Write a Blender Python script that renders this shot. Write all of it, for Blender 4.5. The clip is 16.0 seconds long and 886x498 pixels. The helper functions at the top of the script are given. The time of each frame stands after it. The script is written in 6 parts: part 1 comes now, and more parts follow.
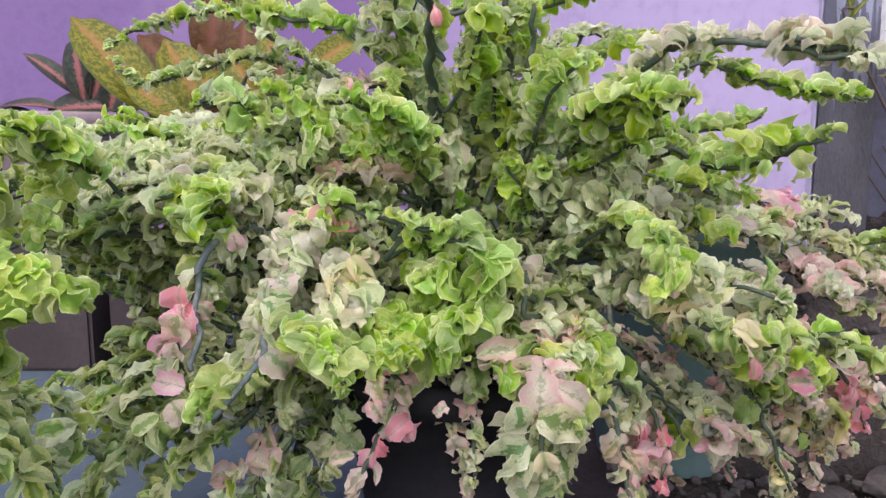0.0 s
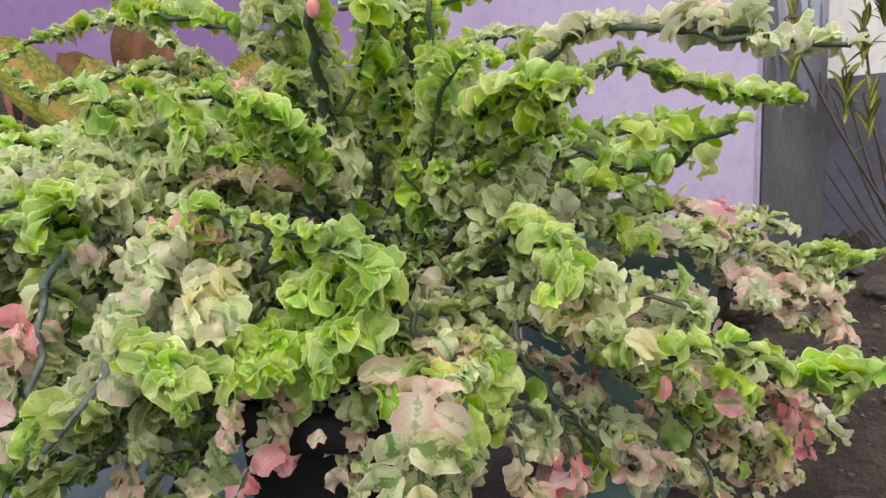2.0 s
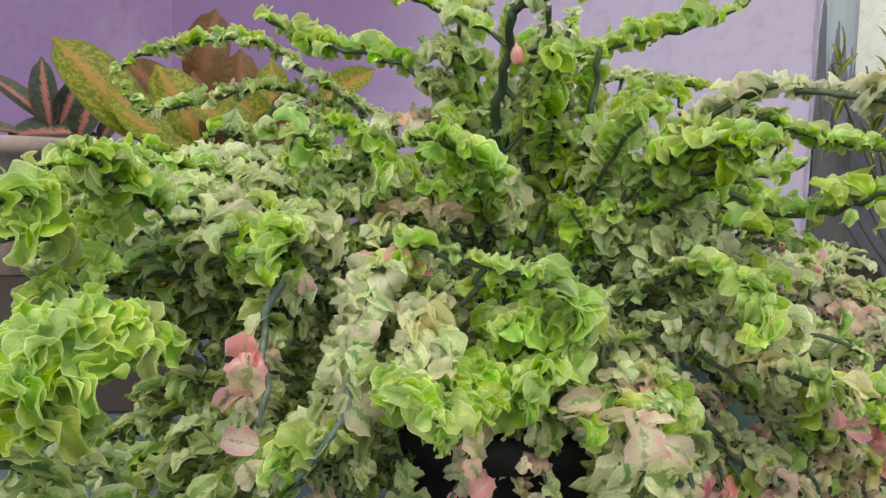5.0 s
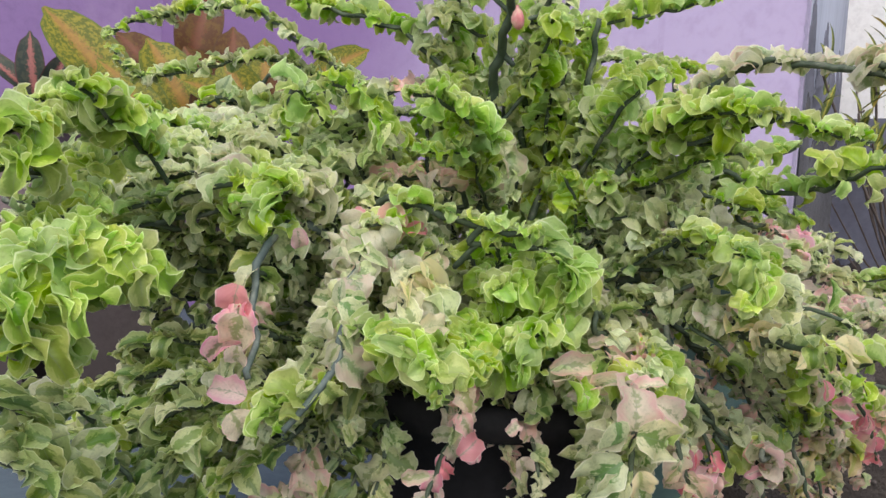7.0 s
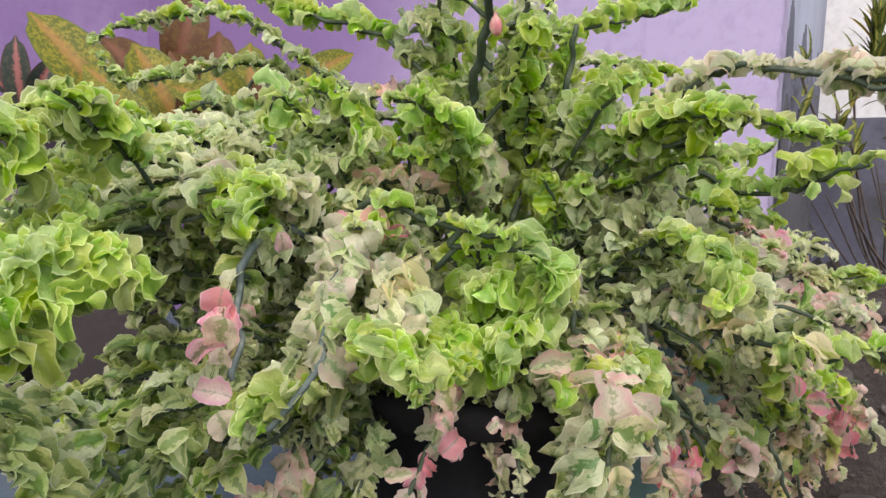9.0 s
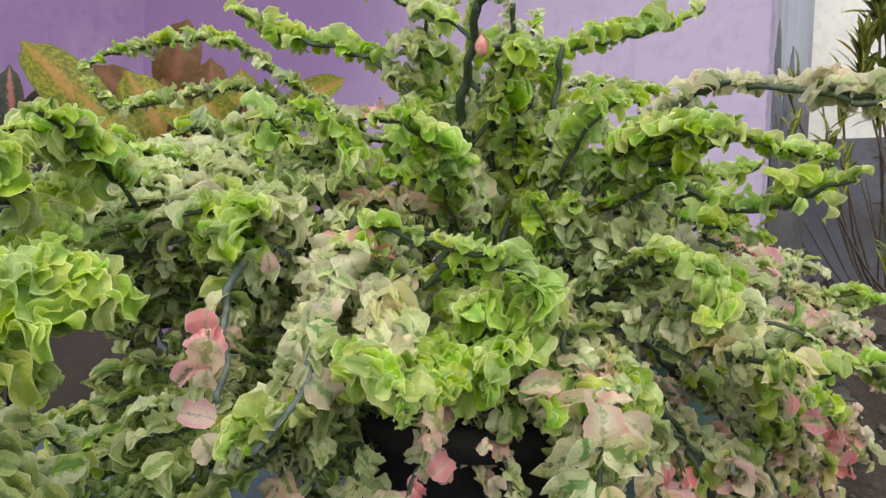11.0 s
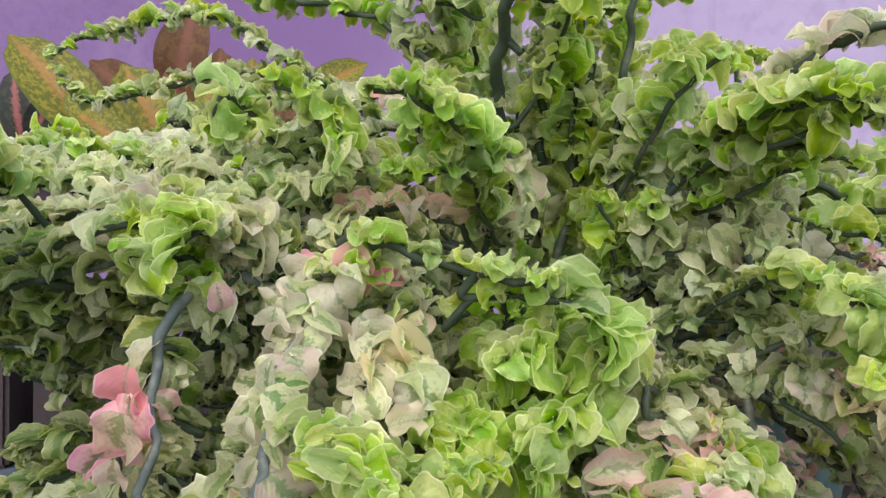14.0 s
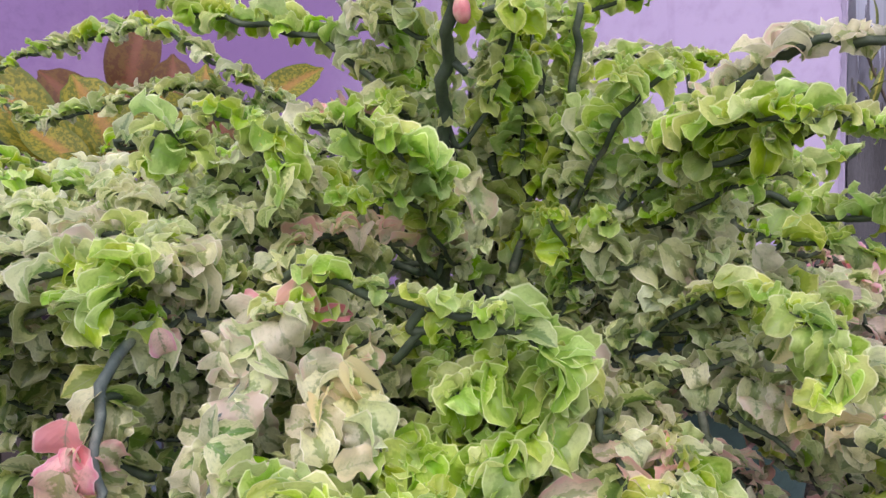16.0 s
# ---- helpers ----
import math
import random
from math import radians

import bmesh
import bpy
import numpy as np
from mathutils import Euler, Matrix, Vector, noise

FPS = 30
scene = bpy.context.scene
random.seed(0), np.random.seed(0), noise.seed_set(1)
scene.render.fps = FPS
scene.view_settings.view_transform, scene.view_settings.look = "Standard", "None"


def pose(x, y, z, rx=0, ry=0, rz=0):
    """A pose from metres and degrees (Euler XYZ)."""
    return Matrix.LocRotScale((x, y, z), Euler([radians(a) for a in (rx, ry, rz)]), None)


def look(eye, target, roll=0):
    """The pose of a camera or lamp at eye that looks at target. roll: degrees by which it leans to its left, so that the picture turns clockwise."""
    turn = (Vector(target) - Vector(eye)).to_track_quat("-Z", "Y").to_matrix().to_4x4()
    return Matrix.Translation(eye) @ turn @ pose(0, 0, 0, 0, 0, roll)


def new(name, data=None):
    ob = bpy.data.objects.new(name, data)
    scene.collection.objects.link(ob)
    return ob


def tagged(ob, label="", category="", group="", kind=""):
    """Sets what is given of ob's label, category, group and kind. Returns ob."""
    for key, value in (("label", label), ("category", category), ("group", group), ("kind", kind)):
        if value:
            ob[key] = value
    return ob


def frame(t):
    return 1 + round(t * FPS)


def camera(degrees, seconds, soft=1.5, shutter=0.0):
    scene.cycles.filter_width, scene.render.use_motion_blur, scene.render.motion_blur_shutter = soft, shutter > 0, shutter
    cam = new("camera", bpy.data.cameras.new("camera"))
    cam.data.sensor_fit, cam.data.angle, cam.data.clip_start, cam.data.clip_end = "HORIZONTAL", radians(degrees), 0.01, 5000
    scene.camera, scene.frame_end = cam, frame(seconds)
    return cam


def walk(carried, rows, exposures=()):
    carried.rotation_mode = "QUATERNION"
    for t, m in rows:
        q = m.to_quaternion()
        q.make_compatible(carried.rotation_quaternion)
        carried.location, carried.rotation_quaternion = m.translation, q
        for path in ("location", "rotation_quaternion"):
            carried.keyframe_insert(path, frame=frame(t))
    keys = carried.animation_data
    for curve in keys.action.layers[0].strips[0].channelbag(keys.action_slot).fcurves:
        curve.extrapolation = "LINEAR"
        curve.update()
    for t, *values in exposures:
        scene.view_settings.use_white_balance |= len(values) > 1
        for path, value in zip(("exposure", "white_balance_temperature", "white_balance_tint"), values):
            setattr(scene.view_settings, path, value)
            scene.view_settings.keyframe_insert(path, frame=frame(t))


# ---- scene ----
cam = camera(62.8, 16.0)
METRES, EYE, TILT, LEAN, TURN = 1.3, 0.68, -8.0, 0.0, 0.0
ROWS = [
    (0.0, 0.0, 0.0, 0.0, 0.0, 0.0, -0.0),
    (0.5, 0.053, 0.0143, -0.0175, 1.85, 3.25, 0.37),
    (1.0, 0.0796, 0.0303, -0.0355, 2.14, 4.62, -0.31),
    (1.5, 0.0935, 0.0503, -0.0352, 1.53, 4.66, -0.03),
    (2.0, 0.0979, 0.0679, -0.024, -0.79, 2.83, 0.75),
    (2.5, 0.0661, 0.0642, -0.002, -3.28, 1.9, 1.92),
    (3.0, -0.0084, 0.0525, 0.0122, -4.01, 2.17, 1.08),
    (3.5, -0.0704, 0.0422, 0.033, -4.09, 2.24, 0.13),
    (4.0, -0.1153, 0.0408, 0.0404, -5.89, 3.11, 0.6),
    (4.5, -0.1372, 0.0393, 0.0268, -5.95, 2.73, -0.05),
    (7.0, -0.1559, 0.0515, -0.0389, -7.66, 3.75, -2.22),
    (7.5, -0.1538, 0.0494, -0.0398, -7.84, 3.45, -1.92),
    (8.0, -0.1551, 0.0427, -0.039, -8.02, 4.04, -2.1),
    (8.5, -0.1516, 0.0335, -0.0357, -8.34, 3.85, -1.71),
    (9.0, -0.1493, 0.0358, -0.0377, -8.38, 3.79, -1.71),
    (11.5, -0.1382, 0.038, -0.0445, -8.49, 6.12, -1.01),
    (12.0, -0.138, 0.0397, -0.0451, -8.4, 5.95, -1.11),
    (12.5, -0.1352, 0.0387, -0.0441, -8.18, 6.11, -0.88),
    (13.0, -0.1254, 0.0566, -0.0431, -6.32, 4.84, -1.2),
    (13.5, -0.101, 0.1247, -0.0294, -5.34, 6.06, -0.62),
    (14.0, -0.089, 0.2329, -0.0113, -3.77, 6.34, -0.83),
    (14.5, -0.0767, 0.3439, 0.0138, -4.34, 5.67, -0.33),
    (15.0, -0.0679, 0.3704, 0.0338, -5.69, 5.19, -0.17),
    (15.5, -0.068, 0.3131, 0.027, -5.32, 6.24, 0.28),
    (16.0, -0.0682, 0.2339, 0.0225, -5.27, 4.77, 1.44),
]
walk(cam, [(t, pose(0, 0, EYE, TILT, LEAN, TURN) @ pose(METRES * x, METRES * y, METRES * z, 90 + pitch, roll, yaw)) for t, x, y, z, yaw, pitch, roll in ROWS], [(0.0, 0.82, 6150, 20), (1.0, 0.80, 6450, 14), (2.0, 0.73, 6900, 4), (3.0, 0.73, 6750, 9), (4.0, 0.67, 7300, -2), (4.5, 0.59, 7250, -9), (7.0, 0.71, 6500, 8), (9.0, 0.77, 6650, 11), (11.5, 0.63, 7050, 0), (13.0, 0.67, 6900, 2), (14.0, 0.74, 6450, 14), (15.0, 0.78, 6150, 22), (16.0, 0.75, 6350, 22)])
# ---------- light ----------
world = bpy.data.worlds.new("sky")
scene.world = world
world.use_nodes = True
wn = world.node_tree
sky = wn.nodes.new("ShaderNodeTexSky")
sky.sky_type, sky.sun_disc = "NISHITA", False
sky.sun_elevation, sky.sun_rotation = radians(52), radians(191)
sky.dust_density, sky.ozone_density, sky.air_density = 4.0, 1.0, 1.0
wn.links.new(sky.outputs[0], wn.nodes["Background"].inputs[0])
wn.nodes["Background"].inputs[1].default_value = 0.15
sun = new("sun", bpy.data.lights.new("sun", "SUN"))
sun.data.energy, sun.data.angle, sun.data.color = 1.1, radians(100), (1.0, 0.97, 0.93)
sun.matrix_world = look((-0.7, -2.6, 5.2), (0, 1.0, 0.6))


# ---------- materials ----------
def material(name):
    m = bpy.data.materials.new(name)
    m.use_nodes = True
    nt = m.node_tree
    nt.nodes.clear()
    out = nt.nodes.new("ShaderNodeOutputMaterial")
    return m, nt, out


def node(nt, kind, **vals):
    n = nt.nodes.new(kind)
    for k, v in vals.items():
        if k == "operation":
            n.operation = v
        elif k == "blend":
            n.blend_type = v
        elif k == "dtype":
            n.data_type = v
        else:
            n.inputs[k.replace("_", " ")].default_value = v
    return n


def mixc(nt, fac, a, b):
    n = nt.nodes.new("ShaderNodeMix")
    n.data_type = "RGBA"
    for sock, val in ((n.inputs[0], fac), (n.inputs[6], a), (n.inputs[7], b)):
        if isinstance(val, bpy.types.NodeSocket):
            nt.links.new(val, sock)
        elif isinstance(val, (int, float)):
            sock.default_value = val
        else:
            sock.default_value = (*val, 1.0)
    return n.outputs[2]


def mth(nt, op, a, b=0.0, clamp=False):
    n = nt.nodes.new("ShaderNodeMath")
    n.operation, n.use_clamp = op, clamp
    for sock, val in zip(n.inputs, (a, b)):
        if isinstance(val, bpy.types.NodeSocket):
            nt.links.new(val, sock)
        else:
            sock.default_value = val
    return n.outputs[0]


def ramp(nt, fac, lo, hi):
    n = nt.nodes.new("ShaderNodeMapRange")
    n.interpolation_type = "SMOOTHSTEP"
    nt.links.new(fac, n.inputs[0])
    n.inputs[1].default_value, n.inputs[2].default_value = lo, hi
    return n.outputs[0]


def noise_of(nt, vec, scale, detail=3.0, rough=0.55):
    n = nt.nodes.new("ShaderNodeTexNoise")
    n.inputs["Scale"].default_value, n.inputs["Detail"].default_value, n.inputs["Roughness"].default_value = scale, detail, rough
    nt.links.new(vec, n.inputs["Vector"])
    return n.outputs["Fac"]


def where(nt, what="Object"):
    return nt.nodes.new("ShaderNodeTexCoord").outputs[what]


def surface(name, a, b, rough=0.7, scale=6.0, fine=60.0, bump=0.2, c=None, metal=0.0, spec=0.4, space="Object", depth=0.004, squash=1.0):
    """A two-tone worn surface with grain at two scales; c is a stain colour with its own ragged shape."""
    m, nt, out = material(name)
    vec = where(nt, space)
    if squash != 1.0:
        # stains drawn out down the wall
        mp = nt.nodes.new("ShaderNodeMapping")
        mp.inputs["Scale"].default_value = (1.0, 1.0, squash)
        nt.links.new(vec, mp.inputs[0])
        vec = mp.outputs[0]
    big, small = noise_of(nt, vec, scale, 5.0, 0.6), noise_of(nt, vec, fine, 4.0, 0.65)
    col = mixc(nt, ramp(nt, big, 0.35, 0.68), a, b)
    col = mixc(nt, mth(nt, "MULTIPLY", ramp(nt, small, 0.4, 0.75), 0.35), col, tuple(0.6 * v for v in a))
    if c:
        col = mixc(nt, mth(nt, "MULTIPLY", ramp(nt, noise_of(nt, vec, scale * 0.55, 8.0, 0.7), 0.52, 0.66), 0.85), col, c)
    p = nt.nodes.new("ShaderNodeBsdfPrincipled")
    nt.links.new(col, p.inputs["Base Color"])
    p.inputs["Metallic"].default_value, p.inputs["Specular IOR Level"].default_value = metal, spec
    nt.links.new(mth(nt, "ADD", mth(nt, "MULTIPLY", small, 0.25), rough - 0.12), p.inputs["Roughness"])
    bp = nt.nodes.new("ShaderNodeBump")
    bp.inputs["Strength"].default_value, bp.inputs["Distance"].default_value = bump, depth
    nt.links.new(mth(nt, "ADD", small, mth(nt, "MULTIPLY", big, 0.6)), bp.inputs["Height"])
    nt.links.new(bp.outputs[0], p.inputs["Normal"])
    nt.links.new(p.outputs[0], out.inputs[0])
    return m


def leaf_material(name, centre, margin, rim, width, flush=None, vary=0.25, ragged=0.5, gloss=0.36, through_light=0.58, blush=(0.12, 0.42, 0.5)):
    """A leaf: centre colour along the midrib with a ragged border, margin colour outside, a thin rim, an optional flush of another colour."""
    m, nt, out = material(name)
    uv = nt.nodes.new("ShaderNodeUVMap")
    uv.uv_map = "leaf"
    sep = nt.nodes.new("ShaderNodeSeparateXYZ")
    nt.links.new(uv.outputs[0], sep.inputs[0])
    u, v = sep.outputs[0], sep.outputs[1]
    island = nt.nodes.new("ShaderNodeNewGeometry").outputs["Random Per Island"]
    info = nt.nodes.new("ShaderNodeObjectInfo").outputs["Random"]
    rnd = mth(nt, "FRACT", mth(nt, "ADD", island, info))
    rnd2 = mth(nt, "FRACT", mth(nt, "MULTIPLY", rnd, 7.31))
    rnd3 = mth(nt, "FRACT", mth(nt, "MULTIPLY", rnd, 17.77))
    shift = nt.nodes.new("ShaderNodeCombineXYZ")
    nt.links.new(mth(nt, "ADD", u, mth(nt, "MULTIPLY", rnd, 40.0)), shift.inputs[0])
    nt.links.new(v, shift.inputs[1])
    nt.links.new(mth(nt, "MULTIPLY", rnd2, 30.0), shift.inputs[2])
    off = mth(nt, "ABSOLUTE", mth(nt, "SUBTRACT", u, 0.5))
    # veins run out and forward from the midrib
    w = nt.nodes.new("ShaderNodeTexWave")
    w.inputs["Scale"].default_value, w.inputs["Distortion"].default_value, w.inputs["Detail"].default_value = 2.6, 1.2, 2.0
    vv = nt.nodes.new("ShaderNodeCombineXYZ")
    nt.links.new(mth(nt, "SUBTRACT", v, mth(nt, "MULTIPLY", off, 0.8)), vv.inputs[0])
    nt.links.new(vv.outputs[0], w.inputs["Vector"])
    jag = mth(nt, "MULTIPLY", mth(nt, "SUBTRACT", noise_of(nt, shift.outputs[0], 5.5, 4.0, 0.6), 0.5), ragged)
    jag = mth(nt, "ADD", jag, mth(nt, "MULTIPLY", mth(nt, "SUBTRACT", w.outputs["Fac"], 0.5), 0.05))
    lim = mth(nt, "ADD", mth(nt, "MULTIPLY", mth(nt, "SUBTRACT", rnd2, 0.5), 0.16), width)
    d = mth(nt, "SUBTRACT", mth(nt, "ADD", off, jag), lim)
    col = mixc(nt, ramp(nt, d, -0.05, 0.06), centre, margin)
    fine = noise_of(nt, shift.outputs[0], 14.0, 4.0, 0.7)
    col = mixc(nt, mth(nt, "MULTIPLY", ramp(nt, fine, 0.45, 0.7), 0.35), col, tuple(0.72 * c for c in centre))
    if flush:
        f = mth(nt, "MULTIPLY", ramp(nt, mth(nt, "ADD", mth(nt, "ADD", off, mth(nt, "MULTIPLY", jag, 0.7)), mth(nt, "MULTIPLY", mth(nt, "SUBTRACT", rnd3, 0.5), blush[2])), blush[0], blush[1]), 0.92)
        col = mixc(nt, f, col, flush)
    col = mixc(nt, ramp(nt, off, 0.452, 0.478), col, rim)
    col = mixc(nt, mth(nt, "MULTIPLY", ramp(nt, mth(nt, "MULTIPLY", off, -1.0), -0.022, -0.005), 0.5), col, tuple(0.6 * c + 0.12 for c in centre))
    hsv = nt.nodes.new("ShaderNodeHueSaturation")
    nt.links.new(col, hsv.inputs["Color"])
    nt.links.new(mth(nt, "ADD", mth(nt, "MULTIPLY", mth(nt, "SUBTRACT", rnd3, 0.5), 0.05), 0.5), hsv.inputs["Hue"])
    nt.links.new(mth(nt, "ADD", mth(nt, "MULTIPLY", mth(nt, "SUBTRACT", rnd, 0.5), 2 * vary), 1.12), hsv.inputs["Value"])
    nt.links.new(mth(nt, "ADD", mth(nt, "MULTIPLY", mth(nt, "SUBTRACT", rnd2, 0.5), 0.4), 0.94), hsv.inputs["Saturation"])
    p = nt.nodes.new("ShaderNodeBsdfPrincipled")
    nt.links.new(hsv.outputs[0], p.inputs["Base Color"])
    p.inputs["Roughness"].default_value, p.inputs["Specular IOR Level"].default_value = gloss, 0.8
    bp = nt.nodes.new("ShaderNodeBump")
    bp.inputs["Strength"].default_value, bp.inputs["Distance"].default_value = 0.25, 0.0010
    nt.links.new(mth(nt, "ADD", w.outputs["Fac"], fine), bp.inputs["Height"])
    nt.links.new(bp.outputs[0], p.inputs["Normal"])
    tr = nt.nodes.new("ShaderNodeBsdfTranslucent")
    nt.links.new(hsv.outputs[0], tr.inputs[0])
    mx = nt.nodes.new("ShaderNodeMixShader")
    mx.inputs[0].default_value = through_light
    nt.links.new(p.outputs[0], mx.inputs[1])
    nt.links.new(tr.outputs[0], mx.inputs[2])
    nt.links.new(mx.outputs[0], out.inputs[0])
    return m


LEAF = {
    "L": leaf_material("leaf_lime", (0.335, 0.505, 0.062), (0.52, 0.65, 0.155), (0.75, 0.82, 0.43), 0.24, vary=0.2),
    "V": leaf_material("leaf_variegated", (0.17, 0.29, 0.08), (0.59, 0.61, 0.37), (0.71, 0.69, 0.52), 0.13, vary=0.14, ragged=0.9),
    "G": leaf_material("leaf_green", (0.16, 0.26, 0.05), (0.42, 0.50, 0.175), (0.63, 0.69, 0.39), 0.18, vary=0.2),
    "P": leaf_material("leaf_pale", (0.30, 0.40, 0.15), (0.67, 0.71, 0.42), (0.82, 0.83, 0.64), 0.12, vary=0.16, ragged=0.75),
    "C": leaf_material("leaf_cream", (0.30, 0.39, 0.17), (0.62, 0.62, 0.43), (0.74, 0.72, 0.59), 0.09, ragged=0.75, flush=(0.68, 0.52, 0.46), vary=0.14, blush=(0.36, 0.70, 0.9)),
    "K": leaf_material("leaf_blush", (0.36, 0.40, 0.20), (0.71, 0.62, 0.48), (0.80, 0.60, 0.55), 0.09, ragged=0.7, flush=(0.77, 0.42, 0.44), vary=0.14, blush=(0.20, 0.62, 0.9)),
    "R": leaf_material("leaf_pink", (0.36, 0.36, 0.20), (0.84, 0.58, 0.54), (0.88, 0.55, 0.60), 0.06, flush=(0.82, 0.29, 0.40), vary=0.12, blush=(0.0, 0.3, 0.5)),
    "S": leaf_material("leaf_sage", (0.32, 0.42, 0.17), (0.60, 0.67, 0.36), (0.77, 0.81, 0.58), 0.12, vary=0.16, ragged=0.7),
    # shade put into the leaf colour: a darker copy of the green
    "D": leaf_material("leaf_deep_green", (0.12, 0.20, 0.05), (0.33, 0.41, 0.15), (0.52, 0.57, 0.32), 0.17, vary=0.2),
    "Y": leaf_material("leaf_yellow", (0.42, 0.46, 0.16), (0.64, 0.59, 0.32), (0.69, 0.61, 0.41), 0.08, flush=(0.84, 0.70, 0.44), vary=0.12),
}
STEM = surface("stem_bark", (0.03, 0.05, 0.03), (0.06, 0.085, 0.055), 0.6, 30.0, 160.0, 0.6, c=(0.14, 0.15, 0.12), depth=0.002)
STEM_GREY = surface("stem_grey", (0.075, 0.105, 0.10), (0.12, 0.155, 0.15), 0.6, 25.0, 160.0, 0.5, c=(0.22, 0.25, 0.23), depth=0.002)
PURPLE = surface("purple_paint", (0.26, 0.17, 0.36), (0.28, 0.19, 0.385), 0.6, 1.3, 25.0, 0.12, c=(0.33, 0.24, 0.42))


def graded_paint(name, deep_tone, pale, start, end):
    """Purple paint that grows paler towards the outer end of the wall, with ragged patches, thin drips and hairline
    cracks.
    """
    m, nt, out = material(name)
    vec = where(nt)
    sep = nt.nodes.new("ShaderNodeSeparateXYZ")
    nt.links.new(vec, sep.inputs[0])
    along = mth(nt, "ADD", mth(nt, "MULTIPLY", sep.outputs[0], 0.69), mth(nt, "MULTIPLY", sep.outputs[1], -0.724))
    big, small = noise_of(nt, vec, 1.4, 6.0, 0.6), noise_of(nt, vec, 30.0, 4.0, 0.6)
    # the pale tone takes over towards the outer end, with a ragged border
    patchy = ramp(nt, mth(nt, "ADD", along, mth(nt, "MULTIPLY", mth(nt, "SUBTRACT", big, 0.5), 1.4)), start, end)
    col = mixc(nt, patchy, deep_tone, pale)
    col = mixc(nt, mth(nt, "MULTIPLY", ramp(nt, small, 0.45, 0.75), 0.18), col, tuple(0.75 * c for c in deep_tone))
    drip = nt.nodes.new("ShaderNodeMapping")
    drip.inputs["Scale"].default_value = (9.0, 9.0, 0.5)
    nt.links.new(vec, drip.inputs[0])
    col = mixc(nt, mth(nt, "MULTIPLY", ramp(nt, noise_of(nt, drip.outputs[0], 1.5, 4.0, 0.6), 0.6, 0.75), 0.3), col, tuple(0.7 * c for c in deep_tone))
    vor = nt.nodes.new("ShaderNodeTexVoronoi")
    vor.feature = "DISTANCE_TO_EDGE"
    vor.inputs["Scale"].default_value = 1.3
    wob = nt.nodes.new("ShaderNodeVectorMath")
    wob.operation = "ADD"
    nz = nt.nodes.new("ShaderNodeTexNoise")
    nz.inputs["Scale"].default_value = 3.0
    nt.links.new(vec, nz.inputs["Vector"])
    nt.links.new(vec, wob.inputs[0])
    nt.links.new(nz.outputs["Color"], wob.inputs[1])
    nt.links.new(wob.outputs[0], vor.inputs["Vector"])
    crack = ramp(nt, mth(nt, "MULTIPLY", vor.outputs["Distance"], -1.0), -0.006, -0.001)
    col = mixc(nt, mth(nt, "MULTIPLY", crack, 0.03), col, tuple(0.45 * c for c in deep_tone))
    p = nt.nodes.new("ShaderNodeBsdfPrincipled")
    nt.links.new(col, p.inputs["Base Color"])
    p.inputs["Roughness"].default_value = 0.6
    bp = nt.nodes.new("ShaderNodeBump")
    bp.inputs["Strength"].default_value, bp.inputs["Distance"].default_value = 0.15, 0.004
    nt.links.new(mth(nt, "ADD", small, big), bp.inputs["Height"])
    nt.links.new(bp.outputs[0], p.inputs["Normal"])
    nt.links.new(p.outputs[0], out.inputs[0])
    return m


PURPLE_GRADED = graded_paint("graded_purple_paint", (0.205, 0.13, 0.295), (0.41, 0.345, 0.53), -2.5, -0.9)
GREYBLUE = surface("grey_plaster", (0.38, 0.41, 0.52), (0.24, 0.26, 0.35), 0.75, 5.0, 40.0, 0.5, c=(0.15, 0.16, 0.20), squash=0.12)
WHITE = surface("white_plaster", (0.89, 0.90, 0.91), (0.85, 0.86, 0.88), 0.7, 2.0, 40.0, 0.2)
SOIL = surface("soil", (0.038, 0.029, 0.027), (0.068, 0.053, 0.047), 0.95, 5.0, 45.0, 0.9, c=(0.04, 0.03, 0.027), depth=0.02)
ROCK = surface("rock", (0.075, 0.064, 0.062), (0.135, 0.118, 0.112), 0.85, 9.0, 70.0, 0.9, c=(0.06, 0.05, 0.048), depth=0.008)
RUBBLE = surface("rubble", (0.031, 0.025, 0.023), (0.06, 0.05, 0.046), 0.9, 14.0, 80.0, 0.9, c=(0.03, 0.026, 0.024), depth=0.015)
SLATE = surface("slate_blue_floor", (0.085, 0.118, 0.145), (0.065, 0.09, 0.11), 0.7, 3.0, 50.0, 0.3, c=(0.075, 0.098, 0.12), spec=0.2)
TEAL = surface("teal_plastic", (0.15, 0.265, 0.265), (0.18, 0.30, 0.295), 0.5, 4.0, 60.0, 0.1, c=(0.22, 0.33, 0.32))
BLACK = surface("black_plastic", (0.012, 0.012, 0.014), (0.022, 0.022, 0.025), 0.85, 5.0, 70.0, 0.15, c=(0.03, 0.028, 0.028), spec=0.15)
CLAY = surface("mauve_clay", (0.26, 0.20, 0.21), (0.34, 0.27, 0.28), 0.75, 5.0, 60.0, 0.4, c=(0.20, 0.15, 0.15))
BROWNPOT = surface("brown_clay", (0.032, 0.024, 0.025), (0.046, 0.035, 0.037), 0.7, 5.0, 60.0, 0.4)
BARK = surface("twig_bark", (0.075, 0.058, 0.052), (0.12, 0.095, 0.085), 0.85, 30.0, 200.0, 0.6, depth=0.002)


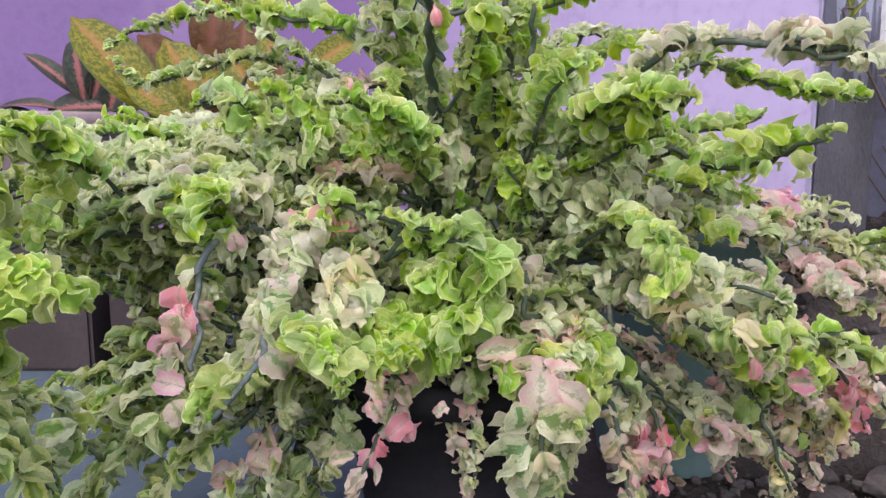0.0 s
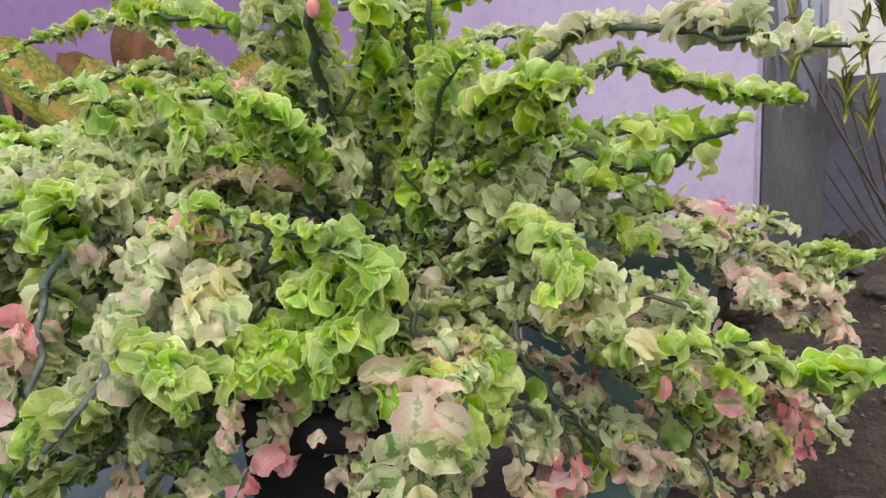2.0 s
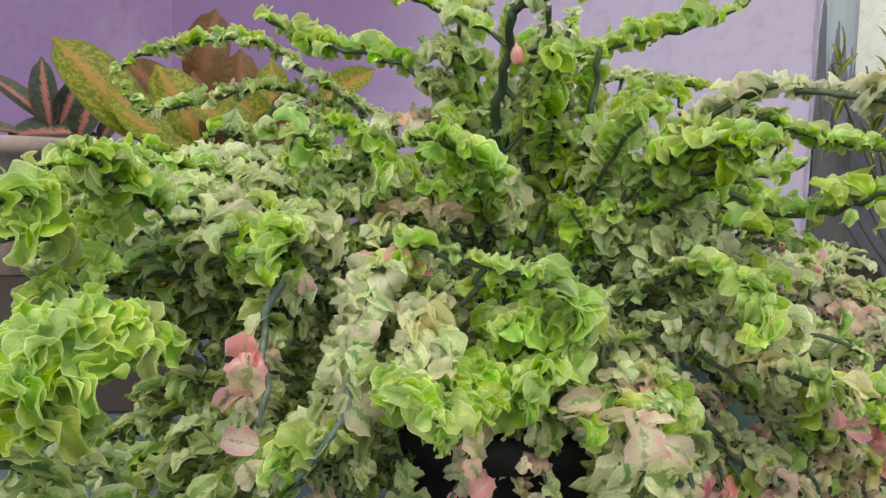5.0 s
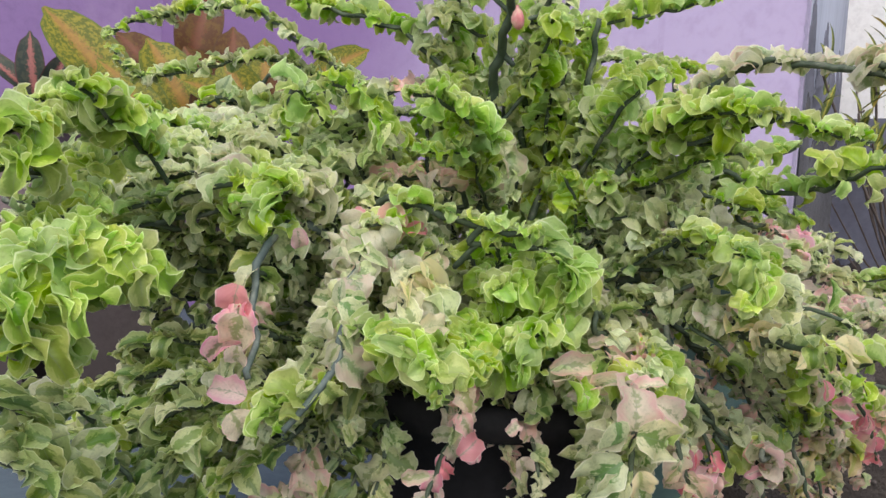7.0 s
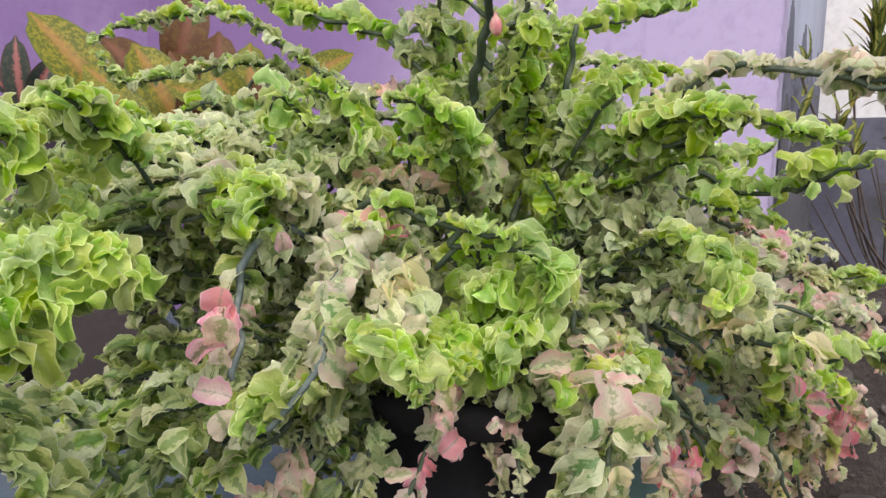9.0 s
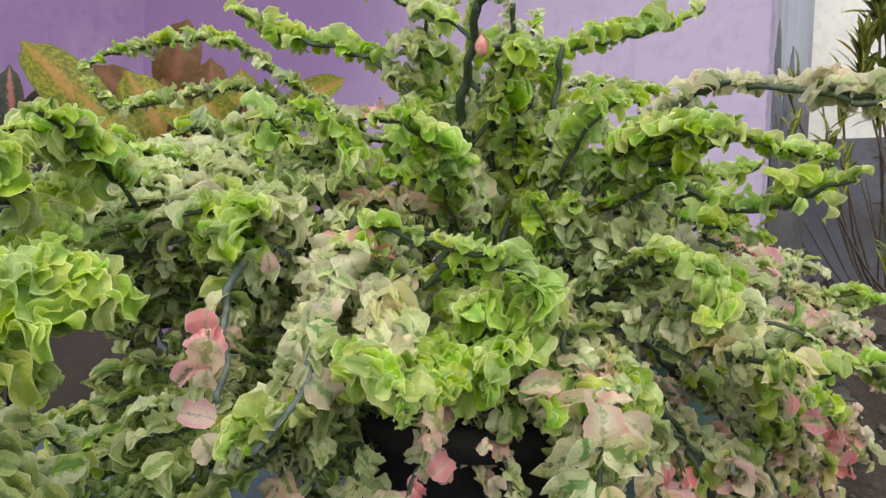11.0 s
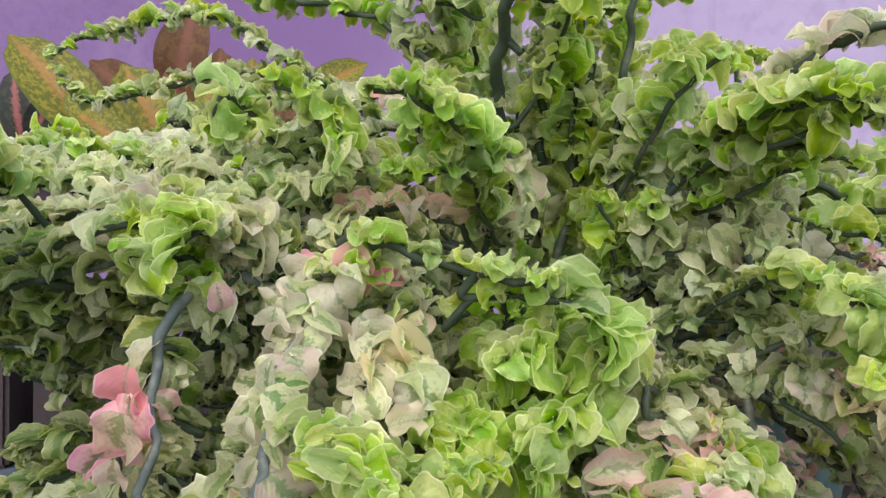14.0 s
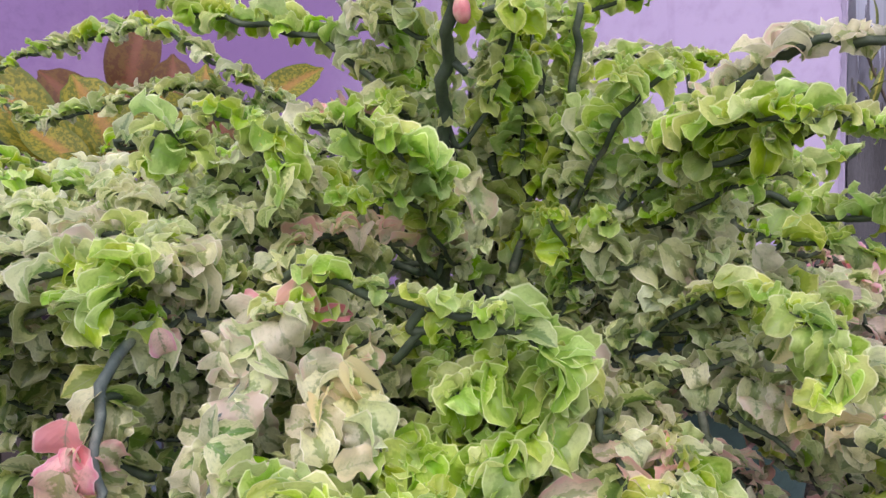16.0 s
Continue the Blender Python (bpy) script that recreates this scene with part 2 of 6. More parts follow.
def mottled_material(name, base, spots, vein, edge, scale=9.0):
    """Broad house-plant leaf: ragged spots on a base, a coloured band along the midrib, a darker edge."""
    m, nt, out = material(name)
    uv = nt.nodes.new("ShaderNodeUVMap")
    uv.uv_map = "leaf"
    sep = nt.nodes.new("ShaderNodeSeparateXYZ")
    nt.links.new(uv.outputs[0], sep.inputs[0])
    off = mth(nt, "ABSOLUTE", mth(nt, "SUBTRACT", sep.outputs[0], 0.5))
    rnd = nt.nodes.new("ShaderNodeObjectInfo").outputs["Random"]
    vec = nt.nodes.new("ShaderNodeCombineXYZ")
    nt.links.new(sep.outputs[1], vec.inputs[0])
    nt.links.new(mth(nt, "MULTIPLY", sep.outputs[0], 0.5), vec.inputs[1])
    nt.links.new(mth(nt, "MULTIPLY", rnd, 20.0), vec.inputs[2])
    n1, n2 = noise_of(nt, vec.outputs[0], scale, 5.0, 0.7), noise_of(nt, vec.outputs[0], scale * 3, 3.0, 0.6)
    col = mixc(nt, ramp(nt, n1, 0.46, 0.56), base, spots)
    band = mth(nt, "ADD", off, mth(nt, "MULTIPLY", mth(nt, "SUBTRACT", n2, 0.5), 0.45))
    col = mixc(nt, mth(nt, "MULTIPLY", ramp(nt, mth(nt, "MULTIPLY", band, -1.0), -0.17, -0.04), 0.75), col, vein)
    col = mixc(nt, ramp(nt, off, 0.43, 0.5), col, edge)
    p = nt.nodes.new("ShaderNodeBsdfPrincipled")
    nt.links.new(col, p.inputs["Base Color"])
    p.inputs["Roughness"].default_value, p.inputs["Specular IOR Level"].default_value = 0.45, 0.3
    bp = nt.nodes.new("ShaderNodeBump")
    bp.inputs["Strength"].default_value, bp.inputs["Distance"].default_value = 0.4, 0.003
    nt.links.new(n1, bp.inputs["Height"])
    nt.links.new(bp.outputs[0], p.inputs["Normal"])
    tr = nt.nodes.new("ShaderNodeBsdfTranslucent")
    nt.links.new(col, tr.inputs[0])
    mx = nt.nodes.new("ShaderNodeMixShader")
    mx.inputs[0].default_value = 0.2
    nt.links.new(p.outputs[0], mx.inputs[1])
    nt.links.new(tr.outputs[0], mx.inputs[2])
    nt.links.new(mx.outputs[0], out.inputs[0])
    return m


MOTTLED = mottled_material("mottled_leaf", (0.085, 0.105, 0.006), (0.22, 0.20, 0.014), (0.29, 0.14, 0.03), (0.09, 0.12, 0.016), 22.0)
RUSSET = mottled_material("russet_leaf", (0.08, 0.03, 0.008), (0.11, 0.058, 0.01), (0.14, 0.04, 0.018), (0.08, 0.04, 0.02), 16.0)
REDLEAF = mottled_material("red_veined_leaf", (0.028, 0.042, 0.032), (0.055, 0.06, 0.042), (0.36, 0.12, 0.11), (0.10, 0.045, 0.045), 9.0)
CROTON = mottled_material("croton_leaf", (0.075, 0.105, 0.025), (0.15, 0.18, 0.04), (0.42, 0.38, 0.06), (0.05, 0.08, 0.02), 5.0)
AMBER = mottled_material("amber_leaf", (0.38, 0.26, 0.03), (0.42, 0.32, 0.05), (0.48, 0.38, 0.07), (0.30, 0.20, 0.04), 5.0)


# ---------- mesh helpers ----------
def mesh_of(name, verts, faces, mats, uvs=None, mat_ids=None, smooth=True):
    me = bpy.data.meshes.new(name)
    me.from_pydata(verts, [], faces)
    for m in mats:
        me.materials.append(m)
    if uvs is not None:
        lay = me.uv_layers.new(name="leaf")
        idx = np.empty(len(me.loops), dtype=np.int32)
        me.loops.foreach_get("vertex_index", idx)
        lay.data.foreach_set("uv", np.asarray(uvs, dtype=np.float32)[idx].ravel())
    if mat_ids is not None:
        me.polygons.foreach_set("material_index", np.asarray(mat_ids, dtype=np.int32))
    if smooth:
        me.polygons.foreach_set("use_smooth", np.ones(len(me.polygons), dtype=bool))
    me.update()
    return me


def put(name, me, parent=None, label="", m=None):
    ob = new(name, me)
    if parent:
        ob.parent = parent
    if m is not None:
        ob.matrix_basis = m
    if label:
        tagged(ob, label)
    return ob


def bm_mesh(name, bm, mat, smooth=False):
    me = bpy.data.meshes.new(name)
    bm.to_mesh(me)
    bm.free()
    me.materials.append(mat)
    if smooth:
        me.polygons.foreach_set("use_smooth", np.ones(len(me.polygons), dtype=bool))
    return me


def part(name, bm, mat, parent, label="", smooth=False):
    return put(name, bm_mesh(name, bm, mat, smooth), parent, label)


def thing(name, at, label, category, group=""):
    ob = new(name)
    ob.location, ob.empty_display_size = at, 0.1
    return tagged(ob, label, category, group)


def lathe(profile, seg=48, wobble=0.0, rng=None):
    """Turn a profile of (radius, height) round the z axis."""
    bm, rings = bmesh.new(), []
    for r, z in profile:
        ring = []
        for i in range(seg):
            a = 2 * math.pi * i / seg
            k = 1 + wobble * noise.noise(Vector((math.cos(a) * 1.5, math.sin(a) * 1.5, z * 3)))
            ring.append(bm.verts.new((r * k * math.cos(a), r * k * math.sin(a), z)))
        rings.append(ring)
    for a, b in zip(rings, rings[1:]):
        for i in range(seg):
            bm.faces.new((a[i], a[(i + 1) % seg], b[(i + 1) % seg], b[i]))
    bm.faces.new(rings[0][::-1])
    return bm


def spline(pts, n):
    """Points along a Catmull-Rom curve through pts, with n steps a span."""
    p = [np.array(q, dtype=float) for q in pts]
    p = [2 * p[0] - p[1], *p, 2 * p[-1] - p[-2]]
    out = []
    for i in range(1, len(p) - 2):
        for k in range(n):
            t = k / n
            out.append(0.5 * (2 * p[i] + (p[i + 1] - p[i - 1]) * t + (2 * p[i - 1] - 5 * p[i] + 4 * p[i + 1] - p[i + 2]) * t * t
                              + (3 * p[i] - p[i - 1] - 3 * p[i + 1] + p[i + 2]) * t ** 3))
    out.append(p[-2])
    return np.array(out)


def tube(path, r0, r1, sides=7, name="stem", mat=None, nodes=0.0):
    """A tapered tube along a path, swollen at its nodes."""
    n = len(path)
    tang = np.gradient(path, axis=0)
    tang /= np.linalg.norm(tang, axis=1)[:, None] + 1e-9
    ref = np.array([0.3, 0.2, 1.0]) if abs(tang[0][2]) < 0.85 else np.array([1.0, 0.1, 0.0])
    verts, faces = [], []
    for i in range(n):
        a = np.cross(tang[i], ref)
        a /= np.linalg.norm(a) + 1e-9
        b = np.cross(tang[i], a)
        r = (r0 + (r1 - r0) * i / (n - 1)) * (1 + nodes * (0.5 if i % 5 else 1.6) * noise.noise(Vector((i * 0.7, r0 * 900, 2.0))) + (nodes if i % 5 == 0 else 0))
        for k in range(sides):
            th = 2 * math.pi * k / sides
            verts.append(tuple(path[i] + r * (math.cos(th) * a + math.sin(th) * b)))
    for i in range(n - 1):
        for k in range(sides):
            faces.append((i * sides + k, i * sides + (k + 1) % sides, (i + 1) * sides + (k + 1) % sides, (i + 1) * sides + k))
    faces += [tuple(range(sides))[::-1], tuple((n - 1) * sides + k for k in range(sides))]
    return mesh_of(name, verts, faces, [mat])


# ---------- large structure ----------
WALL_DIR, BACK_DIR = Vector((0.69, -0.724, 0)), Vector((0.724, 0.69, 0))
EDGE = Vector((0.845, 1.684, 0))
CORNER = EDGE - WALL_DIR * 2.87


def wall(name, a, b, thick, z0, z1, mat, label):
    """A wall from a to b, its face on that line and its thickness behind it (to the left of a to b)."""
    d = (b - a).normalized()
    nrm = Vector((-d.y, d.x, 0)) * thick
    bm = bmesh.new()
    lo = [bm.verts.new((p.x, p.y, z0)) for p in (a, b, b + nrm, a + nrm)]
    hi = [bm.verts.new((p.x, p.y, z1)) for p in (a, b, b + nrm, a + nrm)]
    bm.faces.new(lo[::-1]), bm.faces.new(hi)
    for i in range(4):
        bm.faces.new((lo[i], lo[(i + 1) % 4], hi[(i + 1) % 4], hi[i]))
    return tagged(put(name, bm_mesh(name, bm, mat)), label, "wall", kind="structure")


def ground():
    """One sheet to the horizon: fine and uneven near the plant, flat beyond."""
    xs = sorted({*np.round(np.linspace(-2.6, 2.8, 110), 4), -400.0, -60.0, -12.0, -5.0, 5.0, 12.0, 60.0, 400.0})
    ys = sorted({*np.round(np.linspace(-0.6, 4.4, 100), 4), -400.0, -60.0, -12.0, -4.0, 8.0, 20.0, 80.0, 400.0})
    verts = []
    for y in ys:
        for x in xs:
            near = max(0.0, 1 - max(0, abs(x) - 2.2) / 2) * max(0.0, 1 - max(0, abs(y - 1.8) - 2) / 2)
            z = 0.03 * noise.noise(Vector((x * 2.2, y * 2.2, 0))) + 0.015 * noise.noise(Vector((x * 8, y * 8, 3)))
            verts.append((x, y, near * z - 0.01))
    w = len(xs)
    faces = [(j * w + i, j * w + i + 1, (j + 1) * w + i + 1, (j + 1) * w + i) for j in range(len(ys) - 1) for i in range(w - 1)]
    return tagged(put("ground", mesh_of("ground", verts, faces, [SOIL])), "dark brown bare garden soil with grit", "ground", kind="structure")


ground()
wall("wall_back", CORNER, EDGE, 0.15, -0.1, 3.0, PURPLE_GRADED, "purple painted plaster wall with faint cracks")
wall("wall_left", CORNER - BACK_DIR * 4.5, CORNER, 0.15, -0.1, 3.0, PURPLE, "purple painted plaster wall")
wall("pillar", EDGE + BACK_DIR * 0.004 + WALL_DIR * 0.003, EDGE + WALL_DIR * 0.003 + BACK_DIR * 0.415, 0.2, -0.1, 3.0, GREYBLUE, "grey-blue weathered plaster pillar with a stained dark base")
far = EDGE + BACK_DIR * 1.1
wall("wall_right", far - WALL_DIR * 0.9, far + WALL_DIR * 3.0, 0.15, -0.1, 3.0, WHITE, "white plaster wall with a grey lower band")
DADO = surface("dado_paint", (0.15, 0.155, 0.21), (0.085, 0.088, 0.12), 0.75, 2.5, 40.0, 0.5, c=(0.08, 0.08, 0.09))
wall("wall_right_base", far - WALL_DIR * 0.9 - BACK_DIR * 0.012, far + WALL_DIR * 3.0 - BACK_DIR * 0.012, 0.011, -0.1, 0.98, DADO, "grey-blue painted lower band of the white wall")




def slab(name, x0, x1, y0, y1, z0, z1, mat, label, category, bevel=0.01):
    bm = bmesh.new()
    bmesh.ops.create_cube(bm, size=1)
    bmesh.ops.scale(bm, vec=(x1 - x0, y1 - y0, z1 - z0), verts=bm.verts)
    bmesh.ops.translate(bm, vec=((x0 + x1) / 2, (y0 + y1) / 2, (z0 + z1) / 2), verts=bm.verts)
    bmesh.ops.bevel(bm, geom=bm.edges[:], offset=bevel, segments=2, affect="EDGES")
    return tagged(put(name, bm_mesh(name, bm, mat)), label, category, kind="structure")


slab("pavement", -2.4, 0.10, 0.75, 2.44, -0.1, 0.03, SLATE, "slate-blue painted concrete floor slab", "pavement")


def corner_slab():
    """The rest of the floor, cut to the corner of the two walls."""
    bm = bmesh.new()
    plan = ((-2.4, 2.452), (0.10, 2.452), (-1.135, 3.745), (-2.395, 2.545))
    lo, hi = [bm.verts.new((x, y, -0.1)) for x, y in plan], [bm.verts.new((x, y, 0.03)) for x, y in plan]
    bm.faces.new(lo[::-1]), bm.faces.new(hi)
    for i in range(4):
        bm.faces.new((lo[i], lo[(i + 1) % 4], hi[(i + 1) % 4], hi[i]))
    tagged(put("pavement", bm_mesh("pavement", bm, SLATE)), "slate-blue painted concrete floor slab along the wall", "pavement", kind="structure")


corner_slab()


def mound_height(x, y):
    d = min(1.0, max(0.0, (y - 1.42) / 0.16)) * min(1.0, max(0.0, (1.6 - x) / 0.3)) * min(1.0, max(0.0, (x - 0.35) / 0.3))
    lumps = 0.06 * noise.noise(Vector((x * 5, y * 5, 1))) + 0.05 * noise.noise(Vector((x * 17, y * 17, 4))) + 0.03 * noise.noise(Vector((x * 40, y * 40, 9)))
    return 0.47 * d ** 0.6 + d * lumps - 0.04


def rubble_mound():
    """Heap of broken plaster and grit against the pillar."""
    verts, faces, n = [], [], 110
    for j in range(n):
        for i in range(n):
            a, b = i / (n - 1), j / (n - 1)
            x, y = 0.35 + 1.25 * a, 1.42 + 0.75 * b
            verts.append((x, y + 0.03 * noise.noise(Vector((x * 6, y * 6, 7))), mound_height(x, y)))
    faces = [(j * n + i, j * n + i + 1, (j + 1) * n + i + 1, (j + 1) * n + i) for j in range(n - 1) for i in range(n - 1)]
    return tagged(put("rubble_mound", mesh_of("rubble_mound", verts, faces, [RUBBLE])), "grey-brown heap of rubble and grit against the pillar", "rubble", kind="stuff")


rubble_mound()


# ---------- pots ----------
def pot(name, at, r_top, r_bot, h, mat, label, soil=True, rim=0.018, sink=0.03):
    ob = thing(name, at, label, "plant pot")
    prof = [(r_bot * 0.9, 0), (r_bot, 0.006), (r_bot + (r_top - r_bot) * 0.5, h * 0.5), (r_top - 0.006, h - 0.05), (r_top + rim * 0.9, h - 0.045),
            (r_top + rim, h - 0.025), (r_top + rim, h - 0.008), (r_top + rim * 0.6, h), (r_top - 0.004, h), (r_top - 0.014, h - 0.012), (r_top - 0.02, h - sink - 0.05)]
    part("body", lathe(prof, 56, 0.01), mat, ob, "", True)
    if soil:
        bm = bmesh.new()
        bmesh.ops.create_circle(bm, cap_ends=True, segments=40, radius=r_top - 0.017)
        bmesh.ops.inset_region(bm, faces=bm.faces[:], thickness=r_top * 0.4)
        for v in bm.verts:
            v.co.z = h - sink + 0.012 * noise.noise(v.co * 20)
        part("potting_soil", bm, SOIL, ob, "dark potting soil", True)
    return ob


pot("black_pot", (0.02, 1.16, 0.02), 0.19, 0.14, 0.33, BLACK, "black plastic nursery pot under the variegated shrub")
pot("teal_pot", (0.50, 1.56, 0.0), 0.215, 0.15, 0.54, TEAL, "dark teal plastic tub behind the shrub")
pot("croton_pot", (1.58, 2.02, 0.0), 0.21, 0.15, 0.385, BLACK, "black plastic pot holding a croton")
pot("clay_pot", (-1.17, 2.26, 0.40), 0.2, 0.12, 0.38, CLAY, "grey-mauve clay pot with a rolled rim")
pot("brown_pot", (-0.42, 1.9, 0.03), 0.16, 0.12, 0.60, BROWNPOT, "tall brown clay pot holding a mottled plant")
pot("brown_pot", (-1.62, 2.2, 0.03), 0.24, 0.2, 0.62, BROWNPOT, "squat dark brown clay pot beside the wall")
slab("brick_block", -0.98, -0.70, 2.08, 2.3, 0.03, 0.29, BROWNPOT, "low dark brown brick block on the floor", "block")
slab("brick_plinth", -1.42, -1.02, 2.05, 2.5, 0.03, 0.40, BROWNPOT, "reddish-brown brick plinth under the clay pot", "plinth")


# ---------- leaf shapes ----------
def leaf_shape(rng, nu=6, nv=8, width=0.82, fold=0.35, curl=0.6, wave=0.07, cup=0.25, point=0.5, power=0.62, crinkle=0.0, ruffle=0.0, tatter=0.0):
    """A leaf of unit length along x, y across, z up: folded on its midrib, curled back and wavy at the edge."""
    ph, ph2, kw = rng.uniform(0, 6.28), rng.uniform(0, 6.28), rng.uniform(0.8, 1.7)
    twist, kc, kr = rng.uniform(-0.45, 0.45), rng.uniform(16, 24), rng.uniform(9, 17)
    verts, uvs, faces = [], [], []
    for j in range(nv + 1):
        v = j / nv
        half = 0.5 * width * math.sin(math.pi * (0.02 + 0.98 * v) ** 0.82) ** power
        if v > 0.85:
            half *= 1 - point * (v - 0.85) / 0.15
        half = max(half, 0.014)
        crimp = [1 + crinkle * math.sin(v * kc + p) * math.sin(v * 5 + p * 2) for p in (ph, ph2)]
        tx, tz = math.cos(v * curl), -math.sin(v * curl)
        bx, bz = math.sin(v * curl) / curl, -(1 - math.cos(v * curl)) / curl
        torn = {-1.0: rng.uniform(-1.3, 0.7) * tatter, 1.0: rng.uniform(-1.3, 0.7) * tatter}
        for i in range(nu + 1):
            u = i / nu * 2 - 1
            s, y = (1 if u > 0 else -1), abs(u) * half * (crimp[0 if u > 0 else 1] if abs(u) > 0.6 else 1)
            y *= 1 + torn.get(u, 0.0)
            p1, p2 = (ph, ph2) if u > 0 else (ph2, ph)
            bow = cup + wave * min(1, 3 * v) * (math.sin(kw * 2 * math.pi * v + p1) + 0.3 * math.sin(kw * 4.3 * math.pi * v + p2))
            bow = bow if abs(bow) > 0.05 else 0.05
            # the section is an arc that starts at the fold angle, so that nothing is stretched
            across = s * (math.sin(fold + bow * y) - math.sin(fold)) / bow
            lift = (math.cos(fold) - math.cos(fold + bow * y)) / bow
            lift += ruffle * u * u * math.sin(v * kr + p1) * math.sin(math.pi * v)
            px, pz = bx - lift * tz, bz + lift * tx
            tw = twist * v
            verts.append((px, across * math.cos(tw), pz + across * math.sin(tw)))
            uvs.append((u * 0.5 + 0.5, v))
    for j in range(nv):
        for i in range(nu):
            a = j * (nu + 1) + i
            faces.append((a, a + 1, a + nu + 2, a + nu + 1))
    return np.array(verts), faces, np.array(uvs)


rng0 = random.Random(11)
# lettuce-like cups, leaves rolled back into a ring, and plain pointed ones
SHAPES = [leaf_shape(rng0, 6, 14, width=rng0.uniform(0.85, 1.2), fold=rng0.uniform(0.0, 0.6), curl=rng0.uniform(0.5, 2.2), wave=rng0.uniform(1.0, 2.6),
                     cup=rng0.uniform(1.4, 3.2), point=rng0.uniform(0.0, 0.4), power=rng0.uniform(0.44, 0.58), crinkle=0.08, ruffle=rng0.uniform(0.05, 0.11), tatter=0.06) for _ in range(16)]
SHAPES += [leaf_shape(rng0, 6, 16, width=rng0.uniform(0.6, 0.95), fold=rng0.uniform(0.2, 0.9), curl=rng0.uniform(1.8, 4.4), wave=rng0.uniform(0.8, 2.4),
                      cup=rng0.choice((-2.4, -1.6, 1.2, 1.8, 2.6)), point=rng0.uniform(0.2, 0.8), power=rng0.uniform(0.5, 0.7), crinkle=0.10, ruffle=rng0.uniform(0.06, 0.13), tatter=0.10) for _ in range(24)]
SHAPES += [leaf_shape(rng0, 6, 12, width=rng0.uniform(0.5, 0.74), fold=rng0.uniform(0.2, 0.8), curl=rng0.uniform(0.4, 1.8), wave=rng0.uniform(0.5, 1.6),
                      cup=rng0.choice((-1.4, 0.4, 0.9, 1.4)), point=rng0.uniform(0.5, 0.95), power=rng0.uniform(0.65, 0.85), crinkle=0.08, ruffle=rng0.uniform(0.04, 0.10), tatter=0.10) for _ in range(16)]
SHAPES += [leaf_shape(rng0, 6, 14, width=rng0.uniform(0.8, 1.05), fold=rng0.uniform(0.2, 0.7), curl=rng0.uniform(0.9, 2.4), wave=rng0.uniform(0.9, 2.0),
                      cup=rng0.choice((-1.6, -0.9, 0.9, 1.5, 2.0)), point=rng0.uniform(0.1, 0.5), power=rng0.uniform(0.45, 0.6), crinkle=0.12, ruffle=rng0.uniform(0.05, 0.10), tatter=0.05) for _ in range(18)]
CUPS, RINGS, PLAIN, BROAD = range(0, 16), range(16, 40), range(40, 56), range(56, 74)
HABIT = {"L": (CUPS, CUPS, RINGS), "G": (PLAIN, PLAIN, RINGS), "P": (RINGS, RINGS, PLAIN, CUPS), "C": (RINGS, RINGS, CUPS), "K": (RINGS, CUPS, PLAIN), "R": (CUPS, RINGS), "Y": (RINGS, PLAIN), "V": (BROAD, RINGS), "S": (RINGS, PLAIN, BROAD), "D": (PLAIN, PLAIN, RINGS)}
LEAF_MESH = {}


def leaf_mesh(kind, k):
    if (kind, k) not in LEAF_MESH:
        v, f, uv = SHAPES[k]
        LEAF_MESH[(kind, k)] = mesh_of("leaf", [tuple(p) for p in v], f, [LEAF[kind]], uv)
    return LEAF_MESH[(kind, k)]


# ---------- the variegated shrub ----------
shrub = thing("variegated_shrub", (0.02, 1.16, 0.3), "bushy variegated devil's backbone shrub, curled lime, cream and pink leaves", "shrub")
BASE = Vector(shrub.location)
LEAVES = []          # (kind, shape, matrix, stem object)
STEMS = []           # (stem object, points along it)
PATCHES = []         # (leaf colours, reach, centre)
rngb = random.Random(5)


def patch(kinds, reach, *at):
    """A part of the crown whose leaves take these colours, some picked darker or paler to stand in for shade and light.
    """
    PATCHES.append((kinds, reach, np.array(at)))


patch("LGP", 0.125, -0.498, 1.396, 0.873)
patch("L", 0.053, -0.333, 1.261, 0.909)
patch("L", 0.064, -0.204, 1.121, 0.869)
patch("LG", 0.058, -0.582, 1.422, 0.893)
patch("LGP", 0.061, -0.417, 1.435, 0.839)
patch("LLG", 0.054, -0.259, 1.013, 0.744)
patch("LG", 0.035, -0.198, 1.058, 0.724)
patch("SSP", 0.062, -0.336, 1.095, 0.690)
patch("SSP", 0.058, -0.215, 1.004, 0.671)
patch("PPS", 0.061, -0.418, 1.237, 0.732)
patch("SSP", 0.036, -0.274, 1.020, 0.692)
patch("SP", 0.035, -0.284, 0.977, 0.658)
patch("LPS", 0.042, -0.438, 1.018, 0.697)
patch("KPS", 0.044, -0.136, 1.209, 0.789)
patch("L", 0.036, -0.100, 0.988, 0.735)
patch("L", 0.032, -0.059, 0.967, 0.703)
patch("SP", 0.038, -0.157, 1.042, 0.716)
patch("KKSP", 0.049, -0.120, 1.005, 0.635)
patch("CP", 0.028, -0.186, 0.947, 0.625)
patch("SP", 0.037, -0.179, 1.006, 0.664)
patch("SP", 0.029, -0.245, 1.019, 0.707)
patch("L", 0.045, -0.443, 0.848, 0.692)
patch("LLP", 0.048, -0.520, 0.895, 0.653)
patch("PPCS", 0.063, -0.409, 1.013, 0.647)
patch("LPP", 0.047, -0.453, 0.971, 0.629)
patch("L", 0.025, -0.337, 1.006, 0.656)
patch("L", 0.036, -0.305, 0.924, 0.600)
patch("PC", 0.030, -0.252, 0.929, 0.627)
patch("LP", 0.023, -0.228, 0.920, 0.608)
patch("PCP", 0.042, -0.401, 1.006, 0.590)
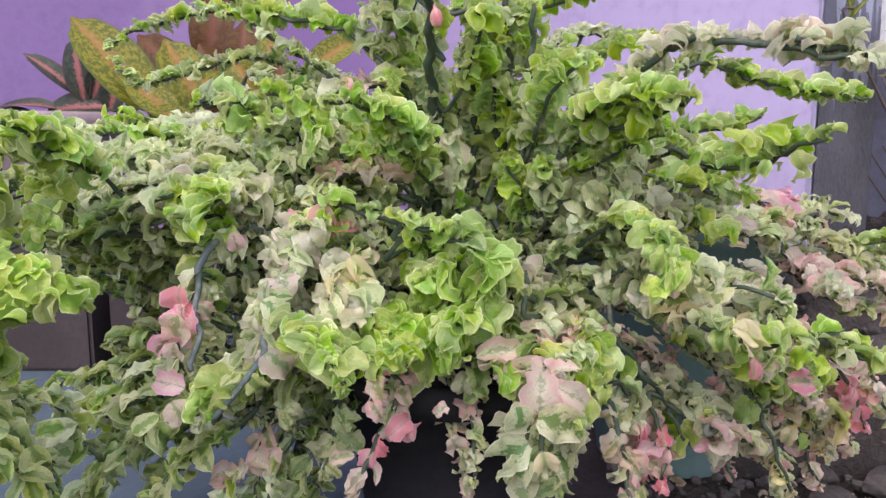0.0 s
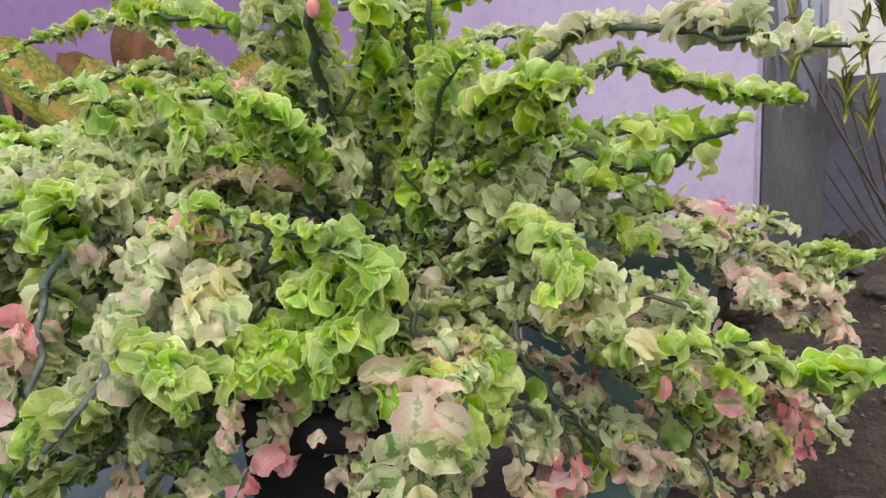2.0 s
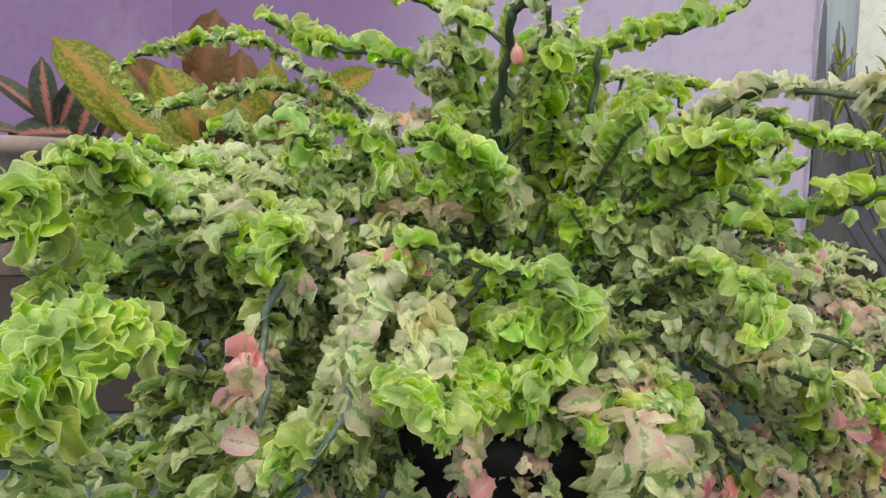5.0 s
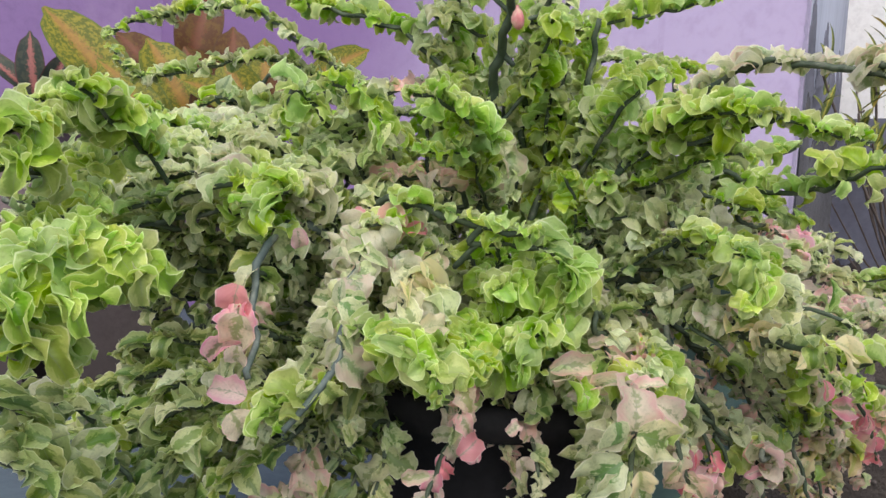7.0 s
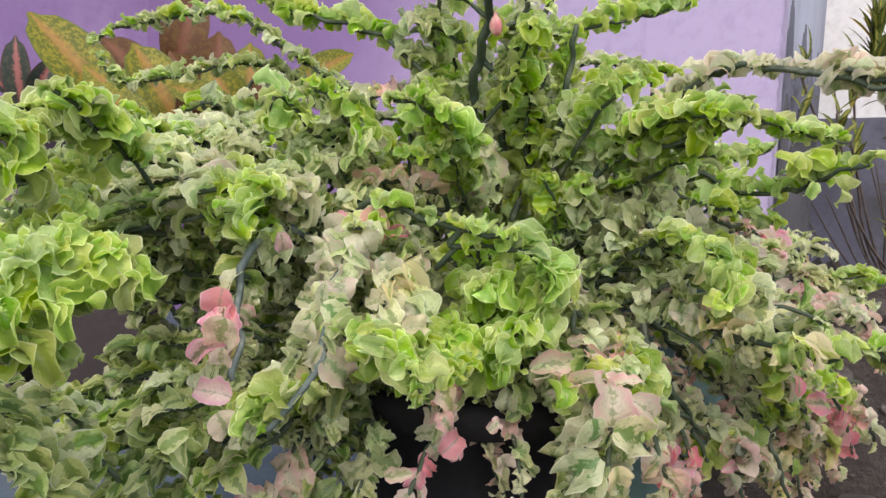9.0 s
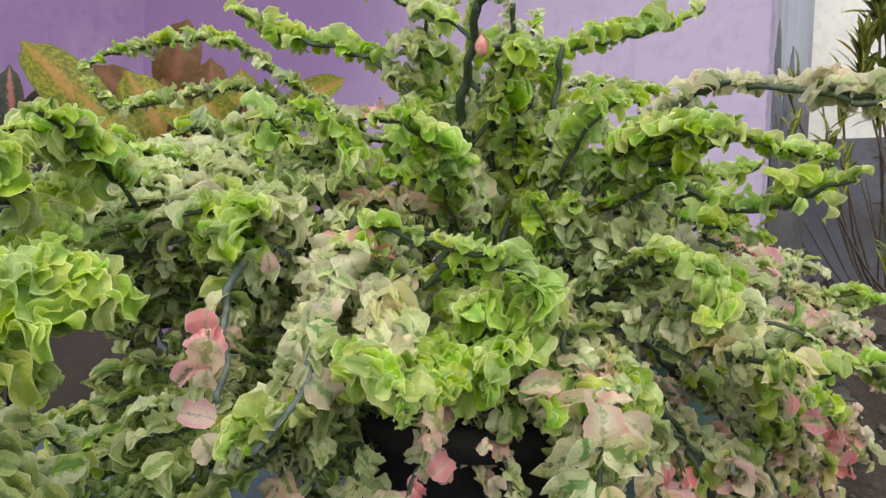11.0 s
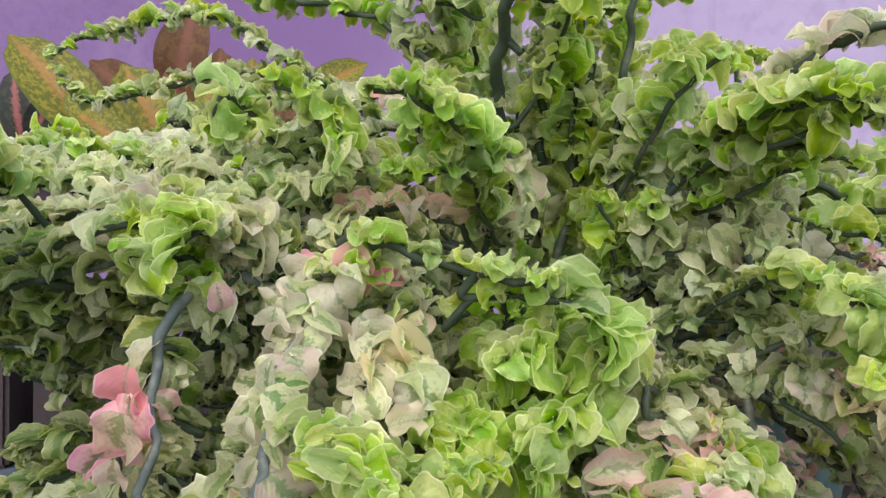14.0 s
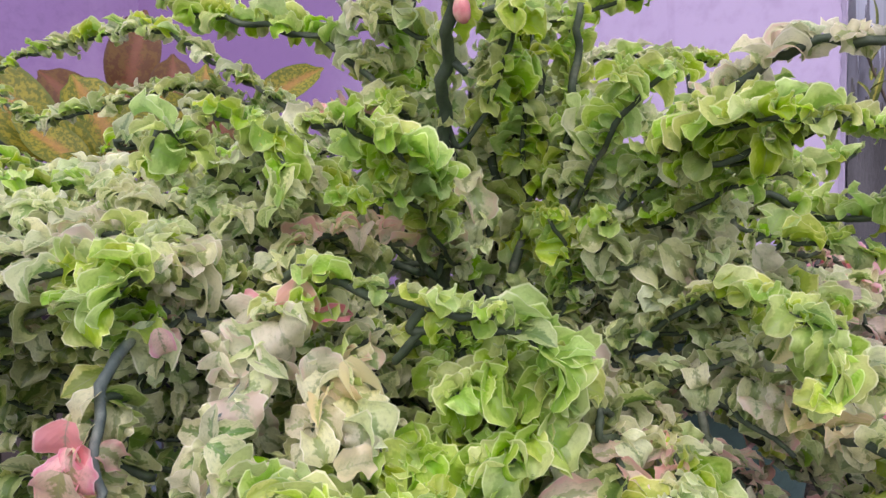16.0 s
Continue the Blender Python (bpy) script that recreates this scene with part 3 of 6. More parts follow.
patch("PCS", 0.027, -0.354, 0.978, 0.622)
patch("LLG", 0.050, -0.485, 0.928, 0.599)
patch("L", 0.028, -0.471, 0.837, 0.587)
patch("LP", 0.032, -0.443, 0.941, 0.665)
patch("GGD", 0.059, -0.413, 0.940, 0.543)
patch("DG", 0.062, -0.368, 0.977, 0.508)
patch("GD", 0.030, -0.385, 0.737, 0.565)
patch("DGS", 0.034, -0.316, 0.951, 0.541)
patch("DG", 0.051, -0.388, 0.914, 0.488)
patch("PSL", 0.053, -0.082, 1.044, 0.884)
patch("PPL", 0.062, -0.066, 1.045, 0.809)
patch("PLS", 0.040, -0.085, 1.088, 0.844)
patch("LSP", 0.042, 0.049, 1.114, 0.860)
patch("PPL", 0.046, 0.073, 1.217, 0.812)
patch("PLP", 0.044, 0.061, 1.156, 0.755)
patch("LLP", 0.055, 0.130, 1.193, 0.864)
patch("LPP", 0.053, 0.117, 1.134, 0.772)
patch("L", 0.046, 0.116, 1.087, 0.656)
patch("S", 0.027, 0.074, 1.161, 0.651)
patch("SSC", 0.046, 0.021, 1.091, 0.622)
patch("LS", 0.042, 0.145, 1.080, 0.730)
patch("PL", 0.041, -0.003, 1.091, 0.792)
patch("PL", 0.050, 0.065, 1.116, 0.925)
patch("PLP", 0.041, 0.019, 1.097, 0.943)
patch("SP", 0.031, -0.044, 1.044, 0.885)
patch("L", 0.040, 0.139, 0.952, 0.788)
patch("LLP", 0.047, 0.296, 1.190, 0.855)
patch("PLC", 0.039, 0.280, 1.087, 0.802)
patch("PLP", 0.058, 0.162, 1.055, 0.706)
patch("LPL", 0.057, 0.212, 1.037, 0.730)
patch("L", 0.075, 0.269, 0.939, 0.730)
patch("PLP", 0.065, 0.220, 1.029, 0.668)
patch("PSP", 0.067, 0.207, 1.053, 0.610)
patch("LLP", 0.048, 0.265, 1.002, 0.654)
patch("CCP", 0.053, 0.308, 0.950, 0.817)
patch("CCPL", 0.059, 0.477, 1.029, 0.822)
patch("L", 0.074, 0.647, 1.275, 0.786)
patch("LLP", 0.051, 0.381, 1.036, 0.665)
patch("L", 0.054, 0.529, 1.064, 0.678)
patch("PCS", 0.049, 0.247, 1.011, 0.614)
patch("CS", 0.031, 0.287, 0.945, 0.606)
patch("L", 0.078, 0.278, 1.113, 0.916)
patch("L", 0.043, 0.143, 1.120, 0.888)
patch("CP", 0.033, 0.197, 1.074, 0.843)
patch("PL", 0.042, 0.640, 1.215, 0.586)
patch("KKC", 0.063, 0.655, 1.226, 0.496)
patch("CCK", 0.046, 0.495, 1.089, 0.477)
patch("L", 0.037, 0.249, 0.816, 0.558)
patch("DSS", 0.068, 0.227, 1.055, 0.536)
patch("SPG", 0.040, 0.157, 1.023, 0.558)
patch("SSK", 0.046, 0.327, 1.136, 0.468)
patch("KKP", 0.044, 0.251, 1.081, 0.438)
patch("KKP", 0.036, 0.230, 0.989, 0.414)
patch("LLG", 0.039, 0.308, 1.070, 0.427)
patch("CKS", 0.039, 0.310, 0.946, 0.472)
patch("KCS", 0.046, 0.421, 1.091, 0.353)
patch("L", 0.026, 0.210, 0.923, 0.413)
patch("PL", 0.037, 0.360, 0.887, 0.465)
patch("LLP", 0.047, 0.501, 1.094, 0.296)
patch("L", 0.036, 0.527, 1.052, 0.320)
patch("KY", 0.043, 0.543, 1.110, 0.242)
patch("KKC", 0.055, 0.563, 1.038, 0.316)
patch("SKC", 0.044, 0.346, 1.067, 0.337)
patch("LS", 0.036, 0.373, 1.074, 0.395)
patch("PSK", 0.034, 0.404, 0.990, 0.387)
patch("PKG", 0.036, 0.093, 0.908, 0.448)
patch("KLP", 0.028, 0.098, 0.876, 0.423)
patch("CCP", 0.046, -0.185, 0.899, 0.537)
patch("CVP", 0.043, -0.209, 0.840, 0.502)
patch("CPL", 0.036, -0.214, 0.821, 0.464)
patch("LPP", 0.038, -0.131, 0.919, 0.557)
patch("CPY", 0.041, -0.090, 0.907, 0.521)
patch("PYL", 0.028, -0.128, 0.834, 0.490)
patch("YC", 0.022, -0.093, 0.844, 0.477)
patch("L", 0.036, -0.148, 0.808, 0.458)
patch("L", 0.023, -0.108, 0.773, 0.439)
patch("LP", 0.035, -0.053, 0.938, 0.564)
patch("L", 0.043, -0.023, 0.941, 0.535)
patch("L", 0.037, 0.037, 0.954, 0.554)
patch("L", 0.035, 0.063, 0.888, 0.531)
patch("L", 0.047, -0.039, 0.879, 0.466)
patch("L", 0.034, 0.009, 0.884, 0.457)
patch("SPG", 0.033, -0.292, 0.922, 0.505)
patch("RK", 0.019, -0.322, 0.870, 0.492)
patch("RK", 0.021, -0.315, 0.826, 0.461)
patch("KPC", 0.024, -0.309, 0.825, 0.433)
patch("SSC", 0.032, -0.268, 0.883, 0.475)
patch("SP", 0.026, -0.254, 0.910, 0.548)
patch("GGG", 0.063, -0.437, 0.901, 0.412)
patch("GPP", 0.042, -0.343, 0.846, 0.411)
patch("GL", 0.049, -0.432, 0.882, 0.373)
patch("L", 0.031, -0.263, 0.781, 0.410)
patch("PGD", 0.032, -0.183, 0.791, 0.428)
patch("LP", 0.023, -0.217, 0.771, 0.407)
patch("SP", 0.024, -0.289, 0.852, 0.458)
patch("PGP", 0.029, -0.242, 0.799, 0.438)
patch("GGP", 0.050, -0.515, 0.848, 0.332)
patch("GGD", 0.044, -0.459, 0.920, 0.414)
patch("GP", 0.039, -0.402, 0.947, 0.409)
patch("PPC", 0.034, -0.302, 0.804, 0.409)
patch("GGP", 0.042, -0.415, 0.878, 0.361)
patch("GLP", 0.029, -0.337, 0.816, 0.381)
patch("DG", 0.036, -0.417, 0.864, 0.327)
patch("L", 0.034, -0.253, 0.783, 0.369)
patch("DDK", 0.027, -0.267, 0.832, 0.321)
patch("DDS", 0.028, -0.175, 0.773, 0.403)
patch("DSK", 0.029, -0.162, 0.785, 0.370)
patch("KKP", 0.028, -0.077, 0.806, 0.401)
patch("KSR", 0.027, -0.047, 0.857, 0.353)
patch("SK", 0.034, -0.012, 0.868, 0.356)
patch("KKS", 0.028, 0.008, 0.880, 0.304)
patch("PCK", 0.031, -0.090, 0.810, 0.312)
patch("VPG", 0.042, 0.074, 0.871, 0.329)
patch("VCV", 0.044, 0.159, 0.889, 0.330)
patch("K", 0.031, 0.132, 0.836, 0.402)
patch("PKL", 0.035, 0.071, 0.880, 0.402)
patch("L", 0.034, 0.346, 0.990, 0.280)
patch("KKR", 0.037, 0.287, 0.970, 0.255)
patch("KKC", 0.035, 0.402, 0.993, 0.254)
patch("SPC", 0.054, 0.388, 1.039, 0.305)
patch("LLP", 0.043, 0.495, 1.077, 0.312)
patch("LPY", 0.048, 0.613, 1.166, 0.227)
patch("KKC", 0.037, 0.548, 1.034, 0.327)
patch("CKK", 0.051, 0.629, 1.108, 0.258)
patch("PL", 0.030, 0.373, 0.862, 0.441)
patch("L", 0.040, 0.478, 0.891, 0.459)
patch("KCS", 0.052, 0.371, 0.999, 0.244)


def colour_at(at, kind):
    """The colour of a leaf at a place: that of the patch it lies deepest in, else its own shoot's."""
    near = min(((np.linalg.norm(c - at) / reach, k) for k, reach, c in PATCHES), key=lambda q: q[0])
    return rngb.choice(near[1]) if near[0] < 1.15 else kind


def limb(r, *pts):
    """A bare woody limb from the pot to the crown."""
    path = spline(pts, 8)
    STEMS.append((put("limb", tube(path - np.array(BASE), r / 1000, r / 1000 * 0.7, 8, "limb", STEM), shrub), path))


limb(13, (0.02, 1.16, 0.30), (0.0, 1.17, 0.42), (-0.004, 1.17, 0.52))
limb(9, (0.0, 1.17, 0.40), (-0.12, 1.10, 0.50), (-0.2, 1.02, 0.58))
limb(9, (0.02, 1.16, 0.38), (0.12, 1.1, 0.48), (0.22, 1.06, 0.52))
limb(8, (0.02, 1.15, 0.36), (0.06, 1.05, 0.44), (0.06, 1.0, 0.5))
limb(8, (0.0, 1.15, 0.36), (-0.1, 1.0, 0.44), (-0.15, 0.93, 0.52))
limb(8, (0.0, 1.18, 0.42), (-0.15, 1.22, 0.62), (-0.22, 1.2, 0.74))
limb(8, (0.02, 1.18, 0.42), (0.16, 1.16, 0.6), (0.24, 1.12, 0.72))


def branch(kinds, size, gap, radius, *pts, fill=True, feed=True, bare=False, bark=None):
    """A zigzag stem through pts with two rows of curled leaves; kinds names the leaf colours from foot to tip."""
    path = spline(pts, 8)
    # even steps
    seg = np.linalg.norm(np.diff(path, axis=0), axis=1)
    s = np.concatenate([[0], np.cumsum(seg)])
    total = s[-1]
    n = max(6, int(total / 0.011))
    even = np.array([[np.interp(q, s, path[:, c]) for c in range(3)] for q in np.linspace(0, total, n)])
    for i in range(1, n - 1):
        even[i] += np.array([rngb.uniform(-1, 1), rngb.uniform(-1, 1), rngb.uniform(-1, 1)]) * 0.0012 + np.array([0, 0, (-1) ** (i // 2) * 0.0012])
    # the stem bends from node to node
    for i in range(1, n - 1):
        bend = (abs((i / 2.6) % 2 - 1) - 0.5) * (0.0075 if bare else 0.004)
        even[i] += np.array([bend, bend * 0.5, bend * 0.6])
    # where it springs from
    q = min((p[np.linalg.norm(p - even[0], axis=1).argmin()] for _, p in STEMS), key=lambda p: np.linalg.norm(p - even[0]))
    if even[0][1] > 0.8 and 0.012 < np.linalg.norm(q - even[0]) < 0.14:
        mid = (q + even[0]) / 2 - np.array([0, 0, 0.012]) + (even[0] - even[min(3, n - 1)]) * 0.6
        even = np.concatenate([spline([tuple(q), tuple(mid), tuple(even[0])], 6)[:-1], even])
    stem = put("branch", tube(even - np.array(BASE), radius / 1000, radius / 1000 * 0.6, 8, "branch", bark or STEM, 0.12), shrub)
    STEMS.append((stem, even))
    step, size = gap / 100 * (0.42 if bare else 0.48), (2.2 + 0.5 * size) * 0.80
    upright = abs(path[-1][2] - path[0][2]) > 0.7 * total
    count = max(3, int(total / step * (0.95 if upright else 1.0)))
    side = 1
    for k in range(count + 3):
        q = min(total, (k + 0.5 + rngb.uniform(-0.3, 0.3)) * total / count)
        f = q / total
        at = np.array([np.interp(q, s, path[:, c]) for c in range(3)])
        q2 = min(total, q + 0.01)
        q1 = q2 - 0.02
        t = Vector([np.interp(q2, s, path[:, c]) - np.interp(q1, s, path[:, c]) for c in range(3)]).normalized()
        up = Vector((0, 0, 1))
        lat = t.cross(up)
        lat = lat.normalized() if lat.length > 0.15 else Vector((rngb.uniform(-1, 1), rngb.uniform(-1, 1), 0)).normalized()
        nrm = lat.cross(t).normalized()
        side = -side
        d = lat * side * rngb.uniform(0.1, 1.1) + t * rngb.uniform(0.1, 0.75) + nrm * rngb.uniform(0.45, 1.3)
        if abs(t.z) > 0.75:
            a = rngb.uniform(0, 6.28)
            d = Vector((math.cos(a), math.sin(a), 0)) * 0.9 + t * rngb.uniform(0.1, 0.6)
        if t.z < -0.35:
            d += Vector((0, -0.25, -0.3))
        if bare and rngb.random() < (0.75 if bark else 0.6):
            # leaves stand on the far side of the stem
            d = d + Vector((0, 0.75, 0.35))
            at = at + np.array([0, 0.014, 0.004])
        d.normalize()
        face = (nrm * 0.7 + t * rngb.uniform(-0.7, 0.5) + up * 0.6 + Vector((0, -0.1, 0)) + Vector((rngb.uniform(-1, 1), rngb.uniform(-1, 1), rngb.uniform(-1, 1))) * 0.7)
        if abs(t.z) > 0.6:
            # on upright shoots the upper sides turn to the light
            face += Vector((-0.2, -1.5, 0.4))
        y = face.cross(d)
        if y.length < 0.05:
            continue
        y.normalize()
        z = d.cross(y)
        young = 1.0 if f < 0.8 else 1.0 - 0.45 * (f - 0.8) / 0.2
        L = size / 100 * rngb.uniform(0.65, 1.25) * young
        m = Matrix(((d.x, y.x, z.x, at[0]), (d.y, y.y, z.y, at[1]), (d.z, y.z, z.z, at[2]), (0, 0, 0, 1)))
        m = m @ Matrix.Diagonal((L, L * rngb.uniform(0.9, 1.15), L, 1))
        g = min(len(kinds) - 1, max(0, int(f * len(kinds) + rngb.uniform(-0.35, 0.35))))
        kind = kinds[g]
        if rngb.random() < (0.4 if kind == "C" else 0.14):
            kind = {"L": "G", "G": "P", "P": "G", "K": "P", "R": "K", "Y": "P", "C": "P", "S": "P", "D": "G", "V": "P"}[kind]
        kind = colour_at(at, kind)
        LEAVES.append((kind, rngb.choice(rngb.choice(HABIT[kind])), m, stem))
    if fill:
        # a second, shaded shoot behind and below
        off = np.array([rngb.uniform(-0.03, 0.03), rngb.uniform(0.045, 0.09), rngb.uniform(-0.05, -0.015)])
        inner = [tuple(np.array(p) + off + np.array([rngb.uniform(-1, 1), rngb.uniform(-1, 1), rngb.uniform(-1, 1)]) * 0.015) for p in pts]
        branch("".join({"K": "P", "R": "P", "Y": "P", "C": "P"}.get(c, c) for c in kinds), (size / 0.80 - 2.2) / 0.5, gap * 1.15, radius * 0.8, *inner, fill=False, feed=False)
    if feed and fill and pts[0][1] > 0.78 and (abs(pts[0][0]) > 0.13 or pts[0][2] < 0.6):
        # the shoot that carries it, out of the crown
        a, c = np.array([rngb.uniform(-0.03, 0.05), 1.17 + rngb.uniform(-0.03, 0.03), 0.40]), np.array(pts[0])
        if np.linalg.norm(c - a) > 0.1:
            mid = a * 0.45 + c * 0.55 + np.array([0, 0.02, -0.02])
            branch("G" + kinds[0].replace("L", "G").replace("K", "P").replace("R", "P").replace("C", "P").replace("Y", "P"), 4.6, 1.5, max(4.5, radius), tuple(a), tuple(mid), tuple(c), fill=False, feed=False)
    return stem


branch("PPL", 4.4, 1.6, 9.0, (-0.005, 1.160, 0.500), (-0.007, 1.140, 0.615), (-0.007, 1.090, 0.700), (-0.018, 1.040, 0.776), (-0.016, 0.975, 0.842), (-0.020, 0.930, 0.891), fill=False, bare=True)
branch("PLL", 4.6, 1.6, 6.5, (-0.020, 0.930, 0.891), (0.012, 0.920, 0.905), (0.078, 0.890, 0.916), (0.134, 0.860, 0.922), (0.183, 0.840, 0.939), fill=False)
branch("PLP", 5.0, 1.1, 4.5, (-0.035, 1.208, 0.561), (-0.055, 1.168, 0.686), (-0.065, 1.128, 0.792), (-0.069, 1.078, 0.871), (-0.064, 1.048, 0.924), (-0.058, 0.998, 0.954))
branch("LL", 4.0, 1.3, 3.5, (-0.020, 1.028, 0.828), (-0.056, 1.048, 0.848), (-0.093, 1.078, 0.867), (-0.113, 1.098, 0.875), fill=False)
branch("LL", 4.2, 1.5, 3.5, (-0.037, 0.988, 0.877), (-0.086, 1.028, 0.905), (-0.123, 1.058, 0.926), (-0.169, 1.088, 0.949), fill=False)
branch("PLP", 4.8, 1.26, 6.5, (0.039, 1.180, 0.576), (0.051, 1.150, 0.683), (0.049, 1.130, 0.766), (0.052, 1.100, 0.837), (0.049, 1.040, 0.889), (0.046, 1.020, 0.921), bare=True)
branch("LLL", 4.4, 1.15, 6.5, (0.067, 1.130, 0.574), (0.095, 1.130, 0.701), (0.100, 1.120, 0.791), (0.091, 1.100, 0.869), (0.102, 1.100, 0.931), bare=True)
branch("LLL", 4.6, 1.26, 6.5, (0.112, 1.100, 0.586), (0.122, 1.080, 0.701), (0.123, 1.070, 0.764), (0.127, 1.060, 0.841), (0.128, 1.050, 0.877), bare=True)
branch("L", 4.8, 1.0, 3.5, (0.123, 1.078, 0.577), (0.112, 1.048, 0.620), (0.088, 1.028, 0.655))
branch("L", 4.8, 1.0, 3.5, (0.143, 1.078, 0.585), (0.145, 1.038, 0.620), (0.140, 1.008, 0.660))
branch("LL", 4.8, 1.1, 4, (0.126, 1.048, 0.681), (0.137, 0.988, 0.733), (0.150, 0.958, 0.763), (0.178, 0.938, 0.786))
branch("LL", 4.8, 1.0, 3.5, (0.014, 1.060, 0.871), (0.099, 1.100, 0.870), (0.163, 1.100, 0.886), (0.220, 1.100, 0.903), (0.274, 1.090, 0.916), (0.334, 1.080, 0.942), (0.356, 1.080, 0.958), fill=False, bare=True)
branch("P", 3.2, 1.0, 3, (0.145, 1.208, 0.802), (0.190, 1.248, 0.851), (0.245, 1.248, 0.865), (0.289, 1.238, 0.856), fill=False)
branch("L", 4.0, 0.9, 3, (0.235, 1.208, 0.820), (0.286, 1.228, 0.845), (0.323, 1.228, 0.855), (0.360, 1.228, 0.851), fill=False)
branch("C", 5.4, 1.4, 6, (0.183, 1.060, 0.686), (0.254, 1.020, 0.764), (0.286, 0.970, 0.801), (0.315, 0.930, 0.813), (0.339, 0.900, 0.805), (0.377, 0.870, 0.799), (0.412, 0.840, 0.786), (0.457, 0.820, 0.775), fill=False, bare=True)
branch("GL", 5.0, 0.9, 4, (0.327, 1.150, 0.779), (0.419, 1.200, 0.814), (0.530, 1.250, 0.791), (0.644, 1.290, 0.774), (0.706, 1.290, 0.769), (0.743, 1.290, 0.764), fill=False, bare=True)
branch("LL", 4.8, 0.95, 4.5, (0.149, 1.050, 0.647), (0.189, 1.000, 0.692), (0.213, 0.940, 0.703), (0.249, 0.890, 0.715), (0.276, 0.860, 0.728), (0.284, 0.850, 0.737), bare=True)
branch("L", 5.0, 1.0, 4, (0.180, 1.008, 0.712), (0.205, 0.928, 0.729), (0.229, 0.868, 0.735), (0.270, 0.858, 0.733))
branch("LL", 4.0, 1.2, 3.5, (0.310, 1.108, 0.698), (0.387, 1.128, 0.705), (0.440, 1.128, 0.707), (0.487, 1.128, 0.726), fill=False)
branch("GGL", 5.0, 1.4, 5, (0.268, 1.050, 0.679), (0.333, 1.030, 0.673), (0.374, 1.030, 0.653), (0.401, 0.990, 0.652), (0.424, 0.950, 0.661), (0.424, 0.880, 0.680), (0.445, 0.850, 0.690), fill=False, bare=True)
branch("L", 5.0, 1.3, 3.5, (0.305, 1.008, 0.635), (0.368, 1.008, 0.623), (0.413, 0.988, 0.610))
branch("CP", 4.4, 1.2, 4, (0.228, 1.108, 0.640), (0.304, 1.088, 0.657), (0.349, 1.078, 0.674), (0.403, 1.068, 0.668))
branch("KCK", 4.4, 1.5, 4.5, (0.457, 1.200, 0.601), (0.531, 1.240, 0.597), (0.563, 1.250, 0.557), (0.602, 1.260, 0.496), (0.657, 1.260, 0.446), (0.723, 1.250, 0.435), (0.773, 1.220, 0.444), fill=False, bare=True)
branch("RPP", 4.4, 1.0, 3.5, (0.546, 1.288, 0.590), (0.614, 1.298, 0.579), (0.673, 1.308, 0.570), (0.742, 1.308, 0.551), fill=False)
branch("PPL", 4.4, 1.0, 3.5, (0.622, 1.308, 0.538), (0.676, 1.308, 0.512), (0.751, 1.308, 0.505), (0.811, 1.288, 0.515), fill=False)
branch("C", 5.0, 1.2, 4.5, (0.121, 1.108, 0.548), (0.158, 1.058, 0.595), (0.197, 1.028, 0.606), (0.244, 1.008, 0.616), (0.279, 0.998, 0.609))
branch("CP", 5.4, 1.3, 4.5, (0.158, 1.088, 0.567), (0.193, 1.038, 0.566), (0.235, 0.978, 0.567), (0.261, 0.948, 0.571))
branch("CP", 4.6, 1.1, 4, (0.229, 1.108, 0.615), (0.295, 1.128, 0.622), (0.387, 1.178, 0.591), (0.443, 1.198, 0.580))
branch("G", 4.2, 1.1, 4, (0.206, 1.108, 0.531), (0.259, 1.088, 0.526), (0.310, 1.088, 0.517))
branch("L", 5.2, 0.95, 4.5, (0.228, 0.958, 0.584), (0.244, 0.888, 0.580), (0.261, 0.848, 0.567), (0.269, 0.828, 0.539), (0.250, 0.818, 0.516))
branch("P", 4.8, 1.2, 3.5, (0.274, 0.908, 0.550), (0.298, 0.868, 0.537), (0.326, 0.868, 0.517))
branch("PGCYGLL", 5.2, 1.7, 5, (0.147, 1.068, 0.505), (0.217, 1.028, 0.481), (0.257, 0.968, 0.483), (0.284, 0.908, 0.473), (0.309, 0.818, 0.471), (0.325, 0.778, 0.468), (0.350, 0.768, 0.465), (0.404, 0.768, 0.479), (0.441, 0.768, 0.470), fill=False)
branch("PPG", 5.4, 1.74, 4, (0.314, 0.950, 0.472), (0.351, 0.920, 0.494), (0.383, 0.900, 0.506), (0.422, 0.880, 0.486), fill=False, bare=True)
branch("KG", 5.0, 3.19, 5.5, (0.221, 1.040, 0.487), (0.292, 1.080, 0.446), (0.359, 1.120, 0.393), (0.494, 1.180, 0.304), (0.615, 1.200, 0.228), fill=False, bare=True)
branch("LCR", 5.4, 3.77, 5, (0.232, 0.980, 0.441), (0.267, 0.970, 0.381), (0.339, 1.000, 0.301), (0.406, 1.020, 0.227), fill=False, bare=True)
branch("CK", 5.0, 2.03, 4, (0.473, 1.120, 0.342), (0.571, 1.160, 0.242), (0.613, 1.180, 0.174), (0.648, 1.180, 0.103), fill=False, bare=True)
branch("KPK", 5.2, 2.61, 4.5, (0.554, 1.180, 0.353), (0.624, 1.220, 0.301), (0.669, 1.260, 0.236), (0.719, 1.280, 0.186), (0.730, 1.300, 0.112), fill=False, bare=True)
branch("KR", 5.2, 1.89, 4, (0.611, 1.200, 0.347), (0.634, 1.150, 0.333), (0.669, 1.140, 0.288), (0.699, 1.150, 0.217), fill=False, bare=True)
branch("CY", 5.0, 2.17, 4.5, (0.457, 1.100, 0.329), (0.487, 1.080, 0.281), (0.517, 1.080, 0.217), (0.549, 1.080, 0.142), fill=False, bare=True)
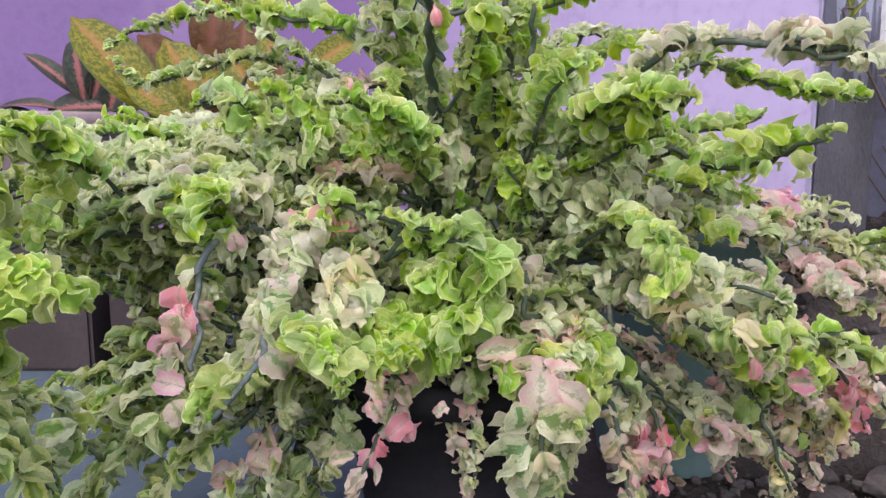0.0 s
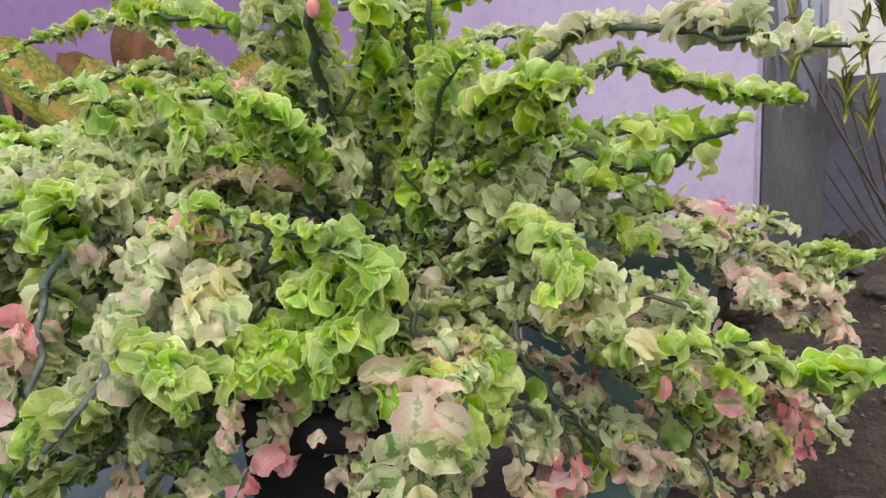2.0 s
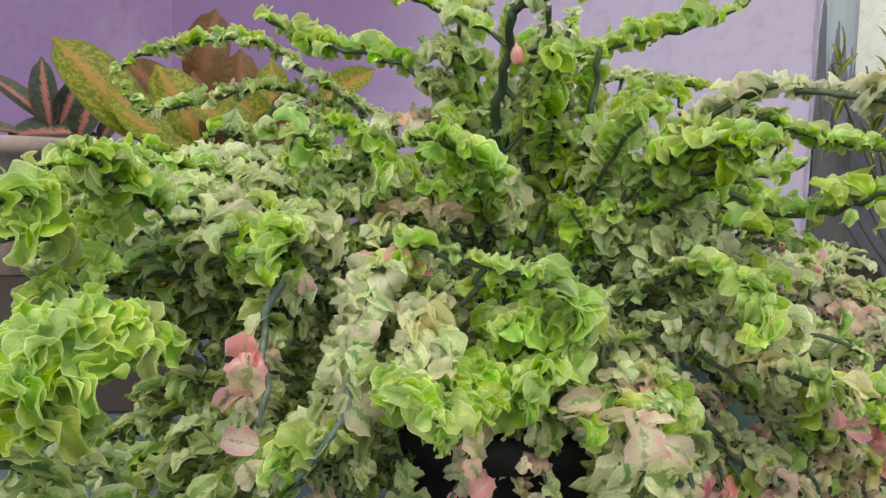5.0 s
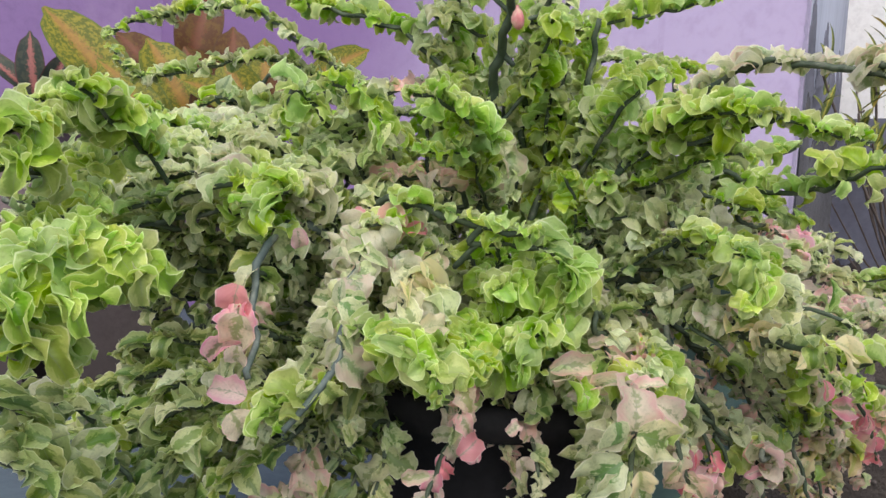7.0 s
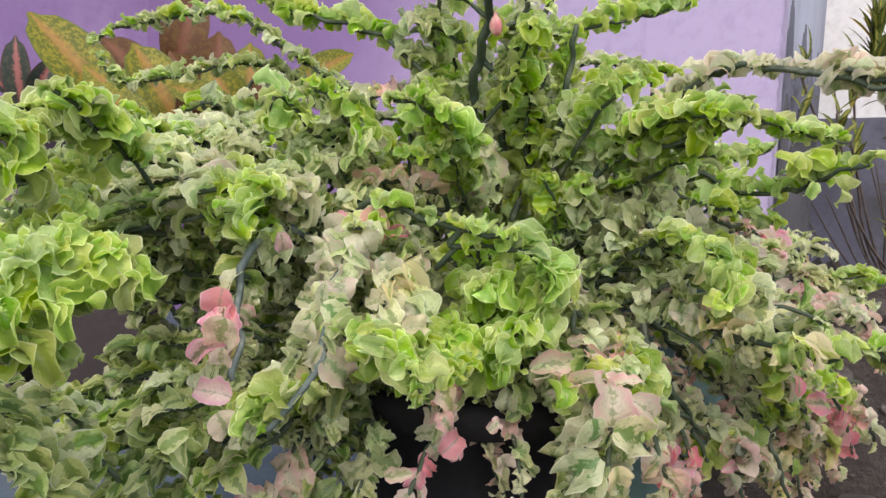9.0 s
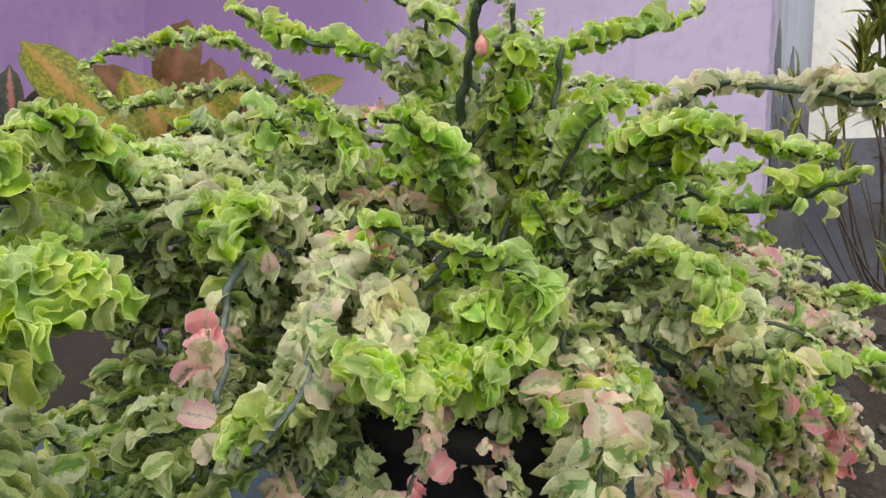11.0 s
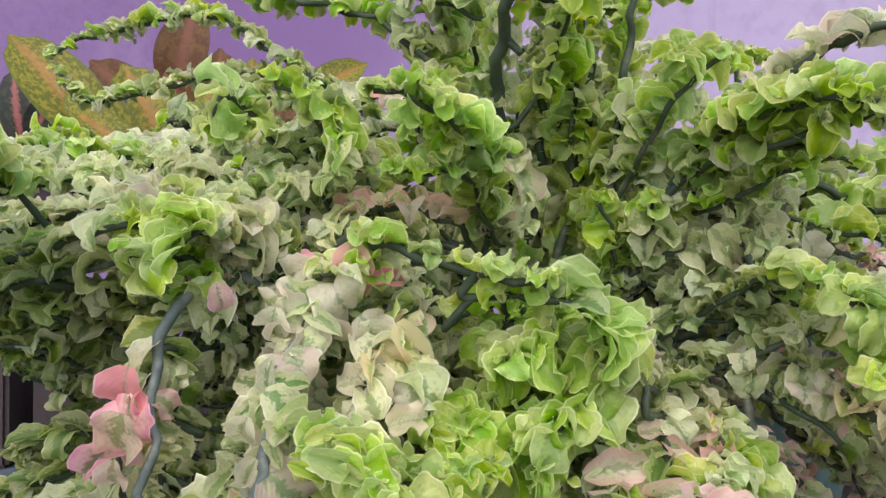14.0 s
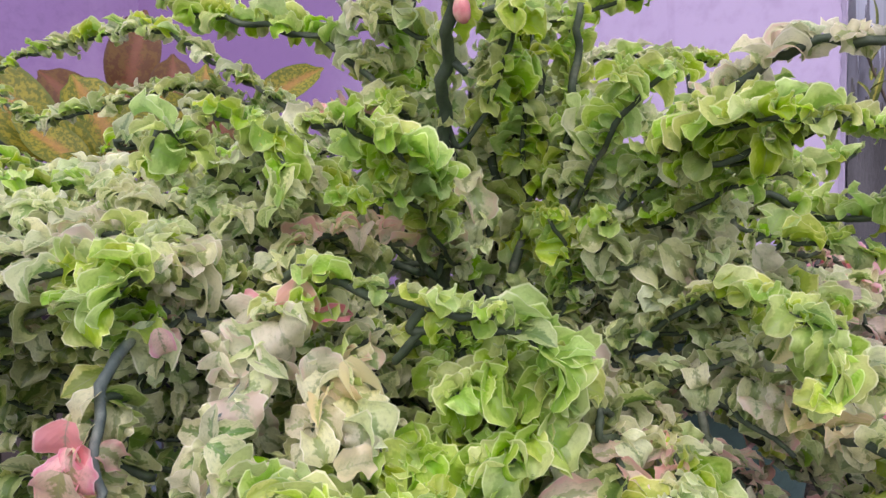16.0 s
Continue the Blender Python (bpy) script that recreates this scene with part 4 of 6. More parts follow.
branch("KKL", 4.6, 1.74, 4, (0.346, 1.100, 0.472), (0.423, 1.100, 0.420), (0.507, 1.120, 0.343), (0.580, 1.120, 0.269), fill=False, bare=True)
branch("PG", 4.6, 1.74, 4, (0.331, 1.150, 0.483), (0.416, 1.160, 0.446), (0.500, 1.180, 0.386), (0.579, 1.200, 0.303), fill=False, bare=True)
branch("KLK", 4.6, 1.74, 4, (0.445, 1.200, 0.478), (0.521, 1.200, 0.421), (0.577, 1.200, 0.343), (0.589, 1.180, 0.269), fill=False, bare=True)
branch("RC", 5.2, 1.89, 4, (0.587, 1.200, 0.353), (0.642, 1.200, 0.328), (0.687, 1.200, 0.293), (0.757, 1.250, 0.210), fill=False, bare=True)
branch("CPKP", 5.6, 1.9, 5.5, (0.109, 1.008, 0.517), (0.129, 0.958, 0.469), (0.120, 0.888, 0.419), (0.128, 0.818, 0.405), (0.114, 0.798, 0.363), (0.110, 0.788, 0.318))
branch("PKP", 5.0, 1.80, 4.5, (0.141, 1.008, 0.486), (0.179, 0.978, 0.463), (0.180, 0.928, 0.433), (0.155, 0.868, 0.418))
branch("GKG", 5.2, 1.4, 4.5, (0.077, 0.988, 0.461), (0.090, 0.938, 0.431), (0.070, 0.888, 0.406), (0.083, 0.868, 0.393))
branch("L", 4.4, 1.1, 3.5, (0.188, 0.958, 0.453), (0.195, 0.908, 0.411), (0.207, 0.888, 0.376))
branch("PG", 5.6, 1.89, 4, (0.228, 1.030, 0.492), (0.259, 0.940, 0.461), (0.288, 0.920, 0.437), fill=False, bare=True)
branch("C", 5.8, 2.04, 4.5, (0.135, 0.908, 0.395), (0.107, 0.848, 0.343), (0.093, 0.808, 0.296), (0.107, 0.788, 0.244))
branch("PG", 5.2, 1.5, 4.5, (0.172, 0.908, 0.335), (0.152, 0.868, 0.291), (0.133, 0.828, 0.251))
branch("L", 3.2, 1.6, 6.0, (-0.155, 0.950, 0.615), (-0.112, 0.900, 0.604), (-0.067, 0.900, 0.591), (-0.029, 0.870, 0.584), (0.002, 0.860, 0.583), fill=False)
branch("L", 6.4, 1.0, 4.5, (-0.027, 0.898, 0.568), (0.024, 0.888, 0.564), (0.060, 0.868, 0.538), (0.061, 0.868, 0.512))
branch("L", 6.4, 1.0, 4.5, (0.018, 0.938, 0.510), (0.048, 0.908, 0.482), (0.016, 0.868, 0.460), (0.004, 0.868, 0.428))
branch("L", 6.2, 1.0, 4.5, (-0.018, 0.928, 0.520), (-0.036, 0.908, 0.463), (-0.042, 0.908, 0.415))
branch("L", 5.8, 1.0, 4.5, (0.020, 0.908, 0.537), (-0.008, 0.888, 0.515), (-0.028, 0.888, 0.515))
branch("KCRK", 3.4, 2.4, 4.5, (-0.042, 0.978, 0.414), (-0.051, 0.928, 0.374), (-0.061, 0.908, 0.350), (-0.081, 0.878, 0.316), (-0.101, 0.858, 0.273), (-0.107, 0.848, 0.227), fill=False)
branch("PKP", 3.4, 2.2, 4.5, (-0.011, 1.008, 0.373), (0.028, 0.958, 0.340), (0.041, 0.908, 0.304), (0.040, 0.878, 0.257), fill=False)
branch("C", 5.4, 1.68, 4.5, (-0.114, 0.978, 0.582), (-0.159, 0.918, 0.577), (-0.185, 0.888, 0.555), (-0.193, 0.868, 0.527))
branch("KRK", 5.4, 1.68, 4, (-0.128, 0.958, 0.599), (-0.152, 0.918, 0.583), (-0.177, 0.898, 0.582))
branch("CCP", 5.2, 1.98, 6.2, (-0.173, 0.920, 0.561), (-0.199, 0.860, 0.521), (-0.203, 0.830, 0.485), (-0.205, 0.810, 0.449), (-0.231, 0.790, 0.409), (-0.258, 0.780, 0.378), bare=True, bark=STEM_GREY)
branch("GPC", 4.8, 1.87, 6.2, (-0.264, 0.950, 0.584), (-0.291, 0.900, 0.559), (-0.304, 0.880, 0.511), (-0.298, 0.860, 0.458), (-0.301, 0.840, 0.414), bare=True, bark=STEM_GREY)
branch("PRRKP", 5.4, 1.9, 4, (-0.298, 0.908, 0.513), (-0.317, 0.873, 0.489), (-0.324, 0.868, 0.452), (-0.321, 0.858, 0.411), fill=False)
branch("L", 5.0, 0.9, 4.5, (-0.184, 0.838, 0.466), (-0.149, 0.778, 0.467), (-0.120, 0.753, 0.452), (-0.106, 0.748, 0.428))
branch("L", 5.2, 1.0, 4, (-0.213, 0.828, 0.408), (-0.243, 0.798, 0.405), (-0.280, 0.808, 0.386))
branch("CY", 5.2, 1.80, 4.5, (-0.100, 0.948, 0.544), (-0.116, 0.898, 0.514), (-0.093, 0.878, 0.485), (-0.086, 0.878, 0.459))
branch("C", 5.0, 1.56, 4.5, (-0.086, 0.958, 0.557), (-0.119, 0.918, 0.536), (-0.140, 0.868, 0.495), (-0.150, 0.868, 0.463))
branch("GP", 4.8, 1.2, 4, (-0.170, 0.878, 0.427), (-0.187, 0.858, 0.395), (-0.198, 0.848, 0.361))
branch("P", 4.8, 1.2, 4, (-0.231, 0.868, 0.444), (-0.244, 0.838, 0.411), (-0.255, 0.828, 0.377))
branch("K", 4.6, 2.0, 3.5, (-0.251, 0.958, 0.585), (-0.267, 0.938, 0.561), (-0.269, 0.928, 0.532))
branch("G", 4.8, 1.2, 4, (-0.128, 0.978, 0.554), (-0.140, 0.928, 0.521), (-0.152, 0.908, 0.485), (-0.138, 0.888, 0.450))
branch("P", 5.0, 1.2, 4.5, (-0.085, 1.108, 0.606), (-0.163, 1.068, 0.633), (-0.225, 1.078, 0.640), (-0.288, 1.088, 0.647))
branch("KKP", 4.8, 1.2, 4.5, (-0.047, 1.058, 0.626), (-0.101, 1.038, 0.643), (-0.151, 1.008, 0.637), (-0.184, 0.978, 0.611))
branch("PL", 4.6, 1.2, 4.5, (-0.126, 1.128, 0.662), (-0.216, 1.138, 0.685), (-0.298, 1.148, 0.701), (-0.365, 1.158, 0.709))
branch("LPL", 4.2, 1.2, 4, (-0.155, 1.208, 0.702), (-0.258, 1.208, 0.719), (-0.344, 1.208, 0.714), (-0.443, 1.258, 0.718), (-0.495, 1.258, 0.718))
branch("LPL", 4.4, 1.2, 4.5, (-0.197, 1.108, 0.646), (-0.311, 1.128, 0.669), (-0.414, 1.158, 0.692), (-0.483, 1.128, 0.700), (-0.528, 1.108, 0.699))
branch("LCP", 4.6, 1.2, 4.5, (-0.204, 1.028, 0.606), (-0.305, 1.028, 0.639), (-0.415, 1.058, 0.655), (-0.494, 1.058, 0.677), (-0.535, 1.038, 0.685))
branch("LCP", 4.8, 1.2, 4.5, (-0.216, 1.008, 0.608), (-0.304, 0.958, 0.623), (-0.393, 0.968, 0.629), (-0.468, 0.988, 0.613), (-0.520, 0.998, 0.601))
branch("CPC", 5.0, 1.44, 4.5, (-0.223, 0.958, 0.592), (-0.279, 0.908, 0.618), (-0.342, 0.908, 0.618), (-0.400, 0.928, 0.602), (-0.453, 0.948, 0.587))
branch("L", 5.2, 1.0, 4, (-0.248, 0.948, 0.627), (-0.275, 0.888, 0.617), (-0.295, 0.868, 0.591), (-0.319, 0.868, 0.597))
branch("CPC", 5.0, 1.44, 4, (-0.294, 0.978, 0.646), (-0.260, 0.938, 0.621), (-0.258, 0.928, 0.596))
branch("PG", 4.8, 1.2, 4.5, (-0.300, 0.938, 0.595), (-0.385, 0.938, 0.581), (-0.462, 0.968, 0.560), (-0.532, 0.988, 0.546), (-0.572, 0.988, 0.554))
branch("G", 4.6, 1.1, 4.5, (-0.287, 0.998, 0.536), (-0.377, 1.018, 0.533), (-0.457, 1.038, 0.511), (-0.528, 1.038, 0.508), (-0.579, 1.038, 0.504))
branch("G", 4.6, 1.1, 4.5, (-0.309, 1.028, 0.493), (-0.394, 1.068, 0.477), (-0.458, 1.058, 0.480), (-0.512, 1.048, 0.490))
branch("LG", 4.8, 1.1, 4, (-0.432, 0.978, 0.569), (-0.482, 0.968, 0.563), (-0.511, 0.958, 0.551))
branch("L", 5.2, 0.8, 3.5, (-0.422, 0.908, 0.643), (-0.432, 0.848, 0.665), (-0.441, 0.808, 0.680), (-0.451, 0.788, 0.697), (-0.461, 0.768, 0.705), fill=False)
branch("G", 4.6, 1.2, 4.5, (-0.294, 0.958, 0.438), (-0.378, 1.008, 0.416), (-0.435, 1.008, 0.417), (-0.479, 1.028, 0.396))
branch("GGL", 4.8, 1.2, 4.5, (-0.311, 0.938, 0.395), (-0.381, 0.928, 0.386), (-0.446, 0.958, 0.347), (-0.524, 1.008, 0.306))
branch("G", 4.8, 1.2, 4.5, (-0.324, 0.908, 0.372), (-0.388, 0.888, 0.361), (-0.447, 0.908, 0.327))
branch("G", 4.4, 1.2, 4.5, (-0.370, 1.028, 0.387), (-0.458, 1.028, 0.365), (-0.526, 1.048, 0.336), (-0.577, 1.048, 0.329))
branch("G", 4.4, 1.1, 4, (-0.358, 1.008, 0.361), (-0.441, 1.058, 0.393), (-0.491, 1.058, 0.384))
branch("G", 4.6, 1.1, 4, (-0.332, 0.938, 0.311), (-0.379, 0.918, 0.290), (-0.426, 0.908, 0.267))
branch("G", 4.4, 1.1, 4, (-0.383, 1.058, 0.417), (-0.428, 1.058, 0.469), (-0.444, 1.008, 0.496), (-0.484, 1.008, 0.502))
branch("G", 4.6, 1.1, 4, (-0.386, 0.978, 0.340), (-0.441, 0.958, 0.324), (-0.485, 0.958, 0.296), (-0.531, 0.978, 0.303))
branch("L", 5.0, 1.0, 2.8, (-0.461, 0.608, 0.558), (-0.449, 0.648, 0.552), (-0.429, 0.668, 0.556), (-0.406, 0.688, 0.546), (-0.385, 0.708, 0.540), (-0.371, 0.718, 0.525), fill=False)
branch("L", 5.2, 1.0, 2.8, (-0.461, 0.608, 0.518), (-0.449, 0.648, 0.504), (-0.432, 0.668, 0.511), (-0.427, 0.688, 0.517), fill=False)
branch("L", 4.8, 1.0, 2.8, (-0.528, 0.728, 0.656), (-0.510, 0.768, 0.657), (-0.493, 0.808, 0.672), (-0.459, 0.828, 0.677), (-0.433, 0.848, 0.675), fill=False)
branch("L", 4.8, 1.2, 2.8, (-0.524, 0.758, 0.620), (-0.504, 0.788, 0.623), (-0.487, 0.808, 0.614), fill=False)
branch("L", 5.4, 1.3, 4, (-0.471, 0.628, 0.486), (-0.449, 0.658, 0.481), (-0.436, 0.678, 0.463), fill=False)
branch("G", 5.4, 1.3, 5, (-0.527, 0.708, 0.445), (-0.501, 0.728, 0.420), (-0.481, 0.748, 0.394), (-0.456, 0.758, 0.360), (-0.434, 0.768, 0.329))
branch("G", 5.4, 1.2, 4.5, (-0.505, 0.708, 0.387), (-0.478, 0.728, 0.360), (-0.445, 0.728, 0.340), (-0.427, 0.748, 0.305))
branch("GLL", 5.0, 0.9, 4.5, (-0.029, 1.100, 0.716), (-0.070, 1.080, 0.782), (-0.132, 1.090, 0.840), (-0.179, 1.090, 0.856), (-0.226, 1.100, 0.867), (-0.284, 1.120, 0.880), (-0.334, 1.120, 0.907), fill=False, bare=True)
branch("G", 3.4, 0.9, 4, (-0.141, 1.308, 0.769), (-0.270, 1.350, 0.850), (-0.380, 1.380, 0.920), (-0.493, 1.450, 0.930), (-0.574, 1.470, 0.912), (-0.612, 1.450, 0.896), (-0.636, 1.428, 0.869), fill=False)
branch("G", 3.4, 0.9, 4, (-0.221, 1.358, 0.790), (-0.326, 1.408, 0.842), (-0.410, 1.428, 0.843), (-0.510, 1.428, 0.813), (-0.590, 1.428, 0.802), (-0.632, 1.428, 0.849), fill=False)
branch("L", 4.8, 1.0, 4, (-0.162, 1.058, 0.672), (-0.190, 1.008, 0.716), (-0.205, 0.988, 0.744), (-0.231, 0.978, 0.750))
branch("L", 4.8, 1.0, 4, (-0.218, 1.028, 0.687), (-0.247, 0.988, 0.715), (-0.272, 0.978, 0.742), (-0.287, 0.968, 0.715))
branch("L", 4.6, 1.2, 4, (-0.200, 1.008, 0.752), (-0.176, 0.978, 0.723), (-0.168, 0.958, 0.685))
branch("PKP", 4.2, 1.2, 4, (-0.035, 1.158, 0.762), (-0.101, 1.128, 0.771), (-0.149, 1.108, 0.766), (-0.188, 1.108, 0.738))
branch("L", 5.0, 1.0, 4, (-0.014, 1.088, 0.624), (-0.040, 0.988, 0.689), (-0.073, 0.938, 0.719), (-0.112, 0.898, 0.731), (-0.137, 0.888, 0.733))
branch("P", 4.0, 1.6, 3, (-0.347, 1.308, 0.729), (-0.427, 1.408, 0.771), (-0.476, 1.408, 0.755), fill=False)
branch("G", 5.0, 1.2, 4.5, (-0.331, 0.908, 0.350), (-0.374, 0.868, 0.320), (-0.411, 0.838, 0.290), (-0.439, 0.808, 0.262))
branch("G", 5.0, 1.2, 4.5, (-0.266, 0.908, 0.320), (-0.323, 0.878, 0.287), (-0.363, 0.848, 0.249))
branch("KP", 4.8, 1.2, 4.5, (-0.235, 0.928, 0.312), (-0.253, 0.908, 0.273), (-0.278, 0.888, 0.244), (-0.291, 0.878, 0.203))
branch("DS", 4.8, 1.2, 4.5, (-0.198, 0.928, 0.296), (-0.224, 0.908, 0.258), (-0.228, 0.888, 0.221))
branch("G", 4.6, 1.2, 4, (-0.173, 0.958, 0.284), (-0.186, 0.938, 0.244), (-0.201, 0.928, 0.201))
branch("P", 4.6, 1.2, 4, (-0.141, 0.958, 0.332), (-0.145, 0.928, 0.296), (-0.158, 0.908, 0.258), fill=False)
branch("CK", 4.8, 1.68, 4.5, (0.211, 0.958, 0.380), (0.228, 0.928, 0.327), (0.240, 0.908, 0.273), (0.244, 0.888, 0.221), fill=False)
branch("P", 4.8, 1.4, 4.5, (0.255, 1.008, 0.348), (0.276, 0.988, 0.289), (0.283, 0.978, 0.226), (0.267, 0.968, 0.172), fill=False)
branch("CK", 5.0, 2.32, 4.5, (0.317, 1.050, 0.363), (0.370, 1.050, 0.310), (0.416, 1.050, 0.248), (0.446, 1.050, 0.175), fill=False, bare=True)
branch("KCR", 5.2, 2.61, 4.5, (0.291, 0.980, 0.318), (0.314, 0.970, 0.264), (0.305, 0.960, 0.219), fill=False, bare=True)
branch("LK", 5.2, 2.32, 4, (0.330, 1.000, 0.294), (0.365, 1.000, 0.251), (0.431, 1.020, 0.234), fill=False, bare=True)
branch("KL", 4.8, 2.03, 4, (0.366, 1.100, 0.384), (0.421, 1.100, 0.339), (0.459, 1.100, 0.293), (0.489, 1.100, 0.237), fill=False, bare=True)
branch("CK", 5.0, 1.89, 4, (0.415, 1.050, 0.432), (0.450, 1.030, 0.394), (0.513, 1.050, 0.345), (0.566, 1.080, 0.281), fill=False, bare=True)
branch("PYP", 4.6, 1.3, 4, (0.368, 0.958, 0.443), (0.393, 0.908, 0.432), (0.414, 0.888, 0.416), fill=False)
branch("KP", 5.4, 1.89, 4, (0.490, 1.100, 0.218), (0.529, 1.100, 0.171), (0.560, 1.100, 0.123), fill=False, bare=True)
branch("P", 4.6, 1.3, 4, (0.666, 1.308, 0.547), (0.711, 1.308, 0.496), (0.774, 1.308, 0.465), (0.824, 1.288, 0.458), fill=False)
branch("KP", 4.6, 1.4, 4, (0.622, 1.288, 0.458), (0.680, 1.278, 0.418), (0.751, 1.258, 0.392), (0.804, 1.248, 0.394), fill=False)
branch("CP", 4.6, 1.1, 4, (0.271, 1.108, 0.615), (0.365, 1.168, 0.592), (0.467, 1.228, 0.586), (0.525, 1.248, 0.594))
branch("CP", 4.8, 1.1, 4, (0.253, 1.008, 0.593), (0.329, 1.058, 0.579), (0.411, 1.128, 0.579))
branch("L", 4.6, 1.1, 4, (0.319, 1.128, 0.689), (0.389, 1.128, 0.673), (0.451, 1.128, 0.648))
branch("L", 5.0, 1.0, 4.5, (-0.471, 0.628, 0.536), (-0.445, 0.658, 0.529), (-0.419, 0.678, 0.532), (-0.400, 0.698, 0.526), fill=False)
branch("L", 5.2, 1.2, 4, (-0.471, 0.628, 0.499), (-0.444, 0.638, 0.498), (-0.432, 0.658, 0.490), (-0.423, 0.678, 0.477), fill=False)
branch("G", 5.2, 1.2, 4, (-0.519, 0.728, 0.420), (-0.491, 0.748, 0.405), (-0.475, 0.768, 0.405))
branch("LP", 4.4, 1.1, 4, (-0.403, 1.208, 0.709), (-0.495, 1.208, 0.717), (-0.549, 1.158, 0.707), (-0.597, 1.108, 0.683))
branch("LP", 4.6, 1.1, 4, (-0.400, 1.108, 0.669), (-0.484, 1.088, 0.661), (-0.539, 1.058, 0.640), (-0.575, 1.028, 0.620))
branch("L", 4.6, 1.1, 4, (0.122, 1.088, 0.720), (0.156, 1.068, 0.775), (0.184, 1.058, 0.805), (0.210, 1.038, 0.796))
branch("L", 4.8, 1.0, 4, (0.163, 1.088, 0.681), (0.210, 1.058, 0.721), (0.268, 1.068, 0.760), (0.324, 1.088, 0.778))
branch("CP", 4.6, 1.1, 4, (0.161, 1.108, 0.648), (0.244, 1.108, 0.673), (0.328, 1.108, 0.690))
branch("LL", 4.4, 1.0, 3.5, (0.029, 1.058, 0.765), (0.047, 1.028, 0.822), (0.054, 1.008, 0.869), fill=False)
branch("C", 5.0, 2.6, 2.5, (-0.005, 1.098, 0.711), (0.013, 1.078, 0.692), (0.025, 1.068, 0.661), (0.024, 1.068, 0.633), fill=False)
branch("P", 4.4, 1.1, 4, (0.435, 1.158, 0.565), (0.515, 1.208, 0.560), (0.591, 1.258, 0.551), (0.663, 1.288, 0.544), fill=False)
branch("CP", 4.4, 1.1, 4, (0.444, 1.158, 0.543), (0.524, 1.208, 0.532), (0.605, 1.268, 0.533), fill=False)
branch("KC", 4.2, 1.0, 3.5, (0.683, 1.308, 0.551), (0.704, 1.308, 0.506), (0.745, 1.308, 0.475), (0.794, 1.288, 0.476), fill=False)
branch("PL", 4.2, 1.0, 3.5, (0.703, 1.328, 0.514), (0.776, 1.328, 0.487), (0.836, 1.308, 0.492), (0.884, 1.288, 0.508), fill=False)
branch("C", 5.4, 1.3, 4.5, (0.398, 0.845, 0.802), (0.435, 0.840, 0.791), (0.482, 0.835, 0.780), (0.522, 0.830, 0.774), (0.552, 0.825, 0.771), fill=False, bare=True)
branch("GLL", 5.2, 0.9, 4.5, (0.401, 0.768, 0.477), (0.435, 0.763, 0.461), (0.478, 0.758, 0.446), (0.515, 0.753, 0.444), (0.557, 0.748, 0.454), fill=False)
branch("L", 6.2, 1.74, 3, (0.500, 0.748, 0.457), (0.513, 0.745, 0.445), (0.515, 0.744, 0.431), fill=False, bare=True)
branch("CK", 4.8, 1.0, 4, (0.631, 1.258, 0.476), (0.704, 1.248, 0.456), (0.756, 1.238, 0.437), (0.790, 1.228, 0.400), (0.790, 1.218, 0.354), fill=False)
branch("CKR", 5.4, 1.74, 4, (0.657, 1.200, 0.347), (0.688, 1.220, 0.283), (0.729, 1.240, 0.216), fill=False, bare=True)
branch("KC", 5.4, 1.74, 4, (0.658, 1.100, 0.356), (0.697, 1.120, 0.296), (0.729, 1.140, 0.243), fill=False, bare=True)
branch("KL", 5.4, 1.91, 4, (0.431, 1.000, 0.470), (0.469, 0.980, 0.450), (0.497, 0.960, 0.417), (0.515, 0.950, 0.375), fill=False, bare=True)
branch("L", 4.6, 1.0, 4, (0.000, 1.258, 0.545), (-0.008, 1.228, 0.640), (-0.014, 1.208, 0.730), (-0.026, 1.168, 0.813), (-0.037, 1.128, 0.872), fill=False)
branch("PLP", 4.8, 1.0, 4, (-0.084, 1.208, 0.579), (-0.085, 1.188, 0.668), (-0.093, 1.178, 0.745), (-0.102, 1.158, 0.794), fill=False)
branch("PLP", 4.8, 1.0, 4, (0.023, 1.208, 0.579), (0.026, 1.208, 0.668), (0.028, 1.188, 0.756), (0.027, 1.148, 0.836), fill=False)
branch("L", 4.8, 1.0, 4, (-0.036, 1.288, 0.580), (-0.042, 1.278, 0.666), (-0.048, 1.258, 0.749), (-0.054, 1.228, 0.818), fill=False)
branch("L", 4.8, 1.0, 4, (0.077, 1.108, 0.712), (0.075, 1.078, 0.790), (0.080, 1.068, 0.850), fill=False)
branch("G", 4.6, 1.0, 4, (-0.581, 0.958, 0.631), (-0.540, 0.978, 0.640), (-0.506, 1.008, 0.650))
branch("G", 4.6, 1.0, 4, (-0.572, 0.938, 0.585), (-0.532, 0.958, 0.593), (-0.495, 0.978, 0.605))
branch("LG", 4.8, 0.9, 4, (-0.506, 0.788, 0.687), (-0.485, 0.808, 0.685), (-0.466, 0.828, 0.680), (-0.444, 0.858, 0.682), fill=False)
branch("G", 4.6, 1.0, 4, (-0.379, 1.068, 0.438), (-0.312, 1.068, 0.431), (-0.236, 1.068, 0.440), fill=False)
branch("G", 4.6, 1.0, 4, (-0.410, 1.108, 0.455), (-0.333, 1.108, 0.449), (-0.268, 1.088, 0.412), (-0.247, 1.048, 0.350), fill=False)
branch("G", 4.6, 1.0, 4, (-0.206, 1.068, 0.472), (-0.211, 1.048, 0.413), (-0.216, 1.028, 0.356), (-0.228, 1.008, 0.301), fill=False)
branch("G", 4.6, 1.0, 4, (-0.142, 1.088, 0.454), (-0.141, 1.068, 0.393), (-0.155, 1.038, 0.337), fill=False)
